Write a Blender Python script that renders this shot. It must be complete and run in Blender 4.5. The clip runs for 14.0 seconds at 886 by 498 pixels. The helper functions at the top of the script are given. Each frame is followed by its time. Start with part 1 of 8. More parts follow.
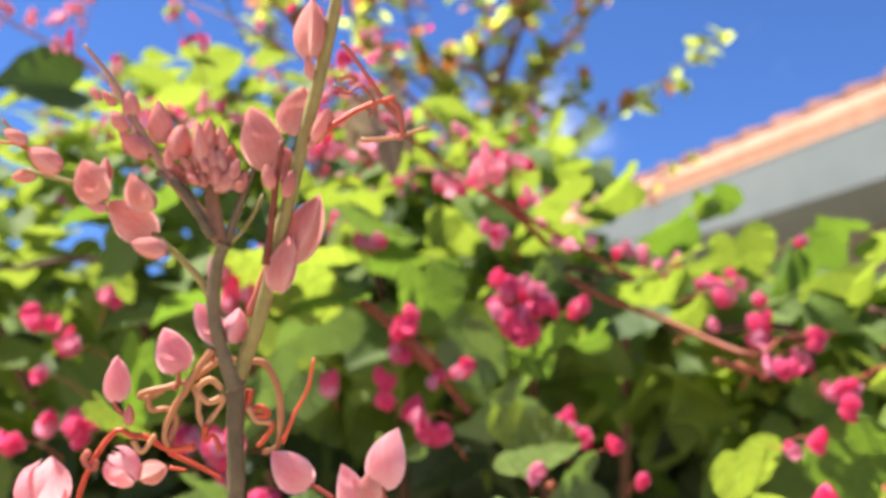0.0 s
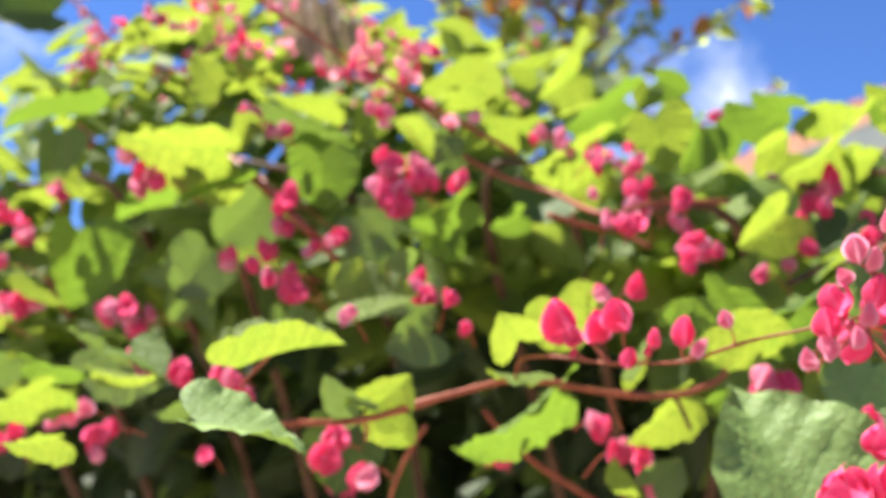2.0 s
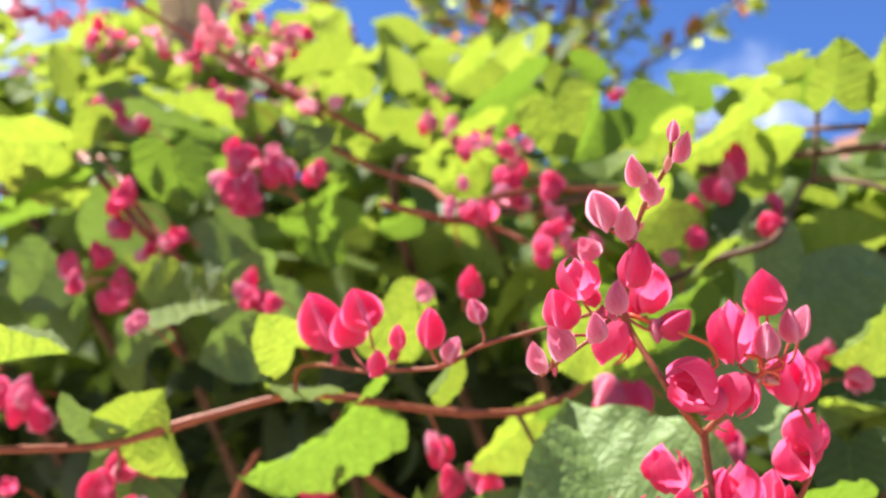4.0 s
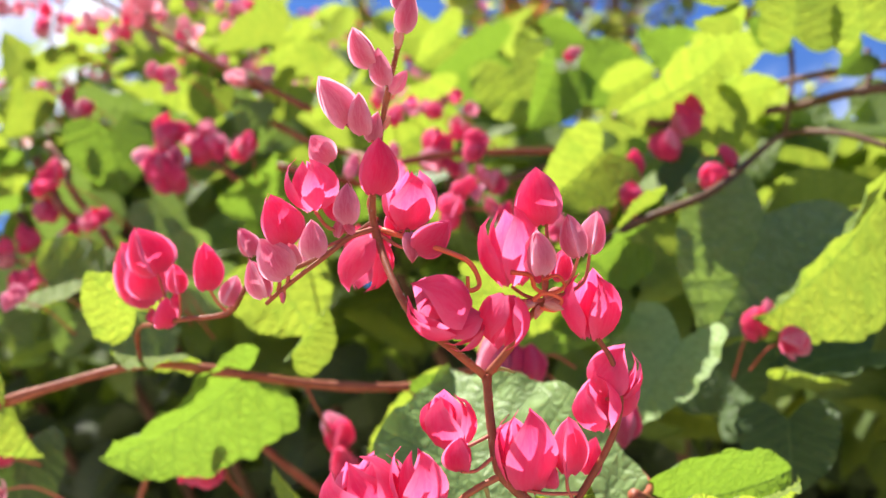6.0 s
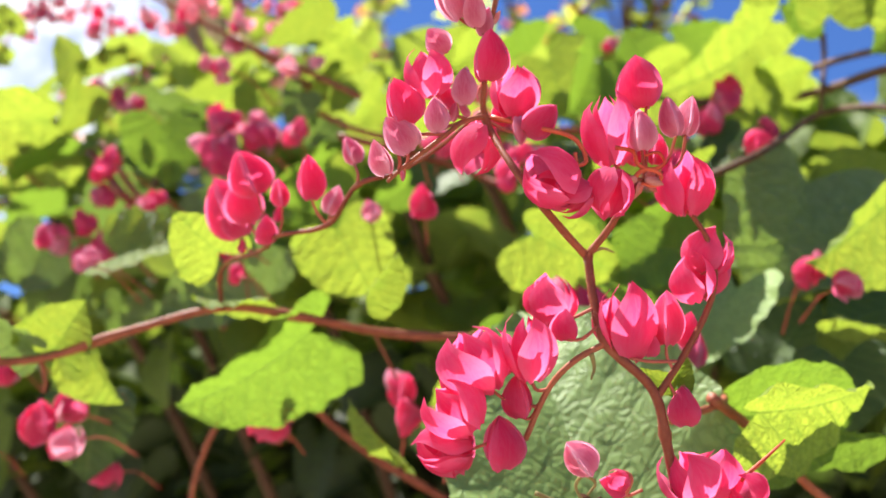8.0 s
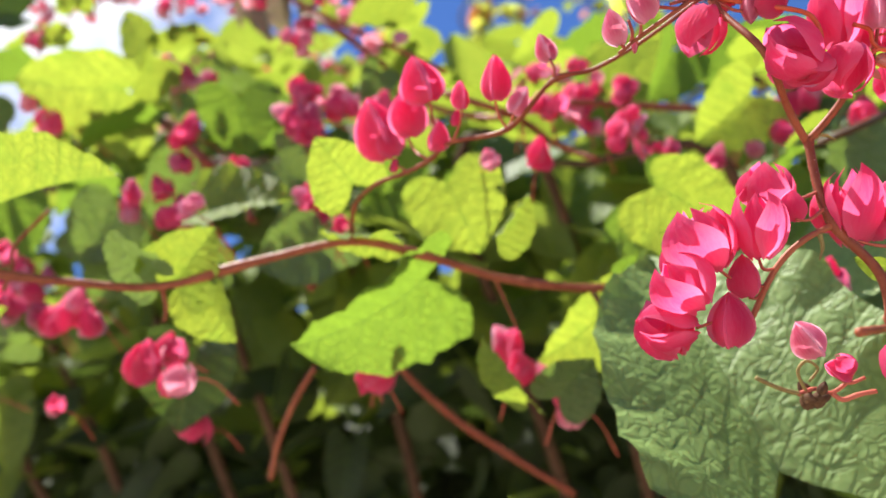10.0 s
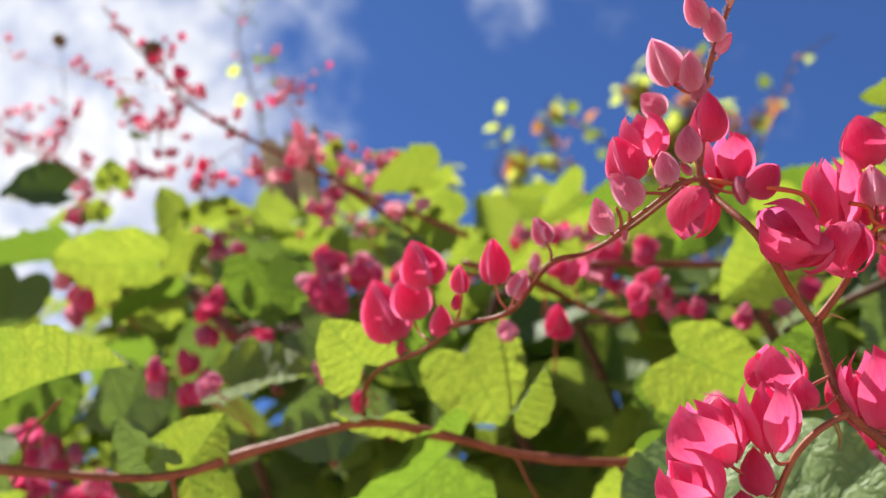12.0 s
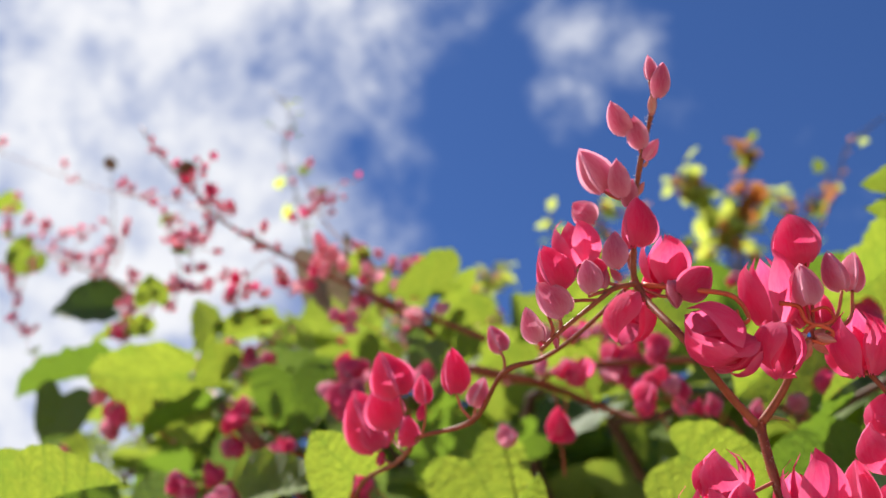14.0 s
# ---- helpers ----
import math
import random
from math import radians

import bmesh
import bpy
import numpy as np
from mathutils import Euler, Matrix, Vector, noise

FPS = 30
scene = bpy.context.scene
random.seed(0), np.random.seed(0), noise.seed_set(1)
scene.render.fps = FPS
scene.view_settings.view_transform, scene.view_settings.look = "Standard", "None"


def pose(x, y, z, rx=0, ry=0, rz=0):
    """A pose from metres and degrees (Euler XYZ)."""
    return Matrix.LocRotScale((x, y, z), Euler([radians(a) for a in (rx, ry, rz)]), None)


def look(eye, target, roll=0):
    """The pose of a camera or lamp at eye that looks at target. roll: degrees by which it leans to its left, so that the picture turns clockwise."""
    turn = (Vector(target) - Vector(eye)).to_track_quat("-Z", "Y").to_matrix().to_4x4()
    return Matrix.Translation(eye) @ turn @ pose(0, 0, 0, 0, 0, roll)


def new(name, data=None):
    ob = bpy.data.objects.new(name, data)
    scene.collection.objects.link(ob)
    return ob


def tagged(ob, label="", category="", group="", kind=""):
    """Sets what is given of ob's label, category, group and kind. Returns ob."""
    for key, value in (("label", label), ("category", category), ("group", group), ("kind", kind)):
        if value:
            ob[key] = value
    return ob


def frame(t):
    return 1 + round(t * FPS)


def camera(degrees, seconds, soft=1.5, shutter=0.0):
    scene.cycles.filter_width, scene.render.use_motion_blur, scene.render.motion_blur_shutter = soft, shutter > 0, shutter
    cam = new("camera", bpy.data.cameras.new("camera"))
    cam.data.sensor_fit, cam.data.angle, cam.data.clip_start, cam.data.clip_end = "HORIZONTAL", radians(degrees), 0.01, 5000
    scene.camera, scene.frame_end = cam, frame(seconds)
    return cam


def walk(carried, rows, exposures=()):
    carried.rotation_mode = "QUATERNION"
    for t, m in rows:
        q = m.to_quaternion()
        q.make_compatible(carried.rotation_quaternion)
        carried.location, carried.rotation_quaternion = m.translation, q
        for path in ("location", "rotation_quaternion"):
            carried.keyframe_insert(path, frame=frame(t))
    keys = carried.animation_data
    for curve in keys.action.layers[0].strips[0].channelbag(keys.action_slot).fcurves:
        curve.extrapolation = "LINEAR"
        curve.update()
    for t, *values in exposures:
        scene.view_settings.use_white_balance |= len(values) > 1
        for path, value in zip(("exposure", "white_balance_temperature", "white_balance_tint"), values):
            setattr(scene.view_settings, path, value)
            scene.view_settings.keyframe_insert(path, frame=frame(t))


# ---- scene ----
cam = camera(51.0, 14.0)
cam.data.dof.use_dof = True
cam.data.dof.focus_distance = 0.178
cam.data.dof.aperture_fstop = 16.0
# seconds, eye, target, roll
PATH = [
    (0, (0.0070, -0.0122, 1.4969), (-0.0792, 1.9337, 1.9508), -0.59),
    (0.5, (0.0482, -0.0078, 1.4878), (-0.1347, 1.9323, 1.9378), -0.26),
    (1, (0.0917, 0.0042, 1.4763), (-0.1656, 1.9451, 1.8846), -0.34),
    (1.5, (0.1391, -0.0049, 1.4590), (-0.2173, 1.9256, 1.8411), -0.28),
    (2, (0.1762, 0.0006, 1.4362), (-0.2659, 1.9114, 1.8275), 0.16),
    (2.5, (0.1869, 0.0427, 1.4328), (-0.2845, 1.9484, 1.8153), 0.09),
    (3, (0.1949, 0.0805, 1.4317), (-0.2581, 1.9829, 1.8511), -0.21),
    (3.5, (0.2202, 0.0871, 1.4390), (-0.2731, 1.9760, 1.8735), -0.04),
    (3.7, (0.2364, 0.0882, 1.4380), (-0.2705, 1.9726, 1.8761), -0.15),
    (5.8, (0.3138, 0.1469, 1.4264), (-0.3744, 1.9646, 1.8977), -0.38),
    (6, (0.3164, 0.1544, 1.4216), (-0.3807, 1.9653, 1.9062), -0.42),
    (6.5, (0.3260, 0.1636, 1.4175), (-0.4047, 1.9540, 1.9279), -0.74),
    (7, (0.3205, 0.1589, 1.4078), (-0.4218, 1.9335, 1.9556), -0.51),
    (7.5, (0.3098, 0.1462, 1.3968), (-0.4162, 1.9187, 1.9722), -0.38),
    (8, (0.2975, 0.1420, 1.3850), (-0.3968, 1.9249, 1.9673), -0.64),
    (8.2, (0.2913, 0.1366, 1.3765), (-0.3994, 1.9213, 1.9578), -0.79),
    (10.3, (0.2428, 0.1376, 1.3514), (-0.4034, 1.8970, 2.0491), 1.13),
    (10.5, (0.2426, 0.1342, 1.3547), (-0.4128, 1.8829, 2.0706), 1.18),
    (11, (0.2426, 0.1380, 1.3624), (-0.4146, 1.8473, 2.1663), 0.84),
    (11.5, (0.2473, 0.1446, 1.3635), (-0.4238, 1.8118, 2.2410), 0.23),
    (12, (0.2558, 0.1430, 1.3636), (-0.4458, 1.7532, 2.3201), 0.31),
    (12.5, (0.2607, 0.1263, 1.3592), (-0.4601, 1.6910, 2.3752), 0.67),
    (13, (0.2651, 0.1255, 1.3628), (-0.4568, 1.6619, 2.4204), 0.60),
    (13.5, (0.2820, 0.1315, 1.3643), (-0.4667, 1.6269, 2.4611), 0.57),
    (14, (0.2835, 0.1507, 1.3646), (-0.5076, 1.5957, 2.4989), 0.75),
]
EXPOSURES = [(0.0, 1.95), (1.0, 2.05), (3.5, 2.01), (8.0, 1.90), (10.5, 1.72), (12.0, 1.35), (14.0, 1.19)]
walk(cam, [(t, look(eye, target, roll)) for t, eye, target, roll in PATH], EXPOSURES)

# ---- sky and sun ----
SUN_EL, SUN_AZ = 63.0, 82.0   # degrees up, and to the left of +y


def toward(az, el):
    a, e = radians(az), radians(el)
    return Vector((-math.sin(a) * math.cos(e), math.cos(a) * math.cos(e), math.sin(e)))


class Nodes:
    """A small shorthand for building node trees."""

    def __init__(self, tree):
        self.tree, self.n, self.l = tree, tree.nodes, tree.links

    def add(self, kind, **values):
        node = self.n.new(kind)
        for key, value in values.items():
            if key in node.inputs:
                node.inputs[key].default_value = value
        return node

    def set(self, node, index, value):
        if isinstance(value, bpy.types.NodeSocket):
            self.l.new(value, node.inputs[index])
        else:
            node.inputs[index].default_value = value
        return node

    def math(self, op, a, b=0.0, c=0.0, clamp=False):
        node = self.n.new("ShaderNodeMath")
        node.operation, node.use_clamp = op, clamp
        for i, v in enumerate((a, b, c)):
            self.set(node, i, v)
        return node.outputs[0]

    def vmath(self, op, a, b=(0, 0, 0)):
        node = self.n.new("ShaderNodeVectorMath")
        node.operation = op
        self.set(node, 0, a)
        if op not in ("NORMALIZE", "LENGTH"):
            self.set(node, 1, b)
        return node.outputs["Value" if op in ("DOT_PRODUCT", "LENGTH") else "Vector"]

    def mix(self, fac, a, b, blend="MIX"):
        node = self.n.new("ShaderNodeMix")
        node.data_type, node.blend_type = "RGBA", blend
        self.set(node, 0, fac), self.set(node, 6, a), self.set(node, 7, b)
        return node.outputs[2]

    def noise(self, vec, scale, detail=3.0, rough=0.55, distort=0.0):
        node = self.n.new("ShaderNodeTexNoise")
        self.l.new(vec, node.inputs["Vector"])
        for key, v in (("Scale", scale), ("Detail", detail), ("Roughness", rough), ("Distortion", distort)):
            node.inputs[key].default_value = v
        return node.outputs["Fac"]

    def combine(self, value):
        node = self.n.new("ShaderNodeCombineXYZ")
        self.set(node, 0, value)
        self.set(node, 1, value)
        return node.outputs[0]

    def remap(self, value, a, b, c=0.0, d=1.0):
        node = self.n.new("ShaderNodeMapRange")
        node.interpolation_type = "SMOOTHSTEP"
        for i, v in enumerate((value, a, b, c, d)):
            self.set(node, i, v)
        return node.outputs[0]


def build_sky():
    world = bpy.data.worlds.new("sky")
    scene.world = world
    world.use_nodes = True
    k = Nodes(world.node_tree)
    k.n.clear()
    sky = k.n.new("ShaderNodeTexSky")
    sky.sky_type, sky.sun_disc = "NISHITA", False
    sky.sun_elevation, sky.sun_rotation = radians(SUN_EL), radians(-SUN_AZ)
    sky.air_density, sky.dust_density, sky.ozone_density = 0.7, 0.1, 6.0
    way = k.vmath("NORMALIZE", k.n.new("ShaderNodeTexCoord").outputs["Generated"])
    # fair-weather cloud: broken noise, thickest in the bank to the left, a wisp beside it
    big = k.noise(way, 5.5, 7.0, 0.6, 0.35)
    fine = k.noise(way, 16.0, 5.0, 0.6, 0.2)
    cover = k.math("ADD", k.math("MULTIPLY", big, 0.7), k.math("MULTIPLY", fine, 0.3))
    # the bank is widened out of view, behind the viewer, to brighten the shade
    bank = k.remap(k.vmath("DOT_PRODUCT", way, toward(BANK[0], BANK[1])), math.cos(radians(55)), math.cos(radians(24)), 0.0, 0.35)
    wisp = k.remap(k.vmath("DOT_PRODUCT", way, toward(WISP[0], WISP[1])), math.cos(radians(5.5)), math.cos(radians(1.5)), 0.0, 0.19)
    tail = k.remap(k.vmath("DOT_PRODUCT", way, toward(WISP[0] + 3.2, WISP[1] - 4.6)), math.cos(radians(3.6)), math.cos(radians(0.8)), 0.0, 0.17)
    wisp = k.math("MAXIMUM", wisp, tail)
    low = k.remap(k.vmath("DOT_PRODUCT", way, toward(LOW[0], LOW[1])), math.cos(radians(10)), math.cos(radians(3)), 0.0, 0.20)
    cover = k.math("ADD", cover, k.math("ADD", k.math("ADD", bank, wisp), low))
    dense = k.remap(cover, 0.58, 0.90)
    blue = k.mix(1.0, sky.outputs[0], (0.78, 1.0, 1.35, 1), "MULTIPLY")
    lit = k.mix(dense, (5.5, 6.4, 8.4, 1), (9.7, 9.8, 10.3, 1))
    colour = k.mix(dense, blue, lit)
    ground = k.n.new("ShaderNodeBackground")
    k.l.new(colour, ground.inputs["Color"])
    ground.inputs["Strength"].default_value = SKY
    out = k.n.new("ShaderNodeOutputWorld")
    k.l.new(ground.outputs[0], out.inputs[0])


SKY, BANK, WISP, LOW = 0.042, (88.0, 40.0), (15.0, 47.5), (-2.0, 17.0)
build_sky()
sun = new("sun", bpy.data.lights.new("sun", "SUN"))
sun.data.energy, sun.data.angle, sun.data.color = 3.7, radians(0.53), (1.0, 0.95, 0.87)
sun.matrix_world = look(toward(SUN_AZ, SUN_EL) * 20, (0, 0, 0))


# ---- materials ----
def material(name):
    m = bpy.data.materials.new(name)
    m.use_nodes = True
    k = Nodes(m.node_tree)
    k.n.clear()
    out = k.n.new("ShaderNodeOutputMaterial")
    return m, k, out


def bump(k, height, strength, distance):
    node = k.n.new("ShaderNodeBump")
    k.l.new(height, node.inputs["Height"])
    node.inputs["Strength"].default_value, node.inputs["Distance"].default_value = strength, distance
    return node.outputs[0]


def leaf_material(name, young, old, glow, thin=0.5, island=False, relief=0.45, cells=16.0, pale_vein=0.35):
    """A quilted leaf: gloss and colour above, sunlight let through the blade, paler veins."""
    m, k, out = material(name)
    uv = k.n.new("ShaderNodeTexCoord").outputs["UV"]
    split = k.n.new("ShaderNodeSeparateXYZ")
    k.l.new(uv, split.inputs[0])
    across = k.math("ABSOLUTE", k.math("SUBTRACT", split.outputs[0], 0.5))
    along = split.outputs[1]
    info = k.n.new("ShaderNodeNewGeometry").outputs["Random Per Island"] if island else k.n.new("ShaderNodeObjectInfo").outputs["Random"]
    # side veins leave the midrib at a slant, with puckered cells between them
    slant = k.math("ADD", k.math("SUBTRACT", along, k.math("MULTIPLY", across, 0.9)), k.math("MULTIPLY", k.math("MULTIPLY", across, across), 0.6))
    side = k.math("ABSOLUTE", k.math("SINE", k.math("MULTIPLY", slant, 19.0)))
    vein = k.remap(side, 0.0, 0.24, 1.0, 0.0)
    mid = k.remap(across, 0.0, 0.014, 1.0, 0.0)
    veins = k.math("MAXIMUM", k.math("MULTIPLY", vein, 0.6), mid)
    cell = k.n.new("ShaderNodeTexVoronoi")
    cell.feature = "DISTANCE_TO_EDGE"
    warp = k.n.new("ShaderNodeTexNoise")
    k.l.new(uv, warp.inputs["Vector"])
    warp.inputs["Scale"].default_value = 11.0
    k.l.new(k.vmath("ADD", uv, k.vmath("MULTIPLY", warp.outputs["Color"], (0.13, 0.13, 0.0))), cell.inputs["Vector"])
    cell.inputs["Scale"].default_value = cells
    pillow = k.remap(cell.outputs["Distance"], -0.12, 0.42)
    grain = k.noise(uv, 45.0, 4.0, 0.6)
    blotch = k.noise(k.vmath("ADD", uv, k.vmath("MULTIPLY", k.combine(info), (7.0, 3.0, 0.0))), 3.2, 3.0, 0.6)
    height = k.math("SUBTRACT", pillow, k.math("MULTIPLY", veins, 0.9))
    height = k.math("ADD", height, k.math("MULTIPLY", grain, 0.25))
    normal = bump(k, height, relief, 0.0014)
    tone = k.math("ADD", k.math("MULTIPLY", info, 0.7), k.math("MULTIPLY", blotch, 0.35))
    base = k.mix(k.remap(tone, 0.15, 0.95), young, old)
    base = k.mix(k.math("MULTIPLY", veins, pale_vein), base, (0.24, 0.33, 0.11, 1))
    base = k.mix(k.remap(pillow, 0.22, 0.40, 0.32, 0.0), base, (0.060, 0.105, 0.022, 1))
    base = k.mix(k.remap(grain, 0.66, 0.80, 0.0, 0.35), base, (0.16, 0.12, 0.03, 1))
    through_colour = k.mix(k.remap(tone, 0.2, 1.0), glow, tuple(0.68 * c for c in glow[:3]) + (1,))
    through_colour = k.mix(k.math("MULTIPLY", veins, 0.85), through_colour, (0.13, 0.23, 0.025, 1))
    through_colour = k.mix(k.remap(pillow, 0.22, 0.40, 0.38, 0.0), through_colour, (0.12, 0.21, 0.02, 1))
    through_colour = k.mix(k.remap(blotch, 0.45, 0.75, 0.0, 0.45), through_colour, (0.20, 0.33, 0.03, 1))
    skin = k.n.new("ShaderNodeBsdfPrincipled")
    k.l.new(base, skin.inputs["Base Color"])
    skin.inputs["Roughness"].default_value = 0.52
    skin.inputs["Specular IOR Level"].default_value = 0.28
    k.l.new(normal, skin.inputs["Normal"])
    pass_on = k.n.new("ShaderNodeBsdfTranslucent")
    k.l.new(through_colour, pass_on.inputs["Color"])
    k.l.new(bump(k, height, 0.9 * relief, 0.0014), pass_on.inputs["Normal"])
    mixer = k.n.new("ShaderNodeMixShader")
    mixer.inputs[0].default_value = thin
    k.l.new(skin.outputs[0], mixer.inputs[1]), k.l.new(pass_on.outputs[0], mixer.inputs[2])
    k.l.new(mixer.outputs[0], out.inputs[0])
    return m


def petal_material(name, deep, pale, glow, thin=0.4, rim=0.35):
    """A papery tepal: fine lengthwise ribs, paler margin, light passing through."""
    m, k, out = material(name)
    uv = k.n.new("ShaderNodeTexCoord").outputs["UV"]
    split = k.n.new("ShaderNodeSeparateXYZ")
    k.l.new(uv, split.inputs[0])
    across = k.math("ABSOLUTE", k.math("SUBTRACT", split.outputs[0], 0.5))
    info = k.n.new("ShaderNodeObjectInfo").outputs["Random"]
    ribs = k.math("SINE", k.math("MULTIPLY", split.outputs[0], 62.0))
    grain = k.noise(uv, 14.0, 4.0, 0.6)
    crease = k.noise(k.vmath("MULTIPLY", uv, (2.2, 0.8, 1.0)), 5.0, 4.0, 0.65, 0.8)
    tone = k.math("ADD", k.math("MULTIPLY", info, 0.45), k.math("ADD", k.math("MULTIPLY", grain, 0.3), k.remap(crease, 0.35, 0.7, -0.15, 0.35)))
    edge = k.remap(across, 0.22, 0.49, 0.0, rim)
    foot = k.remap(split.outputs[1], 0.0, 0.35, 0.35, 0.0)
    fade = k.math("ADD", k.math("ADD", edge, foot), k.math("MULTIPLY", tone, 0.6), clamp=True)
    colour = k.mix(fade, deep, pale)
    normal = bump(k, k.math("ADD", k.math("MULTIPLY", ribs, 0.12), k.math("ADD", k.math("MULTIPLY", grain, 0.6), k.math("MULTIPLY", crease, 2.0))), 0.5, 0.0006)
    skin = k.n.new("ShaderNodeBsdfPrincipled")
    k.l.new(colour, skin.inputs["Base Color"])
    skin.inputs["Roughness"].default_value = 0.68
    skin.inputs["Specular IOR Level"].default_value = 0.1
    k.l.new(normal, skin.inputs["Normal"])
    pass_on = k.n.new("ShaderNodeBsdfTranslucent")
    k.l.new(k.mix(fade, glow, pale), pass_on.inputs["Color"])
    mixer = k.n.new("ShaderNodeMixShader")
    mixer.inputs[0].default_value = thin
    k.l.new(skin.outputs[0], mixer.inputs[1]), k.l.new(pass_on.outputs[0], mixer.inputs[2])
    k.l.new(mixer.outputs[0], out.inputs[0])
    return m


def plain_material(name, dark, light, scale, rough=0.6, rise=0.001, stretch=(1, 1, 1), detail=5.0):
    """A surface with grain and stains at two scales, in object space."""
    m, k, out = material(name)
    vec = k.vmath("MULTIPLY", k.n.new("ShaderNodeTexCoord").outputs["Object"], stretch)
    grain = k.noise(vec, scale, detail, 0.6)
    stain = k.noise(vec, scale * 0.13, 4.0, 0.6)
    info = k.n.new("ShaderNodeObjectInfo").outputs["Random"]
    tone = k.math("ADD", k.math("MULTIPLY", grain, 0.5), k.math("ADD", k.math("MULTIPLY", stain, 0.35), k.math("MULTIPLY", info, 0.2)))
    skin = k.n.new("ShaderNodeBsdfPrincipled")
    k.l.new(k.mix(k.remap(tone, 0.3, 0.75), dark, light), skin.inputs["Base Color"])
    k.l.new(k.remap(grain, 0.2, 0.8, rough - 0.1, rough + 0.12), skin.inputs["Roughness"])
    skin.inputs["Specular IOR Level"].default_value = 0.22
    k.l.new(bump(k, grain, 0.5, rise), skin.inputs["Normal"])
    k.l.new(skin.outputs[0], out.inputs[0])
    return m


LEAF = leaf_material("vine leaf", (0.225, 0.315, 0.065, 1), (0.165, 0.250, 0.052, 1), (0.365, 0.45, 0.041, 1), 0.56, False, 0.6)
LEAF_MID = leaf_material("mid-green vine leaf", (0.145, 0.235, 0.050, 1), (0.095, 0.170, 0.038, 1), (0.21, 0.34, 0.028, 1), 0.52, False, 0.65)
# grey of shade and sky sheen mixed into the vine leaf's own colour
LEAF_SHADE = leaf_material("shaded vine leaf", (0.185, 0.250, 0.120, 1), (0.115, 0.165, 0.078, 1), (0.22, 0.33, 0.05, 1), 0.36, False, 0.7)
LEAF_FILL = leaf_material("hedge leaf", (0.215, 0.300, 0.068, 1), (0.115, 0.185, 0.045, 1), (0.38, 0.46, 0.050, 1), 0.55, True)
# hedge leaf with the inner shade painted in as a much darker colour
LEAF_SHADE_FILL = leaf_material("shaded hedge leaf", (0.046, 0.062, 0.030, 1), (0.020, 0.030, 0.014, 1), (0.075, 0.11, 0.018, 1), 0.22, True)
LEAF_QUILT = leaf_material("quilted grey-green leaf", (0.250, 0.350, 0.115, 1), (0.190, 0.285, 0.085, 1), (0.26, 0.42, 0.045, 1), 0.22, False, 0.32, 24.0, 0.0)
# dark copy of the vine leaf: its shade is put into the colour
LEAF_DARK = leaf_material("shade-dark vine leaf", (0.060, 0.105, 0.025, 1), (0.040, 0.075, 0.018, 1), (0.11, 0.19, 0.018, 1), 0.22)
LEAF_BROWN = leaf_material("bronze young leaf", (0.38, 0.120, 0.050, 1), (0.24, 0.11, 0.045, 1), (0.85, 0.27, 0.08, 1), 0.62)
LEAF_DRY = leaf_material("dried brown leaf", (0.40, 0.29, 0.23, 1), (0.25, 0.175, 0.135, 1), (0.42, 0.27, 0.19, 1), 0.35)
WITHERED = petal_material("withered brown flower", (0.085, 0.040, 0.025, 1), (0.22, 0.13, 0.075, 1), (0.15, 0.08, 0.04, 1), 0.2)
LEAF_TREE = leaf_material("tree leaf", (0.300, 0.380, 0.090, 1), (0.190, 0.270, 0.070, 1), (0.80, 0.86, 0.14, 1), 0.74)
PINK = petal_material("bright pink tepal", (0.68, 0.054, 0.195, 1), (0.82, 0.195, 0.36, 1), (0.90, 0.082, 0.250, 1), 0.68, 0.5)
PINK_PALE = petal_material("pale pink tepal", (0.56, 0.085, 0.185, 1), (0.86, 0.44, 0.57, 1), (0.84, 0.22, 0.36, 1), 0.55, 0.55)
PINK_MIST = petal_material("washed pink tepal", (0.78, 0.27, 0.38, 1), (0.90, 0.55, 0.63, 1), (0.92, 0.40, 0.50, 1), 0.60)
PINK_SOFT = petal_material("soft coral pink tepal", (0.80, 0.24, 0.30, 1), (0.90, 0.60, 0.60, 1), (0.94, 0.40, 0.42, 1), 0.42)
PINK_DUSTY = petal_material("dusty salmon tepal", (0.66, 0.19, 0.165, 1), (0.84, 0.50, 0.44, 1), (0.88, 0.32, 0.27, 1), 0.32)
STEM_RED = plain_material("reddish vine stem", (0.16, 0.034, 0.018, 1), (0.33, 0.100, 0.052, 1), 260.0, 0.5, 0.0004, (1, 1, 1))
STEM_GREEN = plain_material("olive hairy stem", (0.17, 0.125, 0.045, 1), (0.33, 0.26, 0.090, 1), 400.0, 0.6, 0.0004)
STEM_BROWN = plain_material("downy brown stem", (0.085, 0.060, 0.035, 1), (0.215, 0.155, 0.085, 1), 350.0, 0.65, 0.0005)
SALMON = plain_material("downy salmon-brown axis", (0.20, 0.095, 0.055, 1), (0.42, 0.24, 0.16, 1), 350.0, 0.7, 0.0005)
TAN = plain_material("tan tendril", (0.34, 0.13, 0.055, 1), (0.56, 0.27, 0.13, 1), 300.0, 0.5, 0.0003)
STEM_DARK = plain_material("dark woody stem", (0.050, 0.026, 0.016, 1), (0.145, 0.075, 0.045, 1), 180.0, 0.7, 0.0006)
TENDRIL = plain_material("coral red tendril", (0.42, 0.045, 0.022, 1), (0.62, 0.115, 0.055, 1), 300.0, 0.45, 0.0002)
PEDICEL = plain_material("rosy pedicel", (0.30, 0.055, 0.040, 1), (0.48, 0.13, 0.09, 1), 300.0, 0.5, 0.0002)
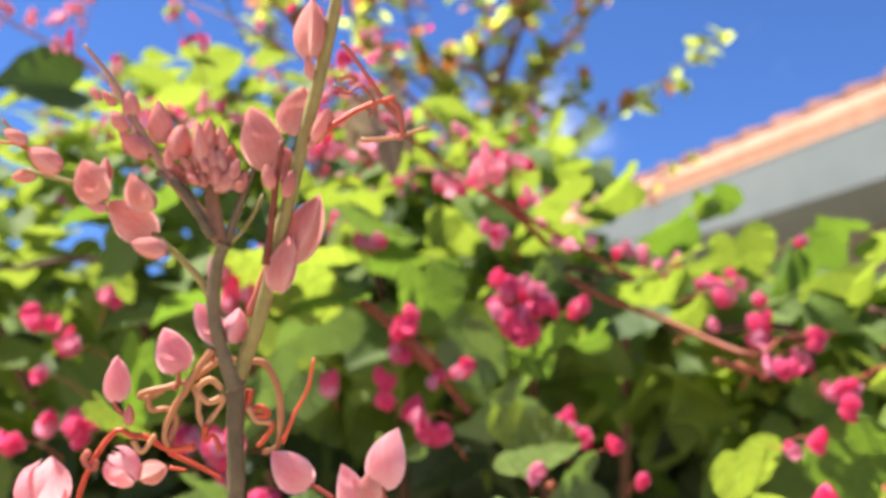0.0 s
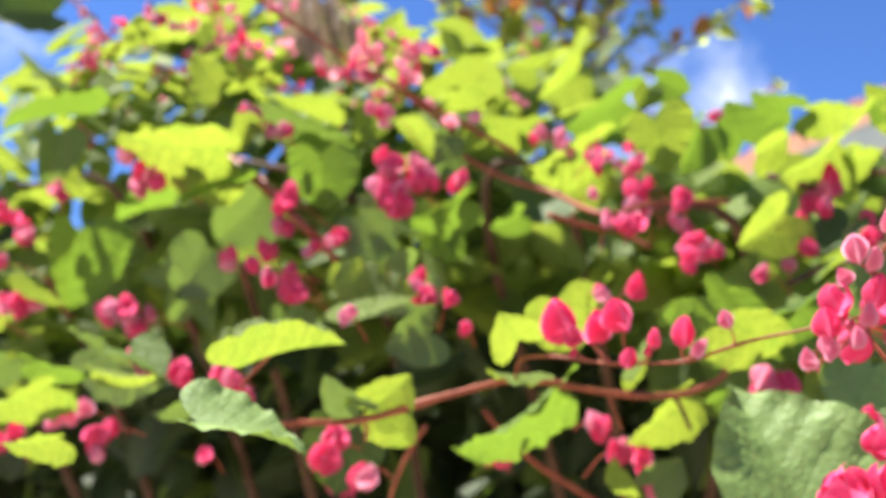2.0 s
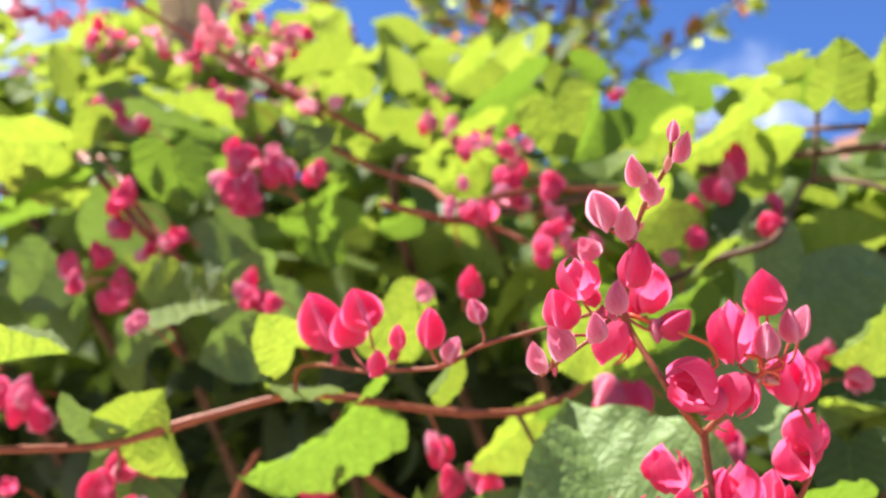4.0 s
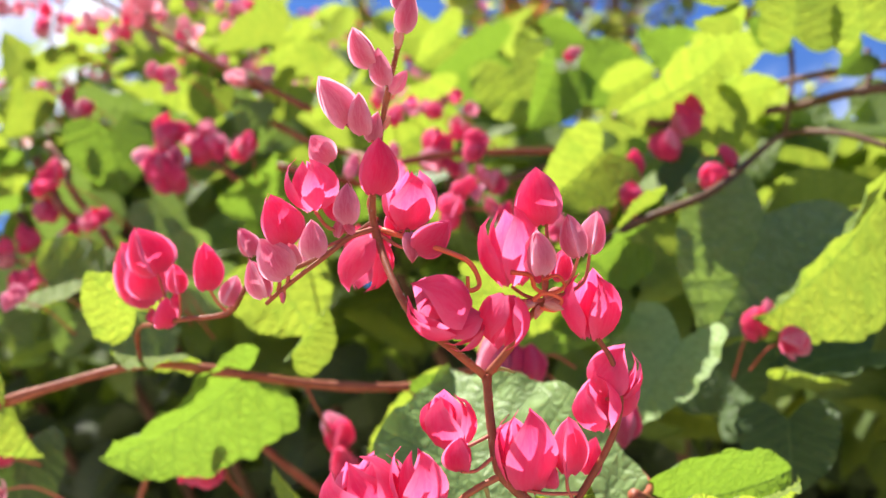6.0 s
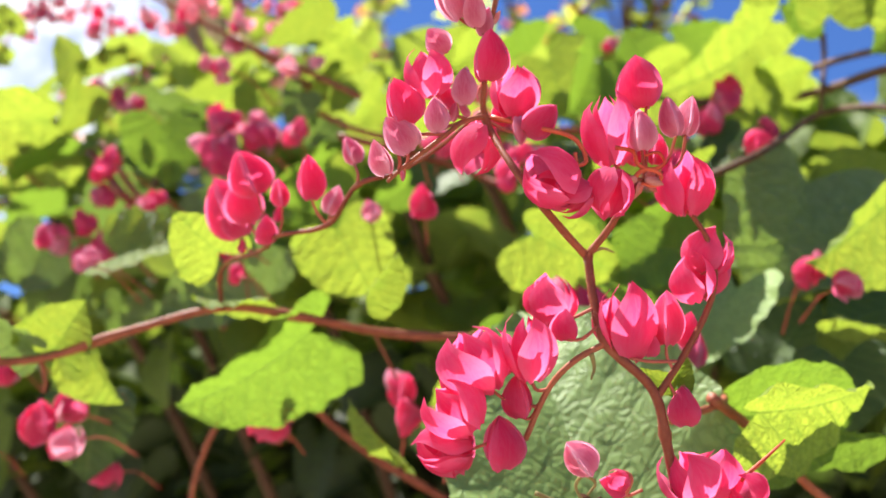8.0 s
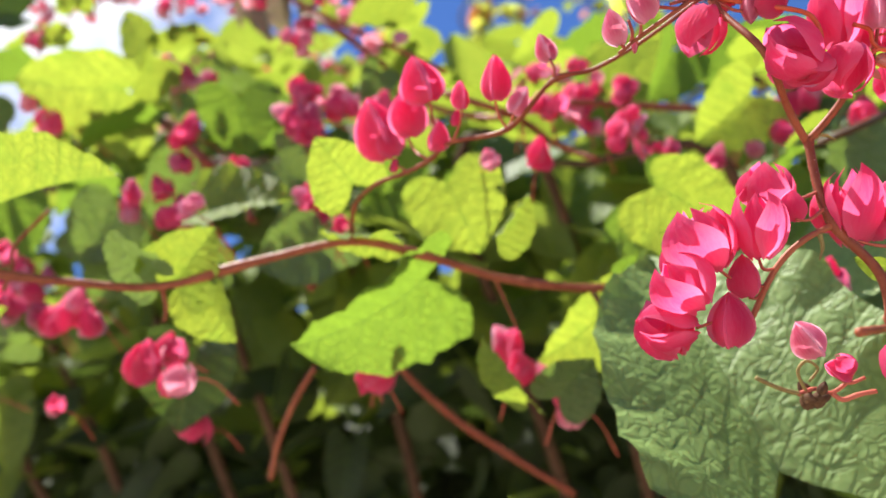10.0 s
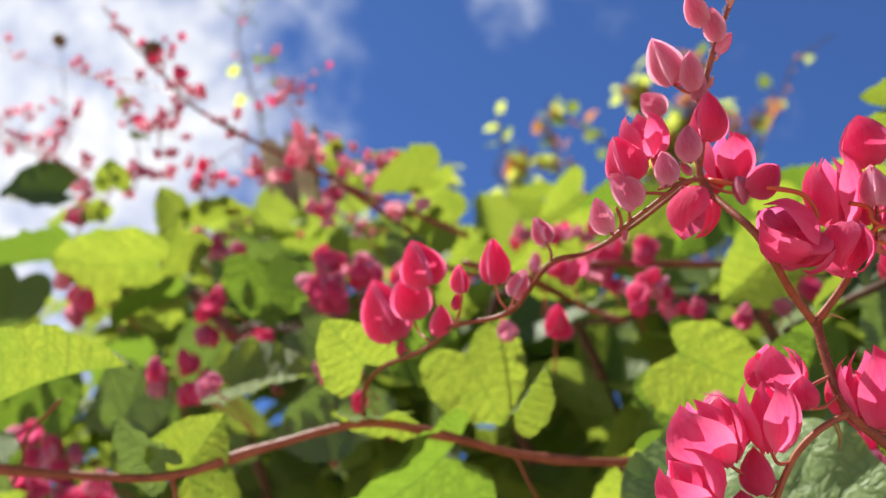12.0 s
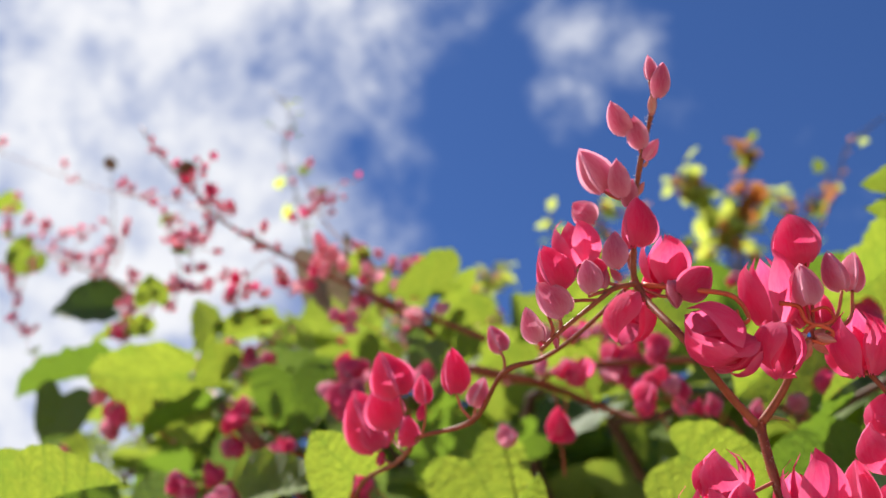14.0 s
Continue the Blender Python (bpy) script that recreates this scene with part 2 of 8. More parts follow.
# ground stays out of view; pale so that it reflects sun onto the leaves
GROUND_PALE = plain_material("pale bounce ground", (0.27, 0.23, 0.17, 1), (0.41, 0.35, 0.26, 1), 9.0, 0.9, 0.02)
TILE = plain_material("terracotta roof tile", (0.34, 0.17, 0.105, 1), (0.52, 0.30, 0.20, 1), 14.0, 0.8, 0.004)
TILE_DARK = plain_material("weathered tile end", (0.12, 0.055, 0.04, 1), (0.24, 0.11, 0.08, 1), 14.0, 0.85, 0.004)
FASCIA = plain_material("grey painted fascia", (0.13, 0.15, 0.15, 1), (0.17, 0.19, 0.187, 1), 6.0, 0.55, 0.001)
RENDERED = plain_material("weathered taupe rendered wall", (0.17, 0.145, 0.115, 1), (0.27, 0.235, 0.19, 1), 5.0, 0.85, 0.003)
HAIR = plain_material("pale stem hair", (0.42, 0.30, 0.24, 1), (0.62, 0.50, 0.42, 1), 200.0, 0.6, 0.0001)
BARK = plain_material("grey brown twig", (0.07, 0.045, 0.03, 1), (0.16, 0.11, 0.075, 1), 60.0, 0.8, 0.001)


# ---- makers ----
def linked(name, data, mat, parent=None, label="", m=None):
    ob = new(name, data)
    if mat and not data.materials:
        data.materials.append(mat)
    if parent:
        ob.parent = parent
        if parent.type == "EMPTY":
            ob.matrix_parent_inverse = Matrix.Translation(-parent.location)
    if m is not None:
        ob.matrix_basis = m
    return tagged(ob, label)


def to_mesh(name, verts, faces, uvs=None, smooth=True):
    me = bpy.data.meshes.new(name)
    me.from_pydata(verts, [], faces)
    if uvs is not None:
        layer = me.uv_layers.new(name="UVMap")
        for loop in me.loops:
            layer.data[loop.index].uv = uvs[loop.vertex_index]
    if smooth:
        me.polygons.foreach_set("use_smooth", [True] * len(me.polygons))
    me.update()
    return me


def thing(name, base, label, category, group="", kind=""):
    ob = new(name)
    ob.location = base
    ob.empty_display_size = 0.05
    return tagged(ob, label, category, group, kind)


def curve_points(points, steps=6):
    """A smooth run through the points (Catmull-Rom)."""
    p = [Vector(q) for q in points]
    p = [2 * p[0] - p[1]] + p + [2 * p[-1] - p[-2]]
    out = []
    for i in range(1, len(p) - 2):
        a, b, c, d = p[i - 1 : i + 3]
        for s in range(steps):
            t = s / steps
            out.append(0.5 * (2 * b + (c - a) * t + (2 * a - 5 * b + 4 * c - d) * t * t + (3 * b - a - 3 * c + d) * t**3))
    out.append(p[-2])
    return out


def tube_data(points, r0, r1, sides=8, steps=6, knots=(), wobble=0.06, seed=0):
    """Vertices and faces of a tapered, slightly uneven round stem. knots: places along it, 0 to 1, where it swells."""
    rnd = random.Random(seed)
    run = curve_points(points, steps) if steps > 1 else [Vector(q) for q in points]
    verts, faces, uvs = [], [], []
    n = len(run)
    side = Vector((0.31, 0.22, 0.93))
    for i, q in enumerate(run):
        way = (run[min(i + 1, n - 1)] - run[max(i - 1, 0)]).normalized()
        side = (side - way * side.dot(way))
        side = side.normalized() if side.length > 1e-4 else way.orthogonal().normalized()
        up = way.cross(side)
        s = i / (n - 1)
        r = r0 + (r1 - r0) * s
        r *= 1 + wobble * (rnd.random() - 0.5) * 2 + sum(0.35 * math.exp(-(((s - kk) / 0.022) ** 2)) for kk in knots)
        for j in range(sides):
            a = 2 * math.pi * j / sides
            verts.append(q + (side * math.cos(a) + up * math.sin(a)) * r)
            uvs.append((j / sides, s))
    for i in range(n - 1):
        for j in range(sides):
            k2 = (j + 1) % sides
            faces.append((i * sides + j, i * sides + k2, (i + 1) * sides + k2, (i + 1) * sides + j))
    faces.append(tuple(range(sides))[::-1])
    faces.append(tuple((n - 1) * sides + j for j in range(sides)))
    return verts, faces, uvs


def joined(pieces):
    verts, faces, uvs = [], [], []
    for v, f, u in pieces:
        o = len(verts)
        verts += v
        uvs += u
        faces += [tuple(i + o for i in g) for g in f]
    return verts, faces, uvs


def tube(name, points, r0, r1, mat, parent, label="", sides=8, steps=6, knots=(), seed=0):
    return linked(name, to_mesh(name, *tube_data(points, r0, r1, sides, steps, knots, seed=seed)), mat, parent, label)


def leaf_data(width, fold, droop, wave, seed, nu=26, nv=14):
    """A heart-shaped blade of length 1 along +y, facing +z."""
    rnd = random.Random(seed)
    p1, p2, lop = rnd.random() * 6, rnd.random() * 6, (rnd.random() - 0.5) * 0.12
    verts, uvs, faces = [], [], []
    for i in range(nu + 1):
        u = i / nu
        half = width * (1 - u) ** 1.02 * (0.94 + 1.72 * u)
        for j in range(nv + 1):
            v = 2 * j / nv - 1
            e = abs(v)
            rag = 1 + (0.016 * math.sin(15 * u + p1 + 3 * v) * e + 0.020 * math.sin(41 * u + p2 + v) * e ** 3) * (1.0 if nu > 12 else 0.4)
            x = v * half * rag + lop * u * u
            y = u - 0.24 * (1 - u) ** 2 * math.sin(math.pi * 0.78 * e) - 0.02 * e * math.sin(9 * u + p2)
            z = fold * half * e ** 1.25 + droop * (u - u * u) + 0.7 * wave * e * e * math.sin(6.0 * u + p1 + (2.2 if v > 0 else 0)) * (1 - 0.5 * u)
            ax = e * half
            fine = 1.0 if nu > 12 else 0.15
            z += fine * 0.028 * (abs(math.sin(19 * (y - 0.9 * ax + 0.6 * ax * ax))) - 0.5) * min(1.0, 4 * e)
            z += fine * 0.3 * wave * e ** 3 * math.sin(23 * u + p2 + 2 * v)
            verts.append((x, y, z))
            uvs.append((0.5 + v * half, y))
    for i in range(nu):
        for j in range(nv):
            a = i * (nv + 1) + j
            faces.append((a, a + 1, a + nv + 2, a + nv + 1))
    return verts, faces, uvs


def shape_cache(store, key, make):
    if key not in store:
        store[key] = make()
    return store[key]


LEAVES = {}
# width, fold, droop, wave for each habit of leaf
HABITS = {
    "flat": (0.46, 0.42, 0.27, 0.08), "folded": (0.46, 0.70, 0.24, 0.06), "arched": (0.44, 0.25, 0.42, 0.05),
    "curled": (0.43, 0.45, 0.30, 0.10), "cupped": (0.46, -0.22, 0.12, 0.06), "narrow": (0.32, 0.40, 0.20, 0.05),
}


def leaf_mesh(habit, variant, mat):
    def make():
        w, f, d, wv = HABITS[habit]
        return to_mesh("leaf", *leaf_data(w, f, d, wv, variant * 7 + len(habit)))
    me = shape_cache(LEAVES, (habit, variant, mat.name), make)
    if not me.materials:
        me.materials.append(mat)
    return me


def leaf_matrix(base, tip, normal, wide=1.0):
    base, tip = Vector(base), Vector(tip)
    y = tip - base
    size = y.length
    y.normalize()
    z = Vector(normal) - y * y.dot(Vector(normal))
    z.normalize()
    x = y.cross(z)
    m = Matrix((x, y, z)).transposed().to_4x4()
    return Matrix.Translation(base) @ m @ Matrix.Diagonal((size * wide, size, size, 1))


def leaf(parent, base, tip, normal, habit="flat", wide=1.0, mat=None, variant=0, label=""):
    mat = mat or LEAF
    return linked("leaf", leaf_mesh(habit, variant % 4, mat), mat, parent, label, leaf_matrix(base, tip, normal, wide))


def tepal_data(phi, spread, length, fat, flare, opening, seed, ns=8, na=6, shut=False):
    """One tepal of a flower that stands along +z; phi: where round the axis it sits."""
    rnd = random.Random(seed)
    skew, nick = (rnd.random() - 0.5) * 0.25, rnd.random() * 6
    verts, uvs, faces = [], [], []
    for i in range(ns + 1):
        s = i / ns
        body = fat * math.sin(math.pi * min(1.0, 0.06 + 0.94 * s ** 0.82)) ** 0.68 if s < 1 else 0.0
        lean = opening * s ** 1.4
        reach = spread * math.sin(math.pi * (0.10 + 0.90 * s) ** 0.8) ** 0.62 * (1 - 0.3 * s * s) if s < 1 else 0.0
        if shut:
            reach = spread * min(1.0, 7 * (1 - s)) ** 0.5
            body *= 1 - 0.22 * s**3
        for j in range(na + 1):
            a = 2 * j / na - 1
            ang = phi + a * reach + skew * s
            r = body * (1 + flare * (abs(a) ** 2.6 if shut else a * a)) + lean + 0.012
            z = length * (s - 0.05 * a * a * (1 - s)) * (1 - 0.25 * opening * s) + 0.012 * math.sin(9 * s + nick + 4 * a) * abs(a)
            verts.append((r * math.cos(ang), r * math.sin(ang), z))
            uvs.append((j / na, s))
    for i in range(ns):
        for j in range(na):
            b = i * (na + 1) + j
            faces.append((b, b + 1, b + na + 2, b + na + 1))
    return verts, faces, uvs


FLOWERS = {}


def flower_mesh(stage, variant, mat, pick=None):
    """Stages: 'knob' tight small bud, 'bud' closed heart-shaped flower, 'half' parted tepals, 'open' spread flower."""
    def make():
        rnd = random.Random(variant * 13 + len(stage) * 101)
        turn = rnd.random() * 6.28
        pieces = []
        if stage == "knob":
            for i in range(3):
                pieces.append(tepal_data(turn + i * 2.094, 1.25, 1.0, 0.30, 0.03, 0.0, variant * 9 + i, 7, 6, True))
        elif stage == "bud":
            for i, (f, ln) in enumerate(((0.245, 1.0), (0.235, 0.97), (0.24, 0.94))):
                pieces.append(tepal_data(turn + i * 2.094, 1.12, ln, f, 0.72 + 0.22 * rnd.random(), 0.0, variant * 9 + i, 9, 8, True))
            for i in range(2):
                pieces.append(tepal_data(turn + 1.0 + i * 3.14, 1.5, 0.84, 0.18, 0.0, 0.0, variant * 9 + 5 + i, 6, 5, True))
        elif stage == "half":
            for i in range(3):
                pieces.append(tepal_data(turn + i * 2.094, 1.05, 1.0 - 0.06 * i, 0.345, 0.14, 0.08 + 0.14 * rnd.random(), variant * 9 + i))
            for i in range(2):
                pieces.append(tepal_data(turn + 1.0 + i * 3.14, 1.1, 0.92, 0.25, 0.05, 0.06, variant * 9 + 5 + i, 6, 5))
        else:
            for i in range(5):
                pieces.append(tepal_data(turn + i * 1.2566, 0.72, 0.92, 0.32, 0.10, 0.46 + 0.18 * rnd.random(), variant * 9 + i))
            for i in range(7):
                a = turn + i * 0.898
                top = Vector((0.16 * math.cos(a), 0.16 * math.sin(a), 0.55))
                pieces.append(tube_data([(0, 0, 0.1), top * 0.6, top], 0.018, 0.022, 4, 2))
        return to_mesh(stage, *joined(pieces if pick is None else pieces[pick]))
    me = shape_cache(FLOWERS, (stage, variant, mat.name, str(pick)), make)
    if not me.materials:
        me.materials.append(mat)
    return me


def axis_matrix(base, tip, spin=0.0, wide=1.0):
    base, tip = Vector(base), Vector(tip)
    way = tip - base
    turn = way.to_track_quat("Z", "Y").to_matrix().to_4x4()
    return Matrix.Translation(base) @ turn @ pose(0, 0, 0, 0, 0, spin) @ Matrix.Diagonal((way.length * wide, way.length * wide, way.length, 1))


def blossom(parent, base, tip, stage="bud", mat=None, spin=0.0, wide=1.0, variant=0):
    mat = mat or PINK
    name, v, m = "flower" if stage in ("half", "open") else "bud", variant % 5, axis_matrix(base, tip, spin, wide)
    if stage not in ("half", "bud") or parent.type != "EMPTY" or "group" in parent:
        return linked(name, flower_mesh(stage, v, mat), mat, parent, "", m)
    # a flower of the shoots close by: the inner tepals, with each outer tepal a piece of its own
    flower = linked(name, flower_mesh(stage, v, mat, slice(3, 5)), mat, parent, "", m)
    for i in range(3):
        new("tepal", flower_mesh(stage, v, mat, slice(i, i + 1))).parent = flower
    return flower


def spray(parent, centre, n, spread, size, seed):
    """A short flower spray: a forked stalk and n buds round its centre."""
    rnd = random.Random(seed)
    c = Vector(centre)
    size *= 0.80 if c.z > 1.60 else 1.0
    foot = c + Vector((rnd.uniform(-0.02, 0.02), 0.035, rnd.uniform(-0.016, 0.004)))
    pieces = [tube_data([foot, (foot + c) / 2 + Vector((0, 0, 0.004)), c], 0.0005, 0.0003, 6, 4)]
    buds = []
    for i in range(n):
        a, q = rnd.random() * 6.283, (i + 0.4) / n
        base = c + Vector((math.cos(a) * spread * q, rnd.uniform(-0.3, 0.3) * spread, math.sin(a) * spread * q * 0.9))
        way = Vector((rnd.uniform(-0.5, 0.4), rnd.uniform(-0.6, 0.3), rnd.choice((1.0, 1.0, 0.7, -0.6)))).normalized()
        root = c + (base - c) * 0.25
        pieces.append(tube_data([root, (root + base) / 2 - way * 0.002, base - way * size * 0.1], 0.0004, 0.0003, 5, 3))
        buds.append((base - way * size * 0.4, base + way * size * 0.5, rnd.choice(("bud", "bud", "half", "knob")), rnd.random()))
    stalk = linked("flower_spray", to_mesh("flower_spray", *joined(pieces)), PEDICEL, parent, "small pink flower spray")
    for i, (b, t, stage, r) in enumerate(buds):
        blossom(stalk, b, t, stage, PINK if r < (0.75 if c.z < 1.60 else 0.3) else PINK_PALE, 360 * r, 1.1, seed + i)
    return stalk


def down_hairs(parent, points, r, n, length, seed):
    """Fine pale hairs standing off a stem."""
    rnd = random.Random(seed)
    run = curve_points(points, 10)
    verts, faces = [], []
    for i in range(n):
        s = rnd.random() * (len(run) - 1.001)
        a, b = run[int(s)], run[int(s) + 1]
        axis = (b - a).normalized()
        out = axis.cross(Vector((rnd.uniform(-1, 1), rnd.uniform(-1, 1), rnd.uniform(-1, 1)))).normalized()
        side = axis.cross(out) * 0.00004
        root = a.lerp(b, s - int(s)) + out * r * 0.7
        tip = root + (out + axis * rnd.uniform(-0.3, 0.5)) * length * rnd.uniform(0.5, 1.1)
        k = len(verts)
        verts += [root + side, root - side, root + axis * 0.00007, tip]
        faces += [(k, k + 1, k + 3), (k + 1, k + 2, k + 3), (k + 2, k, k + 3)]
    ob = linked("hairs", to_mesh("hairs", verts, faces), HAIR, parent)
    tagged(ob, "fine pale hairs on the stem", "", "", "stuff")


def string_buds(parent, points, n, seed):
    """Tiny buds and leaflets strung along a thin shoot."""
    rnd = random.Random(seed)
    run = curve_points(points, 8)
    for i in range(n):
        s = (i + rnd.random()) / n
        p = run[min(int(s * (len(run) - 1)), len(run) - 1)]
        for _ in range(rnd.choice((1, 2, 3, 3))):
            out = Vector((rnd.uniform(-1, 1), rnd.uniform(-0.8, 0.8), rnd.uniform(-0.4, 1.1))).normalized()
            a = p + out * rnd.uniform(0.003, 0.014)
            size = rnd.uniform(0.007, 0.011) * (1.15 - 0.4 * s)
            tube("pedicel", [p, (p + a) / 2 + Vector((0, 0, 0.001)), a], 0.0003, 0.0003, PEDICEL, parent, sides=4, steps=3)
            blossom(parent, a, a + (out + Vector((0, 0, 0.4))).normalized() * size, rnd.choice(("bud", "knob")), PINK if rnd.random() < 0.12 else PINK_MIST, rnd.random() * 360, 1.0, i)
        if rnd.random() < 0.1:
            out = Vector((rnd.uniform(-1, 1), rnd.uniform(-0.5, 0.5), rnd.uniform(-0.5, 0.6))).normalized()
            leaf(parent, p, p + out * rnd.uniform(0.008, 0.015), (rnd.uniform(-0.4, 0.4), -0.4, 1), "folded", 0.9, LEAF, i)


def side_spray(parent, root, centre, n, size, seed):
    """A short curved twig off a thin shoot, with a few buds crowded at its end."""
    rnd = random.Random(seed)
    root, c = Vector(root), Vector(centre)
    bow = (root + c) / 2 + Vector((rnd.uniform(-0.003, 0.003), 0.002, rnd.uniform(-0.004, 0.004)))
    twig = tube("twig", [root, bow, c], 0.0005, 0.0003, PEDICEL, parent, sides=5, steps=4)
    for i in range(n):
        out = Vector((rnd.uniform(-1, 1), rnd.uniform(-1, 0.6), rnd.uniform(-0.8, 0.9))).normalized()
        p = root.lerp(c, 1 - 0.45 * i / n) + out * size * rnd.uniform(0.2, 0.7)
        way = (out * 0.6 + Vector((rnd.uniform(-0.3, 0.2), -0.1, 0.7))).normalized()
        stage = rnd.choice(("bud", "bud", "knob", "half"))
        blossom(twig, p, p + way * size * rnd.uniform(0.65, 1.05), stage, PINK if rnd.random() < 0.3 else PINK_MIST, 360 * rnd.random(), 1.0, seed + i)
    return twig


def twig_leaves(parent, points, n, size, seed, mats):
    rnd = random.Random(seed)
    run = curve_points(points, 8)
    for i in range(n):
        s = (i + rnd.random()) / n
        p = run[min(int(s * (len(run) - 1)), len(run) - 1)]
        out = Vector((rnd.uniform(-1, 1), rnd.uniform(-1, 1), rnd.uniform(-0.6, 0.9))).normalized()
        L = size * rnd.uniform(0.6, 1.2)
        stem = p + out * rnd.uniform(0.004, 0.03)
        tube("petiole", [p, (p + stem) / 2 + Vector((0, 0, 0.002)), stem], 0.0007, 0.0006, BARK, parent, sides=4, steps=2)
        p = stem
        leaf(parent, p, p + out * L, (rnd.uniform(-0.6, 0.6), rnd.uniform(-0.9, 0.2), 0.8), rnd.choice(("flat", "flat", "arched")), 1.05, rnd.choice(mats), i)


# ---- the ground ----
def build_ground():
    rnd = random.Random(3)
    n, verts, faces = 48, [], []
    edge = [-400, -120, -40, -15] + [-8 + 16 * i / 39 for i in range(40)] + [15, 40, 120, 400]
    for y in edge:
        for x in edge:
            near = max(0.0, 1 - max(abs(x), abs(y)) / 9)
            verts.append((x, y, near * (0.03 * noise.noise((x * 1.3, y * 1.3, 0)) + 0.012 * rnd.uniform(-1, 1))))
    for i in range(n - 1):
        for j in range(n - 1):
            a = i * n + j
            faces.append((a, a + 1, a + n + 1, a + n))
    linked("ground", to_mesh("ground", verts, faces), GROUND_PALE)
    tagged(bpy.data.objects["ground"], "unseen pale ground bouncing light up under the hedge", "ground", "", "structure")


build_ground()


# ---- the house behind the hedge ----
def box(x0, x1, y0, y1, z0, z1):
    v = [(x, y, z) for z in (z0, z1) for y in (y0, y1) for x in (x0, x1)]
    f = [(0, 2, 3, 1), (4, 5, 7, 6), (0, 1, 5, 4), (2, 6, 7, 3), (0, 4, 6, 2), (1, 3, 7, 5)]
    return v, f, [(0, 0)] * 8


def bevelled(name, data, mat, parent, m, width, label=""):
    bm = bmesh.new()
    vs = [bm.verts.new(q) for q in data[0]]
    for f in data[1]:
        bm.faces.new([vs[i] for i in f])
    bmesh.ops.recalc_face_normals(bm, faces=bm.faces)
    bmesh.ops.bevel(bm, geom=list(bm.edges), offset=width, segments=2, affect="EDGES", profile=0.6)
    me = bpy.data.meshes.new(name)
    bm.to_mesh(me)
    bm.free()
    return linked(name, me, mat, parent, label, m)


def build_house():
    """x runs along the eave, y in under the roof; the eave's lower edge at height 2.7."""
    corner, along = Vector((1.771, 3.954, 0)), Vector((0.359, -0.602, 0)).normalized()
    turn = Matrix.Translation(corner) @ Matrix.Rotation(math.atan2(along.y, along.x), 4, "Z")
    house = thing("house", corner, "single-storey house with terracotta tile roof and grey fascia", "house")
    x0, x1, pitch, depth = -7.0, 4.0, 0.476, 2.5
    bevelled("fascia", box(x0, x1, 0.0, 0.03, 2.7, 3.01), FASCIA, house, turn, 0.004, "grey painted fascia board")
    bevelled("soffit", box(x0, x1, 0.033, 0.75, 2.71, 2.73), FASCIA, house, turn, 0.003)
    bevelled("wall", box(x0 + 0.3, x1 - 0.3, 0.75, 0.97, 0.0, 2.9), RENDERED, house, turn, 0.01, "weathered taupe rendered wall")
    bevelled("wall", box(x0 + 0.3, x0 + 0.52, 0.97, 4.2, 0.0, 2.9), RENDERED, house, turn, 0.01)
    bevelled("wall", box(x1 - 0.52, x1 - 0.3, 0.97, 4.2, 0.0, 2.9), RENDERED, house, turn, 0.01)
    # roof slabs, front and back
    v, f, u = box(x0 - 0.1, x1 + 0.1, -0.004, depth, -0.03, 0.0)
    v = [(x, y, z + 3.01 + pitch * y) for x, y, z in v]
    roof = bevelled("roof", (v, f, u), TILE, house, turn, 0.004, "terracotta pan tile roof")
    v2 = [(x, 2 * depth - y, z) for x, y, z in v]
    bevelled("roof", (v2, f, u), TILE, house, turn, 0.004)
    bevelled("eave_closure", box(x0, x1, -0.006, 0.05, 3.012, 3.075), TILE, house, turn, 0.004, "mortared tile ends along the eave")
    # barrel tiles: one half-round profile, laid in courses
    verts, faces, k = [], [], 7
    for e, (yy, grow) in enumerate(((0.0, 1.0), (0.42, 0.86))):
        for i in range(k):
            a = math.pi * i / (k - 1)
            verts.append((0.075 * grow * math.cos(a), yy, 0.058 * grow * math.sin(a)))
        for i in range(k):
            a = math.pi * i / (k - 1)
            verts.append((0.062 * grow * math.cos(a), yy, 0.046 * grow * math.sin(a)))
    for i in range(k - 1):
        faces += [(i, i + 1, 2 * k + i + 1, 2 * k + i), (k + i + 1, k + i, 3 * k + i, 3 * k + i + 1), (i + 1, i, k + i, k + i + 1), (2 * k + i, 2 * k + i + 1, 3 * k + i + 1, 3 * k + i)]
    tile = to_mesh("tile", verts, faces)
    tile.materials.append(TILE)
    rnd = random.Random(8)
    slope = math.degrees(math.atan(pitch))
    stuff = []
    for c in range(7):
        for i in range(int((x1 - x0) / 0.19)):
            x, y = x0 + 0.1 + i * 0.19, 0.03 + c * 0.385
            m = turn @ pose(x + rnd.uniform(-0.006, 0.006), y, 3.012 + pitch * y, slope + rnd.uniform(0.6, 2.2), 0, rnd.uniform(-1, 1))
            if 24 <= i < 54:
                ob = new("tile", tile)
                ob.parent, ob.matrix_parent_inverse, ob.matrix_basis = roof, (turn).inverted(), m
            else:
                stuff.append(([m @ Vector(q) for q in verts], faces, [(0, 0)] * len(verts)))
    tagged(linked("roofing", to_mesh("roofing", *joined(stuff)), TILE, house), "terracotta barrel tiles", "", "", "stuff")
    # ridge caps
    cap = to_mesh("ridge_cap", [(y * 0.95 - 0.21, x * 1.9, z * 2.4) for x, y, z in verts], faces)
    cap.materials.append(TILE_DARK)
    for i in range(int((x1 - x0) / 0.36)):
        ob = new("ridge_cap", cap)
        ob.parent, ob.matrix_parent_inverse = roof, turn.inverted()
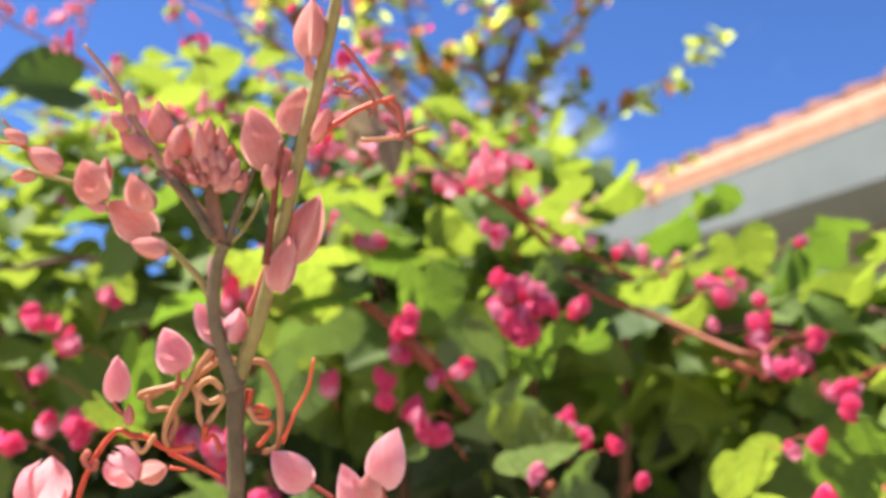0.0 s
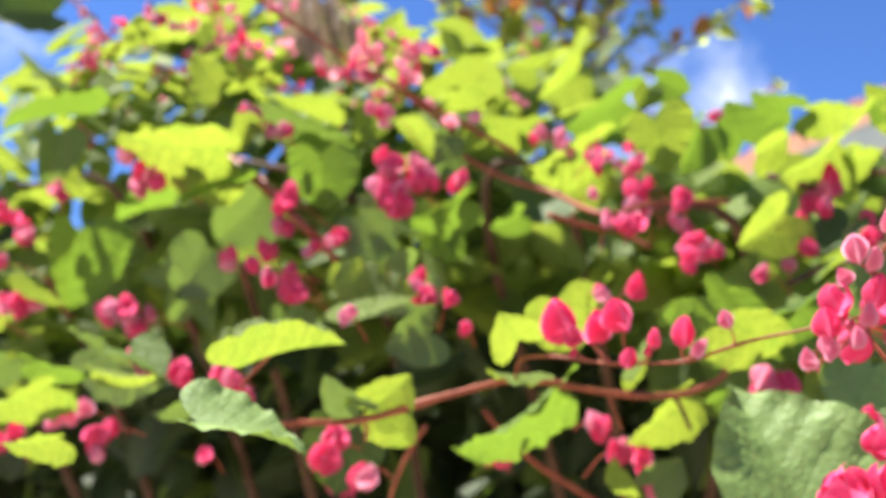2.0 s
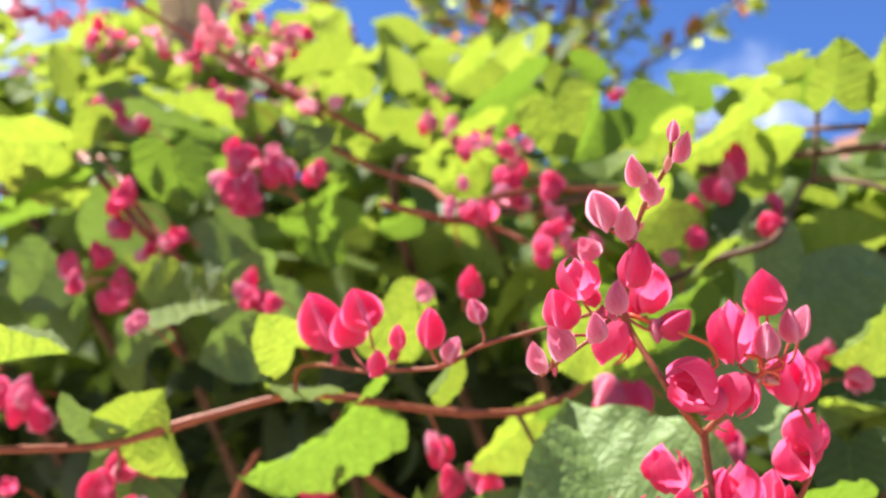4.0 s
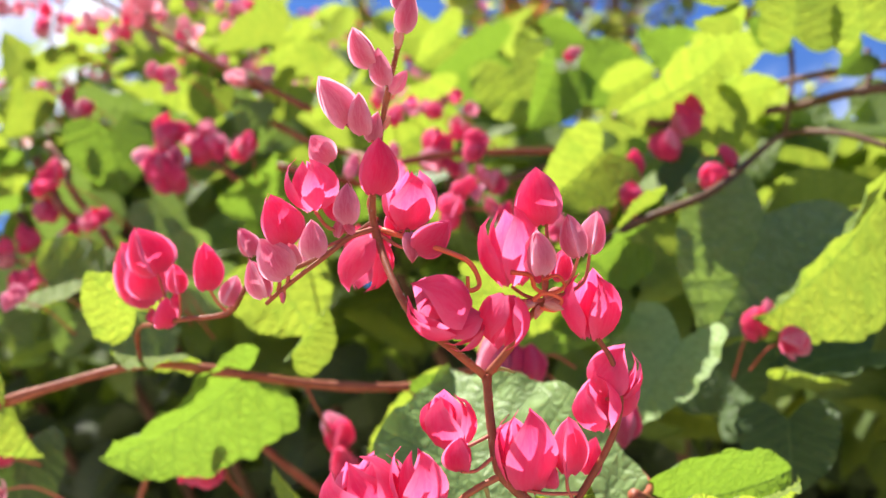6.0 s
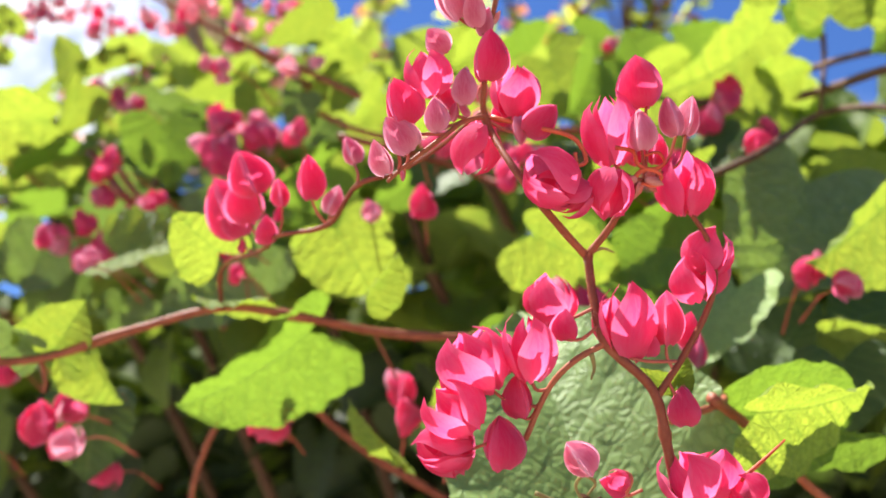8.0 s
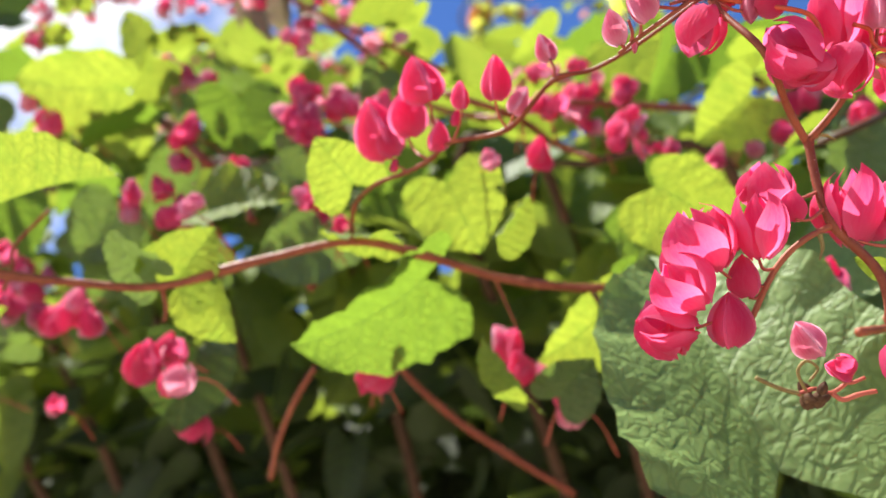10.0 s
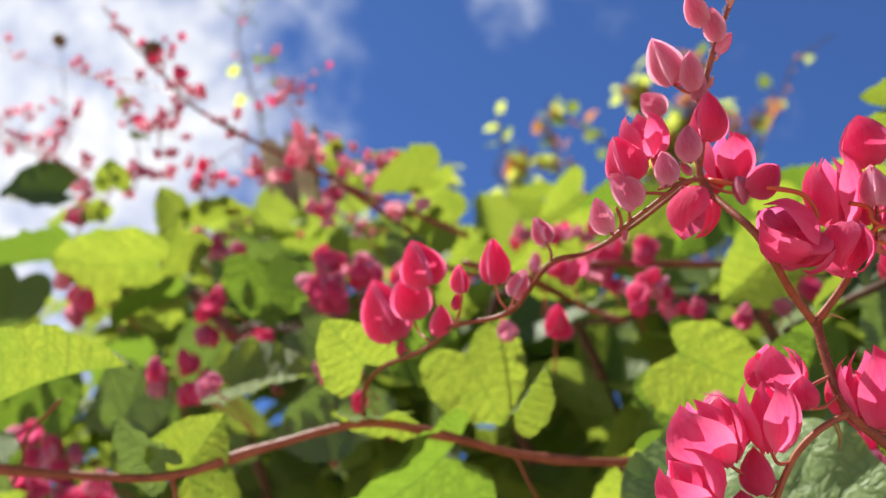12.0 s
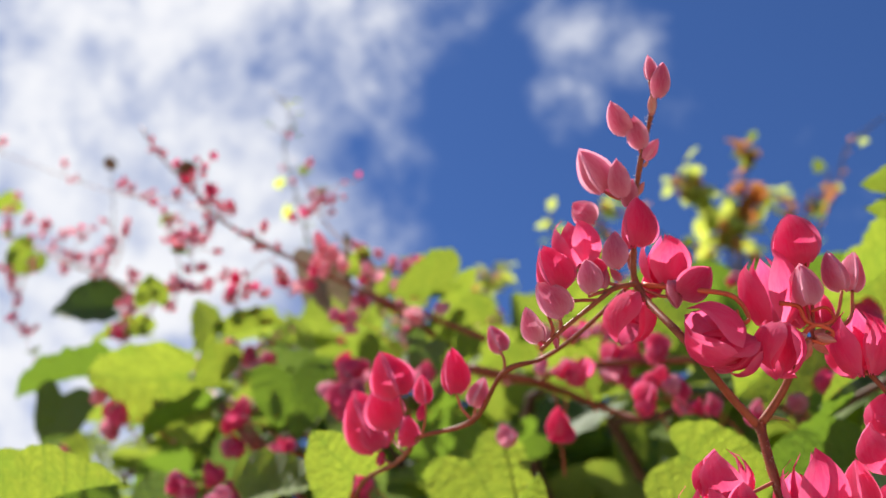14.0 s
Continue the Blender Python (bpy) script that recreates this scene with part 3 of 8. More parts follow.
        ob.matrix_basis = turn @ pose(x0 + 0.2 + i * 0.36, depth, 3.01 + pitch * depth + 0.0, 0, rnd.uniform(5, 9), rnd.uniform(-1.5, 1.5))


build_house()


# ---- the hedge's inner foliage ----
def hedge_front(x, z):
    return 0.475 + (z - 1.42) * 1.0 + 0.03 * noise.noise((x * 6, z * 6, 2.0)) - 0.05 * max(0.0, x - 0.25)


def hedge_top(x):
    return 1.70 - 0.03 * x - 0.40 * max(0.0, min(x, 0.45) - 0.10) + 0.035 * noise.noise((x * 5, 0.0, 7.0)) - 0.12 * max(0.0, -0.55 - x)


def fill_leaf(rnd, p, size, face, nu=8, nv=6):
    habit = rnd.choice(list(HABITS.values()))
    v, f, u = leaf_data(habit[0], habit[1], habit[2], habit[3], rnd.randrange(999), nu, nv)
    down = Vector((rnd.uniform(-1, 1), rnd.uniform(-0.7, 0.25), rnd.uniform(-0.9, 0.25))).normalized()
    m = leaf_matrix(p, p + down * size, face, rnd.uniform(0.85, 1.1))
    return [m @ Vector(q) for q in v], f, u


def build_fill():
    rnd = random.Random(11)
    bright, dull = [], []
    for i in range(5000):
        x = rnd.uniform(-1.25, 1.1)
        top = hedge_top(x)
        z = top - (top - 0.75) * rnd.random() ** 1.2
        back = 0.065 + 0.5 * rnd.random() ** 1.3
        back += min(0.95, 2.8 * max(0.0, 1.575 - z))
        if x > 0.12 and z > 1.56 and rnd.random() < 0.45:
            continue
        p = Vector((x, hedge_front(x, z) + back, z))
        face = Vector((rnd.uniform(-0.6, 0.6), rnd.uniform(-0.9, 0.4), rnd.uniform(0.15, 1.0)))
        piece = fill_leaf(rnd, p, rnd.uniform(0.040, 0.075), face)
        # low leaves mostly take the darkened colour, in place of deep shade
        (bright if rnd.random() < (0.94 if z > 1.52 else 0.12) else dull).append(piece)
    # the top of the hedge towards the house, a little farther back
    for i in range(480):
        x, y = rnd.uniform(0.17, 0.62), rnd.uniform(0.66, 0.95)
        z = 1.615 + 0.28 * (y - 0.66) - 0.05 * (x - 0.2) - 0.17 * rnd.random()
        face = Vector((rnd.uniform(-0.6, 0.6), rnd.uniform(-0.9, 0.2), rnd.uniform(0.2, 1.0)))
        bright.append(fill_leaf(rnd, Vector((x, y, z)), rnd.uniform(0.045, 0.075), face))
    # the dense heart of the hedge, in leaf colour darkened for shade
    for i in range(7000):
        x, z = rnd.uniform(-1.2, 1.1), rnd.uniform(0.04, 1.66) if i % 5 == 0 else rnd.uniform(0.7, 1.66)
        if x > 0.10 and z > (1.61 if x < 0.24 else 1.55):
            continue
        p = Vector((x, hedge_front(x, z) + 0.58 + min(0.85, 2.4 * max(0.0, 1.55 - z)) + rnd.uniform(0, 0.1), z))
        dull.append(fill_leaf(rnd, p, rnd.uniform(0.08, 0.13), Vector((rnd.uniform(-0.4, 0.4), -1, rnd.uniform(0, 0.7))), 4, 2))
    # sparser growth behind, standing higher
    for i in range(560):
        x, y = min(rnd.gauss(-0.2, 0.24), rnd.uniform(0.0, 0.15)), rnd.uniform(0.74, 1.08)
        z = 1.36 + (y - 0.15) * (0.63 - 0.4 * max(0, abs(x + 0.12) - 0.3)) - 0.16 * rnd.random() + 0.07 * max(0.0, min(1.0, (-0.10 - x) / 0.12))
        p = Vector((x, y, z))
        bright.append(fill_leaf(rnd, p, rnd.uniform(0.03, 0.06), Vector((rnd.uniform(-0.5, 0.5), rnd.uniform(-0.6, 0.2), 1))))
    tagged(linked("foliage", to_mesh("foliage", *joined(bright)), LEAF_FILL, hedge), "sunlit inner leaves of the hedge", "", "", "stuff")
    tagged(linked("foliage", to_mesh("foliage", *joined(dull)), LEAF_SHADE_FILL, hedge), "inner hedge leaves with shade darkened into their colour", "", "", "stuff")
    # woody frame of the vine, from the ground up
    for i in range(16):
        x = -0.75 + 0.11 * i + rnd.uniform(-0.03, 0.03)
        z = hedge_top(x) - 0.08
        pts = [(x + rnd.uniform(-0.1, 0.1), 1.15, -0.02), (x + rnd.uniform(-0.06, 0.06), 1.12, 0.6), (x + rnd.uniform(-0.05, 0.05), 1.06, 1.25), (x, hedge_front(x, z) + 0.06, z), (x + rnd.uniform(-0.12, 0.12), hedge_front(x, z) + 0.02, z + 0.03)]
        tube("stem", pts, 0.010, 0.002, STEM_DARK, hedge, "woody vine stem", seed=i)
    for i in range(62):
        x, y = rnd.uniform(-0.45, 0.08), rnd.uniform(0.74, 1.0)
        spray(hedge, (x, y, 1.38 + (y - 0.15) * (0.63 - 0.3 * max(0, abs(x + 0.1) - 0.2)) - 0.1 * rnd.random() + 0.06 * max(0.0, min(1.0, (-0.10 - x) / 0.12))), rnd.choice((3, 4, 5, 6)), 0.020, 0.010, 500 + i)


# ---- plants, thing by thing ----

# ---- the main flowering shoot ----
main_shoot = thing('flowering_shoot', (0.2712, 0.3541, 1.3777), 'bright pink coral vine flower shoot with red stem and tendrils', 'flower')
tube('stem', [(0.2712, 0.3543, 1.3777), (0.2695, 0.3491, 1.3914), (0.2686, 0.3451, 1.4023), (0.2672, 0.3409, 1.4132), (0.2594, 0.3346, 1.4223), (0.2572, 0.3347, 1.4311), (0.2564, 0.3343, 1.4425)], 0.0011, 0.00095, STEM_RED, main_shoot, 'downy red-brown stem', knots=(0.36, 0.68, 1.0))
tube('stem', [(0.2564, 0.3353, 1.4418), (0.2529, 0.3259, 1.4463), (0.2489, 0.3112, 1.4527), (0.2401, 0.3159, 1.4691), (0.2415, 0.3112, 1.4762), (0.2437, 0.3097, 1.4879), (0.2476, 0.3051, 1.4956), (0.2527, 0.2982, 1.5009), (0.2538, 0.2945, 1.5051)], 0.0009, 0.0004, STEM_RED, main_shoot, 'red stem turning olive towards the tip', knots=(0.38, 0.58, 0.72, 0.86))
tube('stem', [(0.2566, 0.3344, 1.4425), (0.2620, 0.3331, 1.4477), (0.2668, 0.3298, 1.4526), (0.2706, 0.3289, 1.4559)], 0.0009, 0.0006, STEM_RED, main_shoot)
tube('stem', [(0.2681, 0.3417, 1.4120), (0.2747, 0.3425, 1.4213), (0.2802, 0.3425, 1.4306), (0.2821, 0.3412, 1.4376), (0.2813, 0.3386, 1.4445), (0.2784, 0.3355, 1.4500)], 0.0008, 0.0005, STEM_RED, main_shoot)
tube('stem', [(0.2591, 0.3344, 1.4226), (0.2526, 0.3319, 1.4188), (0.2469, 0.3318, 1.4133), (0.2411, 0.3334, 1.4034)], 0.0007, 0.0006, STEM_RED, main_shoot)
tube('stem', [(0.2403, 0.3158, 1.4704), (0.2364, 0.3116, 1.4680), (0.2336, 0.3088, 1.4644), (0.2252, 0.3074, 1.4584), (0.2208, 0.3072, 1.4551)], 0.0006, 0.0004, STEM_RED, main_shoot)
tube('tendril', [(0.2412, 0.3162, 1.4701), (0.2487, 0.3162, 1.4669), (0.2571, 0.3160, 1.4633), (0.2597, 0.3172, 1.4612), (0.2606, 0.3185, 1.4578), (0.2590, 0.3172, 1.4566), (0.2589, 0.3166, 1.4592)], 0.0006, 0.0004, TENDRIL, main_shoot, 'coral red tendril', sides=6)
tube('tendril', [(0.2669, 0.3186, 1.4597), (0.2699, 0.3210, 1.4593), (0.2704, 0.3227, 1.4571), (0.2725, 0.3246, 1.4563), (0.2754, 0.3254, 1.4574), (0.2746, 0.3239, 1.4594), (0.2719, 0.3227, 1.4587)], 0.0005, 0.0003, TENDRIL, main_shoot, 'coral red tendril', sides=6)
tube('tendril', [(0.2677, 0.3242, 1.4531), (0.2714, 0.3240, 1.4562), (0.2745, 0.3262, 1.4553), (0.2731, 0.3269, 1.4533), (0.2705, 0.3253, 1.4537)], 0.0005, 0.0003, TENDRIL, main_shoot, 'coral red tendril', sides=6)
tube('tendril', [(0.2566, 0.3344, 1.4425), (0.2594, 0.3351, 1.4437), (0.2620, 0.3360, 1.4427)], 0.0006, 0.0002, STEM_GREEN, main_shoot, 'pointed green stipule', sides=6)
tube('tendril', [(0.2562, 0.3331, 1.4205), (0.2565, 0.3340, 1.4177), (0.2556, 0.3344, 1.4152)], 0.0006, 0.0002, STEM_GREEN, main_shoot, 'pointed green stipule', sides=6)
tube('tendril', [(0.2821, 0.3532, 1.3947), (0.2871, 0.3539, 1.3987), (0.2920, 0.3546, 1.4029)], 0.0006, 0.0002, TENDRIL, main_shoot, 'coral red tendril', sides=6)
blossom(main_shoot, (0.2346, 0.3068, 1.4824), (0.2314, 0.3041, 1.4871), 'bud', PINK_PALE, 318, 1.10, 1)
blossom(main_shoot, (0.2310, 0.3074, 1.4731), (0.2300, 0.3037, 1.4831), 'half', PINK, 130, 1.20, 2)
blossom(main_shoot, (0.2272, 0.3023, 1.4653), (0.2258, 0.2988, 1.4745), 'bud', PINK, 183, 1.16, 3)
blossom(main_shoot, (0.2343, 0.3013, 1.4619), (0.2347, 0.2992, 1.4686), 'bud', PINK_PALE, 353, 0.99, 4)
blossom(main_shoot, (0.2275, 0.3027, 1.4589), (0.2241, 0.2990, 1.4659), 'bud', PINK_PALE, 333, 0.99, 5)
blossom(main_shoot, (0.2219, 0.3050, 1.4561), (0.2201, 0.3021, 1.4629), 'bud', PINK_PALE, 271, 0.88, 6)
blossom(main_shoot, (0.2279, 0.3070, 1.4625), (0.2258, 0.3046, 1.4673), 'bud', PINK_PALE, 14, 0.88, 7)
blossom(main_shoot, (0.2422, 0.3094, 1.4757), (0.2445, 0.3069, 1.4859), 'bud', PINK, 238, 1.04, 8)
blossom(main_shoot, (0.2444, 0.3204, 1.4713), (0.2467, 0.3174, 1.4833), 'half', PINK, 127, 1.02, 9)
blossom(main_shoot, (0.2485, 0.3157, 1.4654), (0.2555, 0.3167, 1.4707), 'bud', PINK, 332, 0.99, 10)
blossom(main_shoot, (0.2395, 0.3172, 1.4685), (0.2348, 0.3189, 1.4575), 'half', PINK, 26, 1.08, 11)
blossom(main_shoot, (0.2391, 0.3060, 1.4690), (0.2397, 0.3038, 1.4767), 'bud', PINK_PALE, 80, 0.88, 12)
blossom(main_shoot, (0.2472, 0.3151, 1.4685), (0.2473, 0.3170, 1.4628), 'bud', PINK_PALE, 57, 0.88, 13)
blossom(main_shoot, (0.2338, 0.3118, 1.4719), (0.2310, 0.3092, 1.4766), 'bud', PINK, 190, 0.99, 14)
blossom(main_shoot, (0.2359, 0.3204, 1.4719), (0.2386, 0.3236, 1.4653), 'half', PINK, 240, 1.08, 15)
blossom(main_shoot, (0.2410, 0.3226, 1.4705), (0.2424, 0.3210, 1.4771), 'bud', PINK, 126, 0.88, 16)
tube('pedicel', [(0.2381, 0.3140, 1.4691), (0.2338, 0.3084, 1.4691), (0.2313, 0.3066, 1.4724)], 0.00042, 0.00034, PEDICEL, main_shoot, sides=5)
tube('pedicel', [(0.2336, 0.3088, 1.4644), (0.2282, 0.3064, 1.4641), (0.2258, 0.3067, 1.4610)], 0.00042, 0.00034, PEDICEL, main_shoot, sides=5)
tube('pedicel', [(0.2364, 0.3116, 1.4680), (0.2337, 0.3086, 1.4659), (0.2318, 0.3076, 1.4650)], 0.00042, 0.00034, PEDICEL, main_shoot, sides=5)
tube('pedicel', [(0.2252, 0.3074, 1.4584), (0.2256, 0.3071, 1.4597), (0.2257, 0.3067, 1.4608)], 0.00042, 0.00034, PEDICEL, main_shoot, sides=5)
tube('pedicel', [(0.2403, 0.3158, 1.4704), (0.2429, 0.3167, 1.4691), (0.2454, 0.3168, 1.4696)], 0.00042, 0.00034, PEDICEL, main_shoot, sides=5)
tube('pedicel', [(0.2406, 0.3160, 1.4692), (0.2448, 0.3165, 1.4664), (0.2485, 0.3158, 1.4655)], 0.00042, 0.00034, PEDICEL, main_shoot, sides=5)
tube('pedicel', [(0.2400, 0.3154, 1.4710), (0.2395, 0.3134, 1.4749), (0.2410, 0.3128, 1.4774)], 0.00042, 0.00034, PEDICEL, main_shoot, sides=5)
tube('pedicel', [(0.2214, 0.3072, 1.4556), (0.2220, 0.3072, 1.4562), (0.2214, 0.3067, 1.4570)], 0.00042, 0.00034, PEDICEL, main_shoot, sides=5)
tube('pedicel', [(0.2234, 0.3072, 1.4575), (0.2239, 0.3067, 1.4592), (0.2234, 0.3057, 1.4618)], 0.00042, 0.00034, PEDICEL, main_shoot, sides=5)
tube('pedicel', [(0.2245, 0.3074, 1.4578), (0.2244, 0.3079, 1.4564), (0.2238, 0.3081, 1.4553)], 0.00042, 0.00034, PEDICEL, main_shoot, sides=5)
blossom(main_shoot, (0.2241, 0.3075, 1.4575), (0.2240, 0.3082, 1.4550), 'knob', PINK_PALE, 194, 0.77, 17)
blossom(main_shoot, (0.2344, 0.3101, 1.4678), (0.2357, 0.3094, 1.4718), 'knob', PINK_PALE, 278, 0.88, 18)
blossom(main_shoot, (0.2386, 0.3090, 1.4678), (0.2369, 0.3075, 1.4704), 'knob', PINK_PALE, 52, 0.88, 19)
blossom(main_shoot, (0.2539, 0.2944, 1.5052), (0.2547, 0.2915, 1.5094), 'bud', PINK_PALE, 293, 0.77, 20)
blossom(main_shoot, (0.2545, 0.2955, 1.5008), (0.2576, 0.2925, 1.5068), 'bud', PINK_PALE, 127, 0.77, 21)
blossom(main_shoot, (0.2523, 0.2985, 1.4997), (0.2537, 0.2964, 1.5034), 'knob', PINK_DUSTY, 6, 0.72, 22)
blossom(main_shoot, (0.2465, 0.2995, 1.4972), (0.2450, 0.2942, 1.5029), 'bud', PINK_PALE, 110, 0.86, 23)
blossom(main_shoot, (0.2484, 0.3017, 1.4940), (0.2487, 0.2974, 1.4997), 'bud', PINK_PALE, 208, 0.81, 24)
blossom(main_shoot, (0.2478, 0.3056, 1.4940), (0.2515, 0.3047, 1.4977), 'knob', PINK_PALE, 143, 0.90, 25)
blossom(main_shoot, (0.2379, 0.3057, 1.4891), (0.2357, 0.2986, 1.4965), 'bud', PINK_PALE, 93, 0.90, 26)
blossom(main_shoot, (0.2418, 0.3064, 1.4867), (0.2428, 0.3017, 1.4934), 'bud', PINK_PALE, 199, 0.81, 27)
blossom(main_shoot, (0.2417, 0.3102, 1.4865), (0.2442, 0.3076, 1.4916), 'bud', PINK_PALE, 81, 0.81, 28)
blossom(main_shoot, (0.2387, 0.3104, 1.4917), (0.2389, 0.3073, 1.4958), 'bud', PINK, 36, 0.81, 29)
blossom(main_shoot, (0.2470, 0.3071, 1.4933), (0.2483, 0.3068, 1.4945), 'knob', PINK_DUSTY, 71, 0.72, 30)
blossom(main_shoot, (0.2441, 0.3097, 1.4885), (0.2462, 0.3090, 1.4909), 'knob', PINK_DUSTY, 316, 0.72, 31)
blossom(main_shoot, (0.2519, 0.2991, 1.4995), (0.2532, 0.2986, 1.5010), 'knob', PINK_DUSTY, 316, 0.81, 32)
tube('pedicel', [(0.2474, 0.3055, 1.4952), (0.2470, 0.3021, 1.4976), (0.2461, 0.3003, 1.4983)], 0.00042, 0.00034, PEDICEL, main_shoot, sides=5)
tube('pedicel', [(0.2436, 0.3099, 1.4873), (0.2399, 0.3079, 1.4880), (0.2377, 0.3056, 1.4894)], 0.00042, 0.00034, PEDICEL, main_shoot, sides=5)
tube('pedicel', [(0.2434, 0.3100, 1.4867), (0.2421, 0.3094, 1.4870), (0.2413, 0.3084, 1.4885)], 0.00042, 0.00034, PEDICEL, main_shoot, sides=5)
tube('pedicel', [(0.2522, 0.2984, 1.5005), (0.2534, 0.2975, 1.5017), (0.2542, 0.2971, 1.5025)], 0.00042, 0.00034, PEDICEL, main_shoot, sides=5)
tube('pedicel', [(0.2429, 0.3101, 1.4854), (0.2423, 0.3098, 1.4857), (0.2420, 0.3095, 1.4865)], 0.00042, 0.00034, PEDICEL, main_shoot, sides=5)
blossom(main_shoot, (0.2728, 0.3232, 1.4699), (0.2722, 0.3195, 1.4803), 'bud', PINK, 227, 1.10, 33)
blossom(main_shoot, (0.2648, 0.3257, 1.4591), (0.2648, 0.3207, 1.4744), 'half', PINK, 64, 0.86, 34)
blossom(main_shoot, (0.2717, 0.3205, 1.4592), (0.2721, 0.3181, 1.4673), 'bud', PINK_PALE, 67, 0.94, 35)
blossom(main_shoot, (0.2785, 0.3247, 1.4631), (0.2773, 0.3218, 1.4708), 'bud', PINK_PALE, 0, 0.88, 36)
blossom(main_shoot, (0.2800, 0.3285, 1.4644), (0.2821, 0.3267, 1.4724), 'bud', PINK_PALE, 2, 0.88, 37)
blossom(main_shoot, (0.2582, 0.3159, 1.4498), (0.2499, 0.3076, 1.4562), 'half', PINK, 107, 1.14, 38)
blossom(main_shoot, (0.2616, 0.3164, 1.4507), (0.2537, 0.3146, 1.4467), 'half', PINK, 110, 1.08, 39)
blossom(main_shoot, (0.2663, 0.3188, 1.4551), (0.2633, 0.3210, 1.4447), 'half', PINK, 84, 1.14, 40)
blossom(main_shoot, (0.2579, 0.3200, 1.4531), (0.2490, 0.3171, 1.4515), 'half', PINK, 85, 1.08, 41)
blossom(main_shoot, (0.2613, 0.3267, 1.4549), (0.2662, 0.3305, 1.4491), 'half', PINK, 148, 0.96, 42)
blossom(main_shoot, (0.2782, 0.3346, 1.4490), (0.2798, 0.3309, 1.4623), 'half', PINK, 160, 1.02, 43)
blossom(main_shoot, (0.2767, 0.3402, 1.4518), (0.2747, 0.3362, 1.4615), 'half', PINK, 101, 0.96, 44)
blossom(main_shoot, (0.2728, 0.3317, 1.4601), (0.2742, 0.3301, 1.4665), 'bud', PINK, 276, 0.88, 45)
blossom(main_shoot, (0.2693, 0.3313, 1.4606), (0.2667, 0.3280, 1.4676), 'bud', PINK, 347, 0.99, 46)
blossom(main_shoot, (0.2789, 0.3443, 1.4381), (0.2841, 0.3430, 1.4483), 'half', PINK, 320, 1.20, 47)
blossom(main_shoot, (0.2783, 0.3422, 1.4317), (0.2769, 0.3384, 1.4418), 'half', PINK, 104, 1.14, 48)
blossom(main_shoot, (0.2793, 0.3480, 1.4345), (0.2819, 0.3459, 1.4440), 'half', PINK, 93, 0.96, 49)
blossom(main_shoot, (0.2703, 0.3332, 1.4582), (0.2733, 0.3341, 1.4590), 'knob', PINK_DUSTY, 196, 0.77, 50)
blossom(main_shoot, (0.2701, 0.3260, 1.4543), (0.2692, 0.3265, 1.4519), 'knob', PINK_DUSTY, 74, 0.77, 51)
blossom(main_shoot, (0.2693, 0.3324, 1.4566), (0.2689, 0.3330, 1.4541), 'knob', PINK_DUSTY, 300, 0.77, 52)
blossom(main_shoot, (0.2711, 0.3276, 1.4556), (0.2741, 0.3289, 1.4552), 'knob', PINK_DUSTY, 158, 0.77, 53)
blossom(main_shoot, (0.2691, 0.3307, 1.4563), (0.2676, 0.3308, 1.4543), 'knob', PINK_DUSTY, 94, 0.77, 54)
blossom(main_shoot, (0.2699, 0.3237, 1.4543), (0.2668, 0.3227, 1.4537), 'knob', PINK_DUSTY, 11, 0.77, 55)
blossom(main_shoot, (0.2711, 0.3279, 1.4561), (0.2731, 0.3286, 1.4564), 'knob', PINK_DUSTY, 281, 0.77, 56)
blossom(main_shoot, (0.2704, 0.3286, 1.4571), (0.2711, 0.3283, 1.4589), 'knob', PINK_DUSTY, 4, 0.77, 57)
blossom(main_shoot, (0.2690, 0.3293, 1.4563), (0.2659, 0.3285, 1.4550), 'knob', PINK_DUSTY, 100, 0.77, 58)
blossom(main_shoot, (0.2701, 0.3325, 1.4569), (0.2713, 0.3335, 1.4552), 'knob', PINK_DUSTY, 236, 0.77, 59)
blossom(main_shoot, (0.2694, 0.3292, 1.4556), (0.2680, 0.3293, 1.4535), 'knob', PINK_DUSTY, 236, 0.77, 60)
blossom(main_shoot, (0.2702, 0.3324, 1.4569), (0.2724, 0.3341, 1.4544), 'knob', PINK_DUSTY, 151, 0.77, 61)
blossom(main_shoot, (0.2714, 0.3255, 1.4546), (0.2748, 0.3272, 1.4534), 'knob', PINK_DUSTY, 174, 0.77, 62)
blossom(main_shoot, (0.2698, 0.3244, 1.4548), (0.2677, 0.3236, 1.4547), 'knob', PINK_DUSTY, 141, 0.77, 63)
blossom(main_shoot, (0.2712, 0.3269, 1.4559), (0.2736, 0.3275, 1.4567), 'knob', PINK_DUSTY, 162, 0.77, 64)
blossom(main_shoot, (0.2694, 0.3306, 1.4560), (0.2678, 0.3311, 1.4525), 'knob', PINK_DUSTY, 352, 0.77, 65)
tube('pedicel', [(0.2706, 0.3289, 1.4559), (0.2721, 0.3260, 1.4619), (0.2729, 0.3231, 1.4702)], 0.00042, 0.00034, PEDICEL, main_shoot, sides=5)
tube('pedicel', [(0.2706, 0.3289, 1.4559), (0.2755, 0.3292, 1.4594), (0.2781, 0.3279, 1.4645)], 0.00042, 0.00034, PEDICEL, main_shoot, sides=5)
tube('pedicel', [(0.2711, 0.3292, 1.4559), (0.2777, 0.3305, 1.4589), (0.2800, 0.3288, 1.4646)], 0.00042, 0.00034, PEDICEL, main_shoot, sides=5)
tube('pedicel', [(0.2705, 0.3291, 1.4557), (0.2675, 0.3265, 1.4565), (0.2655, 0.3236, 1.4580)], 0.00042, 0.00034, PEDICEL, main_shoot, sides=5)
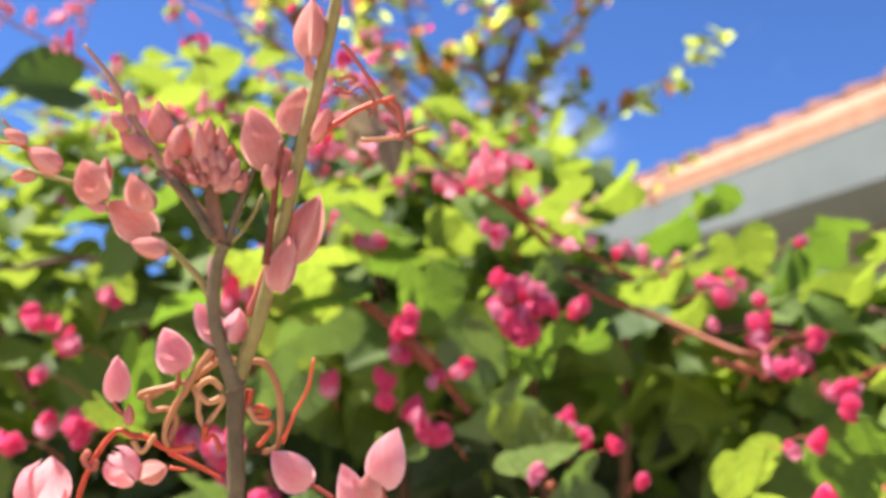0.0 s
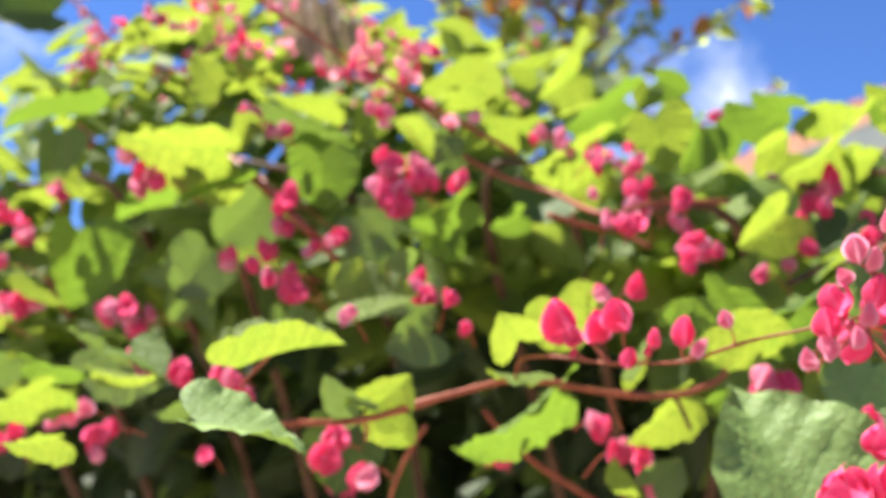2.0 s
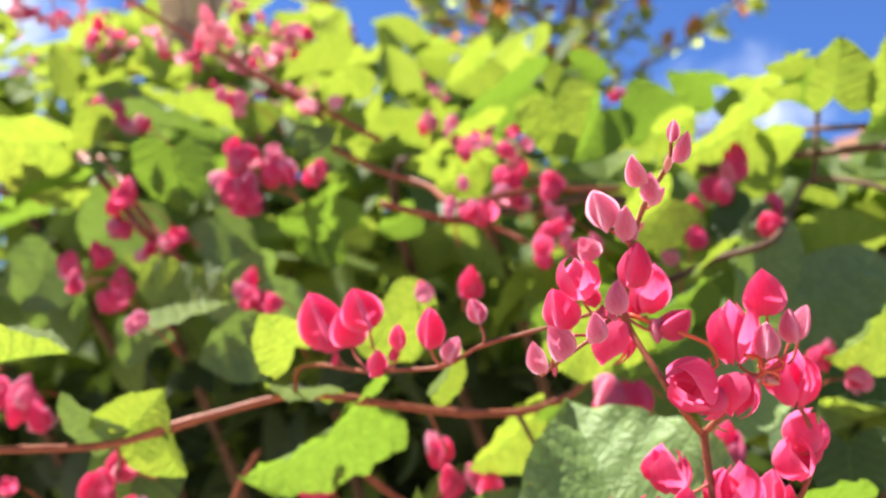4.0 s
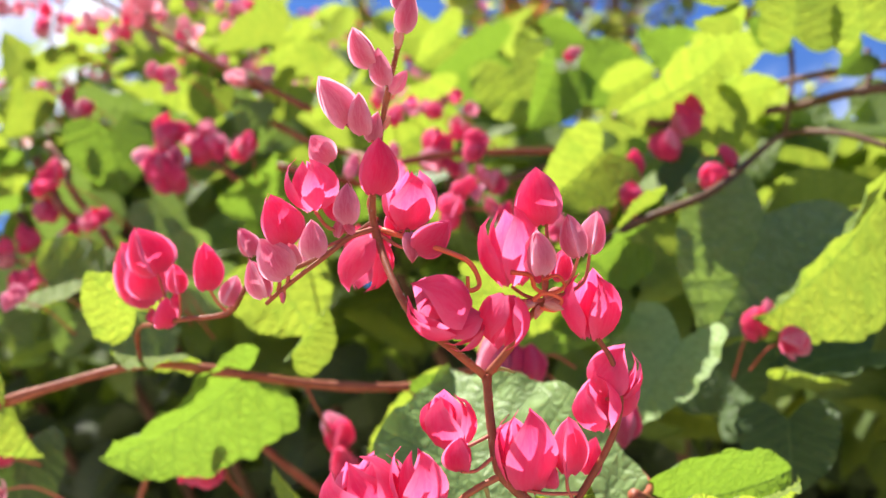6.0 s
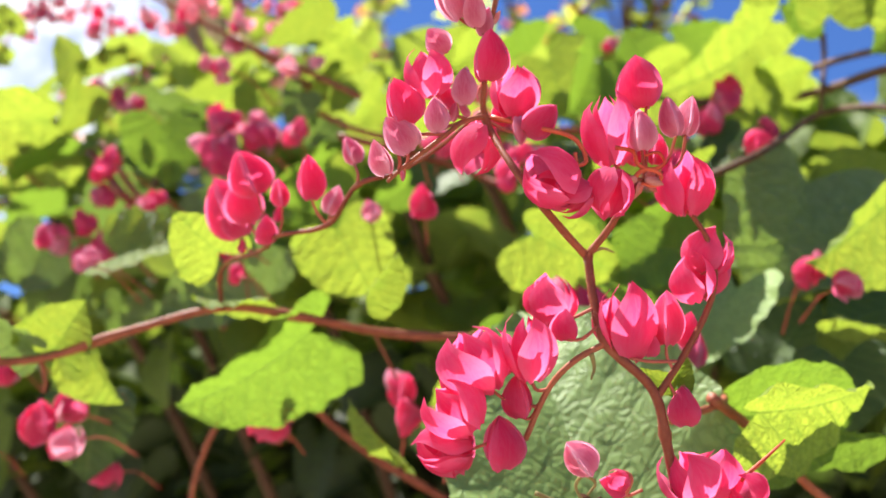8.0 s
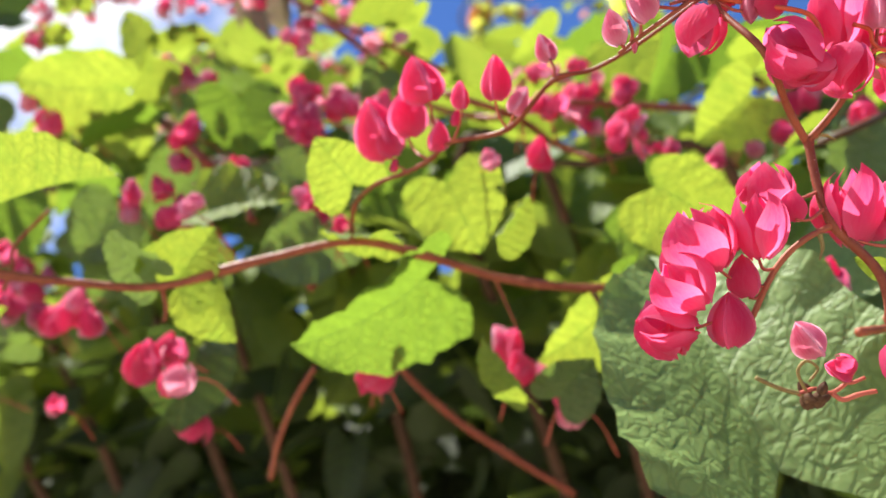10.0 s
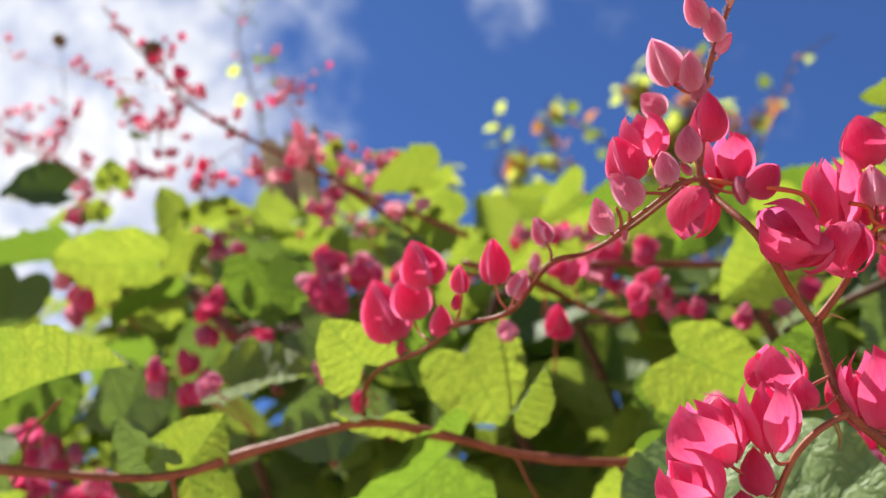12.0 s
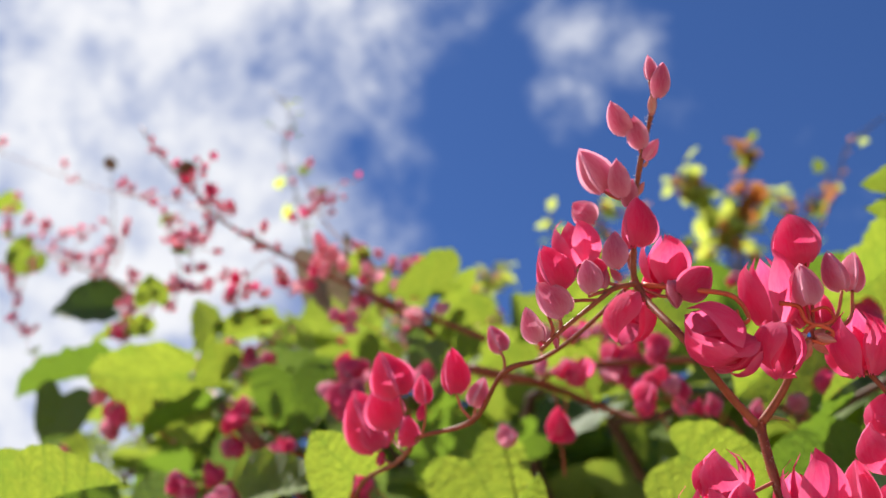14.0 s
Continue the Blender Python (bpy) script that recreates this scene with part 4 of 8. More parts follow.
tube('pedicel', [(0.2706, 0.3289, 1.4559), (0.2641, 0.3248, 1.4551), (0.2575, 0.3192, 1.4516)], 0.00042, 0.00034, PEDICEL, main_shoot, sides=5)
tube('pedicel', [(0.2705, 0.3291, 1.4557), (0.2709, 0.3271, 1.4587), (0.2710, 0.3255, 1.4617)], 0.00042, 0.00034, PEDICEL, main_shoot, sides=5)
tube('pedicel', [(0.2784, 0.3355, 1.4500), (0.2782, 0.3356, 1.4496), (0.2780, 0.3358, 1.4492)], 0.00042, 0.00034, PEDICEL, main_shoot, sides=5)
tube('pedicel', [(0.2819, 0.3408, 1.4388), (0.2810, 0.3409, 1.4376), (0.2792, 0.3406, 1.4371)], 0.00042, 0.00034, PEDICEL, main_shoot, sides=5)
tube('pedicel', [(0.2817, 0.3418, 1.4353), (0.2801, 0.3419, 1.4330), (0.2784, 0.3417, 1.4316)], 0.00042, 0.00034, PEDICEL, main_shoot, sides=5)
blossom(main_shoot, (0.2480, 0.3388, 1.4285), (0.2479, 0.3349, 1.4401), 'half', PINK, 158, 1.08, 66)
blossom(main_shoot, (0.2445, 0.3387, 1.4307), (0.2444, 0.3359, 1.4391), 'half', PINK, 247, 1.08, 67)
blossom(main_shoot, (0.2515, 0.3323, 1.4236), (0.2520, 0.3304, 1.4301), 'bud', PINK, 82, 1.26, 68)
blossom(main_shoot, (0.2625, 0.3393, 1.4199), (0.2640, 0.3344, 1.4369), 'half', PINK, 24, 0.82, 69)
blossom(main_shoot, (0.2594, 0.3410, 1.4235), (0.2607, 0.3381, 1.4341), 'half', PINK, 41, 1.08, 70)
blossom(main_shoot, (0.2708, 0.3416, 1.4229), (0.2719, 0.3385, 1.4339), 'bud', PINK, 307, 0.88, 71)
blossom(main_shoot, (0.2744, 0.3459, 1.4227), (0.2763, 0.3442, 1.4301), 'bud', PINK, 273, 0.88, 72)
blossom(main_shoot, (0.2678, 0.3400, 1.4202), (0.2679, 0.3384, 1.4254), 'bud', PINK, 207, 1.10, 73)
blossom(main_shoot, (0.2354, 0.3288, 1.4136), (0.2303, 0.3226, 1.4265), 'half', PINK, 16, 1.20, 74)
blossom(main_shoot, (0.2359, 0.3314, 1.4169), (0.2359, 0.3279, 1.4278), 'half', PINK, 121, 1.20, 75)
blossom(main_shoot, (0.2322, 0.3266, 1.4053), (0.2251, 0.3209, 1.4144), 'half', PINK, 304, 1.26, 76)
blossom(main_shoot, (0.2318, 0.3319, 1.4130), (0.2258, 0.3273, 1.4201), 'half', PINK, 176, 1.32, 77)
blossom(main_shoot, (0.2302, 0.3303, 1.4016), (0.2180, 0.3255, 1.4017), 'half', PINK, 128, 1.02, 78)
blossom(main_shoot, (0.2260, 0.3345, 1.3973), (0.2205, 0.3288, 1.4084), 'half', PINK, 233, 1.08, 79)
blossom(main_shoot, (0.2257, 0.3302, 1.3965), (0.2254, 0.3278, 1.4034), 'half', PINK, 333, 1.20, 80)
blossom(main_shoot, (0.2444, 0.3281, 1.4150), (0.2450, 0.3238, 1.4290), 'half', PINK, 215, 0.90, 81)
blossom(main_shoot, (0.2411, 0.3318, 1.4079), (0.2408, 0.3288, 1.4168), 'bud', PINK, 74, 0.99, 82)
blossom(main_shoot, (0.2366, 0.3305, 1.3975), (0.2373, 0.3273, 1.4080), 'bud', PINK, 28, 1.10, 83)
blossom(main_shoot, (0.2730, 0.3460, 1.4061), (0.2731, 0.3433, 1.4143), 'bud', PINK, 326, 1.10, 84)
blossom(main_shoot, (0.2538, 0.3384, 1.3963), (0.2493, 0.3346, 1.4026), 'bud', PINK_PALE, 16, 1.10, 85)
blossom(main_shoot, (0.2738, 0.3512, 1.3902), (0.2702, 0.3461, 1.4014), 'half', PINK, 252, 1.20, 86)
blossom(main_shoot, (0.2761, 0.3552, 1.3915), (0.2788, 0.3528, 1.4022), 'half', PINK, 171, 1.20, 87)
blossom(main_shoot, (0.2854, 0.3561, 1.3895), (0.2809, 0.3524, 1.3957), 'half', PINK, 106, 1.32, 88)
blossom(main_shoot, (0.2592, 0.3443, 1.3927), (0.2544, 0.3417, 1.3950), 'bud', PINK, 66, 1.10, 89)
blossom(main_shoot, (0.2599, 0.3442, 1.3938), (0.2559, 0.3418, 1.3964), 'half', PINK, 288, 1.20, 90)
tube('pedicel', [(0.2469, 0.3318, 1.4133), (0.2446, 0.3311, 1.4133), (0.2438, 0.3302, 1.4154)], 0.00042, 0.00034, PEDICEL, main_shoot, sides=5)
tube('pedicel', [(0.2448, 0.3321, 1.4105), (0.2428, 0.3325, 1.4077), (0.2411, 0.3319, 1.4077)], 0.00042, 0.00034, PEDICEL, main_shoot, sides=5)
tube('pedicel', [(0.2411, 0.3334, 1.4034), (0.2380, 0.3332, 1.4009), (0.2357, 0.3335, 1.3977)], 0.00042, 0.00034, PEDICEL, main_shoot, sides=5)
tube('pedicel', [(0.2411, 0.3334, 1.4034), (0.2355, 0.3315, 1.4032), (0.2302, 0.3302, 1.4016)], 0.00042, 0.00034, PEDICEL, main_shoot, sides=5)
tube('pedicel', [(0.2442, 0.3321, 1.4099), (0.2387, 0.3300, 1.4112), (0.2356, 0.3284, 1.4135)], 0.00042, 0.00034, PEDICEL, main_shoot, sides=5)
tube('pedicel', [(0.2715, 0.3419, 1.4178), (0.2707, 0.3410, 1.4201), (0.2709, 0.3406, 1.4230)], 0.00042, 0.00034, PEDICEL, main_shoot, sides=5)
tube('pedicel', [(0.2727, 0.3422, 1.4190), (0.2672, 0.3395, 1.4190), (0.2630, 0.3370, 1.4197)], 0.00042, 0.00034, PEDICEL, main_shoot, sides=5)
tube('pedicel', [(0.2702, 0.3418, 1.4155), (0.2723, 0.3444, 1.4097), (0.2730, 0.3459, 1.4060)], 0.00042, 0.00034, PEDICEL, main_shoot, sides=5)
tube('pedicel', [(0.2572, 0.3345, 1.4305), (0.2536, 0.3325, 1.4285), (0.2500, 0.3307, 1.4267)], 0.00042, 0.00034, PEDICEL, main_shoot, sides=5)
tube('pedicel', [(0.2576, 0.3337, 1.4260), (0.2547, 0.3320, 1.4235), (0.2519, 0.3309, 1.4233)], 0.00042, 0.00034, PEDICEL, main_shoot, sides=5)
tube('stem', [(0.2486, 0.3448, 1.3896), (0.2521, 0.3455, 1.3907), (0.2553, 0.3471, 1.3900), (0.2589, 0.3474, 1.3925), (0.2604, 0.3464, 1.3958), (0.2577, 0.3449, 1.3968), (0.2563, 0.3456, 1.3941), (0.2589, 0.3476, 1.3920), (0.2623, 0.3484, 1.3931)], 0.0005, 0.0004, PEDICEL, main_shoot, 'curled dry orange tendril', sides=6)
tube('stem', [(0.2504, 0.3451, 1.3901), (0.2491, 0.3429, 1.3939), (0.2510, 0.3426, 1.3961), (0.2531, 0.3441, 1.3946), (0.2511, 0.3445, 1.3921)], 0.0004, 0.0003, STEM_GREEN, main_shoot, sides=6)
tube('stem', [(0.2553, 0.3471, 1.3900), (0.2574, 0.3485, 1.3887), (0.2609, 0.3493, 1.3898), (0.2643, 0.3504, 1.3905)], 0.0006, 0.0005, PEDICEL, main_shoot, sides=6)
tube('stem', [(0.2407, 0.3406, 1.3927), (0.2454, 0.3432, 1.3906), (0.2497, 0.3452, 1.3896)], 0.0005, 0.0005, STEM_GREEN, main_shoot, sides=6)
blossom(main_shoot, (0.2509, 0.3496, 1.3873), (0.2500, 0.3477, 1.3912), 'knob', WITHERED, 322, 1.21, 91)
blossom(main_shoot, (0.2518, 0.3495, 1.3875), (0.2539, 0.3488, 1.3912), 'knob', WITHERED, 211, 1.21, 92)
blossom(main_shoot, (0.2496, 0.3429, 1.3886), (0.2522, 0.3442, 1.3878), 'knob', WITHERED, 222, 1.21, 93)
blossom(main_shoot, (0.2524, 0.3458, 1.3884), (0.2552, 0.3465, 1.3892), 'knob', WITHERED, 30, 1.21, 94)
blossom(main_shoot, (0.2509, 0.3477, 1.3900), (0.2490, 0.3460, 1.3925), 'knob', WITHERED, 150, 1.21, 95)
blossom(main_shoot, (0.2530, 0.3440, 1.3892), (0.2543, 0.3435, 1.3918), 'knob', WITHERED, 317, 1.21, 96)
leaf(main_shoot, (0.2702, 0.3484, 1.4160), (0.2628, 0.3448, 1.4183), (0.19, -0.76, -0.62), 'flat', 0.75, LEAF, 1)
leaf(main_shoot, (0.2715, 0.3471, 1.4147), (0.2734, 0.3457, 1.4216), (0.48, -0.82, -0.31), 'folded', 0.75, LEAF, 2)
down_hairs(main_shoot, [(0.2695, 0.3491, 1.3914), (0.2686, 0.3451, 1.4023), (0.2672, 0.3409, 1.4132), (0.2594, 0.3346, 1.4223), (0.2572, 0.3347, 1.4311), (0.2564, 0.3343, 1.4425)], 0.0009, 700, 0.0009, 1)
down_hairs(main_shoot, [(0.2564, 0.3353, 1.4418), (0.2529, 0.3259, 1.4463), (0.2489, 0.3112, 1.4527), (0.2401, 0.3159, 1.4691), (0.2415, 0.3112, 1.4762), (0.2437, 0.3097, 1.4879), (0.2476, 0.3051, 1.4956), (0.2527, 0.2982, 1.5009)], 0.0006, 900, 0.0008, 2)

# ---- the row of buds that joins the runner ----
bud_row = thing('flower_spray', (0.1152, 0.4019, 1.4589), 'row of pointed pink buds on an arching red stalk', 'flower')
tube('stem', [(0.1152, 0.4021, 1.4583), (0.1195, 0.3937, 1.4671), (0.1325, 0.3800, 1.4675), (0.1486, 0.3681, 1.4647), (0.1594, 0.3580, 1.4625), (0.1696, 0.3478, 1.4617), (0.1858, 0.3459, 1.4621), (0.2010, 0.3321, 1.4659), (0.2104, 0.3344, 1.4686), (0.2227, 0.3292, 1.4705), (0.2391, 0.3181, 1.4731)], 0.0008, 0.0005, STEM_RED, bud_row, 'thin red flower stalk', knots=(0.1, 0.42, 0.6, 0.72))
blossom(bud_row, (0.1414, 0.3718, 1.4724), (0.1362, 0.3630, 1.4891), 'bud', PINK, 86, 1.04, 97)
blossom(bud_row, (0.1449, 0.3678, 1.4707), (0.1419, 0.3632, 1.4793), 'bud', PINK, 267, 0.99, 98)
blossom(bud_row, (0.1529, 0.3574, 1.4707), (0.1538, 0.3525, 1.4834), 'bud', PINK, 232, 1.04, 99)
blossom(bud_row, (0.1641, 0.3454, 1.4738), (0.1611, 0.3395, 1.4853), 'bud', PINK, 249, 1.16, 100)
blossom(bud_row, (0.1754, 0.3397, 1.4668), (0.1755, 0.3369, 1.4736), 'bud', PINK, 352, 0.94, 101)
blossom(bud_row, (0.1718, 0.3431, 1.4640), (0.1735, 0.3421, 1.4682), 'knob', PINK, 162, 0.88, 102)
blossom(bud_row, (0.1646, 0.3482, 1.4602), (0.1668, 0.3459, 1.4678), 'bud', PINK, 245, 1.04, 103)
blossom(bud_row, (0.1848, 0.3377, 1.4667), (0.1861, 0.3337, 1.4776), 'bud', PINK, 140, 0.94, 104)
blossom(bud_row, (0.1891, 0.3397, 1.4630), (0.1932, 0.3386, 1.4695), 'bud', PINK_PALE, 149, 0.88, 105)
blossom(bud_row, (0.2004, 0.3332, 1.4724), (0.1986, 0.3300, 1.4786), 'bud', PINK_PALE, 240, 0.99, 106)
blossom(bud_row, (0.1432, 0.3701, 1.4662), (0.1446, 0.3690, 1.4704), 'knob', PINK, 206, 0.99, 107)
tube('pedicel', [(0.1491, 0.3677, 1.4644), (0.1455, 0.3690, 1.4675), (0.1425, 0.3691, 1.4711)], 0.00042, 0.00034, PEDICEL, bud_row, sides=5)
tube('pedicel', [(0.1594, 0.3580, 1.4625), (0.1536, 0.3619, 1.4678), (0.1508, 0.3628, 1.4735)], 0.00042, 0.00034, PEDICEL, bud_row, sides=5)
tube('pedicel', [(0.1673, 0.3498, 1.4619), (0.1641, 0.3493, 1.4684), (0.1641, 0.3455, 1.4739)], 0.00042, 0.00034, PEDICEL, bud_row, sides=5)
tube('pedicel', [(0.1700, 0.3476, 1.4615), (0.1734, 0.3435, 1.4643), (0.1751, 0.3405, 1.4672)], 0.00042, 0.00034, PEDICEL, bud_row, sides=5)
tube('pedicel', [(0.1620, 0.3555, 1.4618), (0.1623, 0.3547, 1.4626), (0.1625, 0.3542, 1.4632)], 0.00042, 0.00034, PEDICEL, bud_row, sides=5)
tube('pedicel', [(0.1858, 0.3459, 1.4621), (0.1843, 0.3431, 1.4646), (0.1845, 0.3389, 1.4677)], 0.00042, 0.00034, PEDICEL, bud_row, sides=5)
tube('pedicel', [(0.1858, 0.3457, 1.4623), (0.1871, 0.3446, 1.4635), (0.1883, 0.3429, 1.4647)], 0.00042, 0.00034, PEDICEL, bud_row, sides=5)
tube('pedicel', [(0.2013, 0.3319, 1.4660), (0.2018, 0.3312, 1.4684), (0.2008, 0.3311, 1.4714)], 0.00042, 0.00034, PEDICEL, bud_row, sides=5)

# ---- the runner ----
runner = thing('vine_runner', (-0.0334, 0.3751, 1.4615), 'red-brown vine runner arching across the hedge with broad leaves', 'vine')
tube('stem', [(-0.0110, 0.3678, 1.4534), (0.0055, 0.3546, 1.4449), (0.0145, 0.3483, 1.4407), (0.0341, 0.3656, 1.4406), (0.0554, 0.3829, 1.4426), (0.0841, 0.3931, 1.4516), (0.1141, 0.4043, 1.4594), (0.1344, 0.4216, 1.4579), (0.1526, 0.4432, 1.4553), (0.1704, 0.4560, 1.4543), (0.1850, 0.4669, 1.4551), (0.1964, 0.4753, 1.4590), (0.2075, 0.4824, 1.4658), (0.2155, 0.5008, 1.4840)], 0.0013, 0.0016, STEM_RED, runner, 'smooth red-brown stem', knots=(0.17, 0.36, 0.53, 0.67), sides=10)
tube('stem', [(0.0521, 0.3873, 1.4441), (0.0526, 0.3902, 1.4375), (0.0514, 0.3915, 1.4330)], 0.001, 0.0006, STEM_RED, runner)
tube('stem', [(0.1526, 0.4432, 1.4553), (0.1547, 0.4466, 1.4489), (0.1583, 0.4522, 1.4385)], 0.0007, 0.0005, STEM_RED, runner)
tube('stem', [(0.1830, 0.4661, 1.4551), (0.1862, 0.4700, 1.4485), (0.1900, 0.4754, 1.4388)], 0.0012, 0.0009, STEM_DARK, runner)
tube('stem', [(0.0815, 0.5104, 1.4496), (0.0928, 0.5210, 1.4340), (0.1099, 0.5340, 1.4179), (0.1319, 0.5484, 1.4030), (0.1540, 0.5623, 1.3893)], 0.0017, 0.0017, STEM_RED, runner, 'thick pinkish stem')
tube('stem', [(0.0510, 0.5023, 1.4414), (0.0411, 0.5045, 1.4271), (0.0321, 0.5079, 1.4104), (0.0266, 0.5127, 1.3938)], 0.0013, 0.0013, STEM_RED, runner, 'thick pinkish stem')
tube('stem', [(0.0392, 0.4908, 1.4868), (0.0502, 0.4990, 1.4768)], 0.0024, 0.0024, STEM_RED, runner)
leaf(runner, (0.0302, 0.2829, 1.4387), (0.0590, 0.3024, 1.4293), (0.41, -0.16, 0.90), 'flat', 1.17, LEAF_QUILT, 0)
leaf(runner, (0.0513, 0.3843, 1.4477), (0.0381, 0.3727, 1.4602), (-0.08, -0.69, -0.72), 'flat', 1.18, LEAF_SHADE, 1)
leaf(runner, (0.0552, 0.3908, 1.4475), (0.0749, 0.3826, 1.4612), (0.14, -0.75, -0.65), 'flat', 1.18, LEAF, 2)
leaf(runner, (0.0595, 0.4020, 1.4473), (0.0661, 0.4157, 1.4309), (-0.02, -0.76, -0.65), 'folded', 1.18, LEAF, 3)
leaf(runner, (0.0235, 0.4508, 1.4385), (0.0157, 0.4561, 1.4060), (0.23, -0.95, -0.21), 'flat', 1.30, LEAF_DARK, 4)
leaf(runner, (0.1250, 0.4443, 1.4573), (0.0830, 0.4260, 1.4284), (0.62, -0.22, -0.76), 'flat', 1.17, LEAF_MID, 5)
leaf(runner, (0.1185, 0.3934, 1.4757), (0.1134, 0.3756, 1.4860), (0.44, -0.54, -0.72), 'flat', 1.30, LEAF, 6)
leaf(runner, (0.1251, 0.4090, 1.4632), (0.1024, 0.4020, 1.4643), (-0.05, -0.00, -1.00), 'flat', 1.17, LEAF, 7)
leaf(runner, (0.1285, 0.4583, 1.5019), (0.1350, 0.4803, 1.4784), (0.43, -0.71, -0.55), 'flat', 1.30, LEAF, 8)
leaf(runner, (0.1604, 0.4207, 1.4630), (0.1703, 0.4250, 1.4790), (0.86, -0.07, -0.51), 'folded', 1.18, LEAF, 9)
leaf(runner, (0.1860, 0.4891, 1.4541), (0.1572, 0.4830, 1.4330), (0.58, -0.51, -0.64), 'flat', 1.18, LEAF, 10)
leaf(runner, (0.1712, 0.4595, 1.4135), (0.1846, 0.4560, 1.4272), (0.25, -0.86, -0.46), 'flat', 1.30, LEAF_SHADE, 11)
leaf(runner, (0.1656, 0.4377, 1.4104), (0.1557, 0.4182, 1.4273), (-0.50, -0.41, -0.76), 'narrow', 1.17, LEAF, 12)
leaf(runner, (0.2105, 0.4567, 1.4886), (0.2390, 0.4788, 1.4795), (0.14, -0.53, -0.84), 'flat', 1.17, LEAF, 13)
leaf(runner, (0.2585, 0.4991, 1.5101), (0.2271, 0.4933, 1.4968), (0.41, -0.18, -0.89), 'flat', 1.18, LEAF_MID, 14)
leaf(runner, (0.1994, 0.4398, 1.4503), (0.2058, 0.4384, 1.4564), (0.26, -0.84, -0.47), 'flat', 1.26, LEAF_MID, 15)
leaf(runner, (0.2038, 0.5175, 1.5092), (0.2437, 0.5340, 1.4768), (-0.29, -0.66, -0.70), 'flat', 1.18, LEAF_MID, 16)
leaf(runner, (0.2528, 0.4802, 1.4855), (0.2321, 0.4815, 1.4752), (0.04, -0.98, -0.21), 'flat', 1.30, LEAF_MID, 17)
leaf(runner, (0.0127, 0.3474, 1.4622), (0.0540, 0.3589, 1.4718), (-0.08, -0.22, 0.97), 'folded', 1.05, LEAF, 13)
leaf(runner, (0.0167, 0.4606, 1.5046), (0.0552, 0.4674, 1.5065), (-0.35, -0.83, 0.42), 'flat', 1.10, LEAF, 6)
tube('petiole', [(0.0008, 0.3699, 1.4420), (0.0042, 0.3690, 1.4500), (0.0046, 0.3676, 1.4567), (0.0170, 0.3678, 1.4691)], 0.0007, 0.0006, STEM_RED, runner)
leaf(runner, (0.2427, 0.4102, 1.3810), (0.2031, 0.4439, 1.4580), (0.10, -0.76, 0.64), 'flat', 0.94, LEAF_QUILT, 15, 'large quilted grey-green leaf')

# ---- the right-hand leaves ----
leafy_vine = thing('leafy_vine', (0.3261, 0.4311, 1.3989), 'leafy vine stem with broad quilted green leaves', 'vine')
tube('stem', [(0.2443, 0.5667, 1.5885), (0.2734, 0.5695, 1.5804), (0.2956, 0.6377, 1.6074), (0.3234, 0.6161, 1.5995), (0.3473, 0.5858, 1.5908), (0.3692, 0.5758, 1.5871)], 0.0022, 0.0022, STEM_DARK, leafy_vine, 'dark red-brown stem')
tube('stem', [(0.2820, 0.5952, 1.5964), (0.3052, 0.6375, 1.6202), (0.3371, 0.5993, 1.6075), (0.3663, 0.5793, 1.5985)], 0.0018, 0.0016, STEM_DARK, leafy_vine, 'dark red-brown stem')
tube('stem', [(0.2444, 0.5171, 1.5147), (0.2650, 0.5190, 1.5237), (0.2881, 0.5111, 1.5281), (0.3000, 0.5445, 1.5475), (0.3181, 0.6006, 1.5799), (0.3401, 0.5747, 1.5688), (0.3600, 0.5612, 1.5543)], 0.0018, 0.0014, STEM_DARK, leafy_vine, 'dark red-brown stem')
tube('stem', [(0.3259, 0.6033, 1.6242), (0.3252, 0.6146, 1.6136), (0.3194, 0.6001, 1.5801)], 0.0014, 0.0012, STEM_DARK, leafy_vine)
tube('stem', [(0.3574, 0.5839, 1.6096), (0.3572, 0.5823, 1.5973), (0.3525, 0.5809, 1.5866)], 0.0014, 0.0012, STEM_DARK, leafy_vine)
tube('stem', [(0.2651, 0.3822, 1.4111), (0.2762, 0.4076, 1.4186), (0.2682, 0.4223, 1.4269)], 0.0012, 0.0009, STEM_RED, leafy_vine)
tube('stem', [(0.2739, 0.3965, 1.4179), (0.2816, 0.4218, 1.4118), (0.2931, 0.4469, 1.3986), (0.3016, 0.4581, 1.3905)], 0.0016, 0.0014, STEM_RED, leafy_vine)
leaf(leafy_vine, (0.3484, 0.5150, 1.5207), (0.3031, 0.4815, 1.4746), (0.78, -0.34, -0.52), 'flat', 1.18, LEAF, 18)
leaf(leafy_vine, (0.3081, 0.5634, 1.5321), (0.2819, 0.5571, 1.4748), (0.37, -0.93, -0.07), 'flat', 1.30, LEAF_SHADE, 19)
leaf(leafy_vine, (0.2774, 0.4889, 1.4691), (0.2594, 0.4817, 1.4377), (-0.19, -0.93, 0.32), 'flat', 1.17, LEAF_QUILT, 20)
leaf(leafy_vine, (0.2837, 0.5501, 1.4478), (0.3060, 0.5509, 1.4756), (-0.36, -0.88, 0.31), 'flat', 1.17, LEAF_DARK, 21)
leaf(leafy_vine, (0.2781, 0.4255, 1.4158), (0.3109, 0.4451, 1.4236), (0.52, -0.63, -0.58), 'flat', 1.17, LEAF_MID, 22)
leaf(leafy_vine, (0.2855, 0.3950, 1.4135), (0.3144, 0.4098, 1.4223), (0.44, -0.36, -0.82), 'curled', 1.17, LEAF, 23)
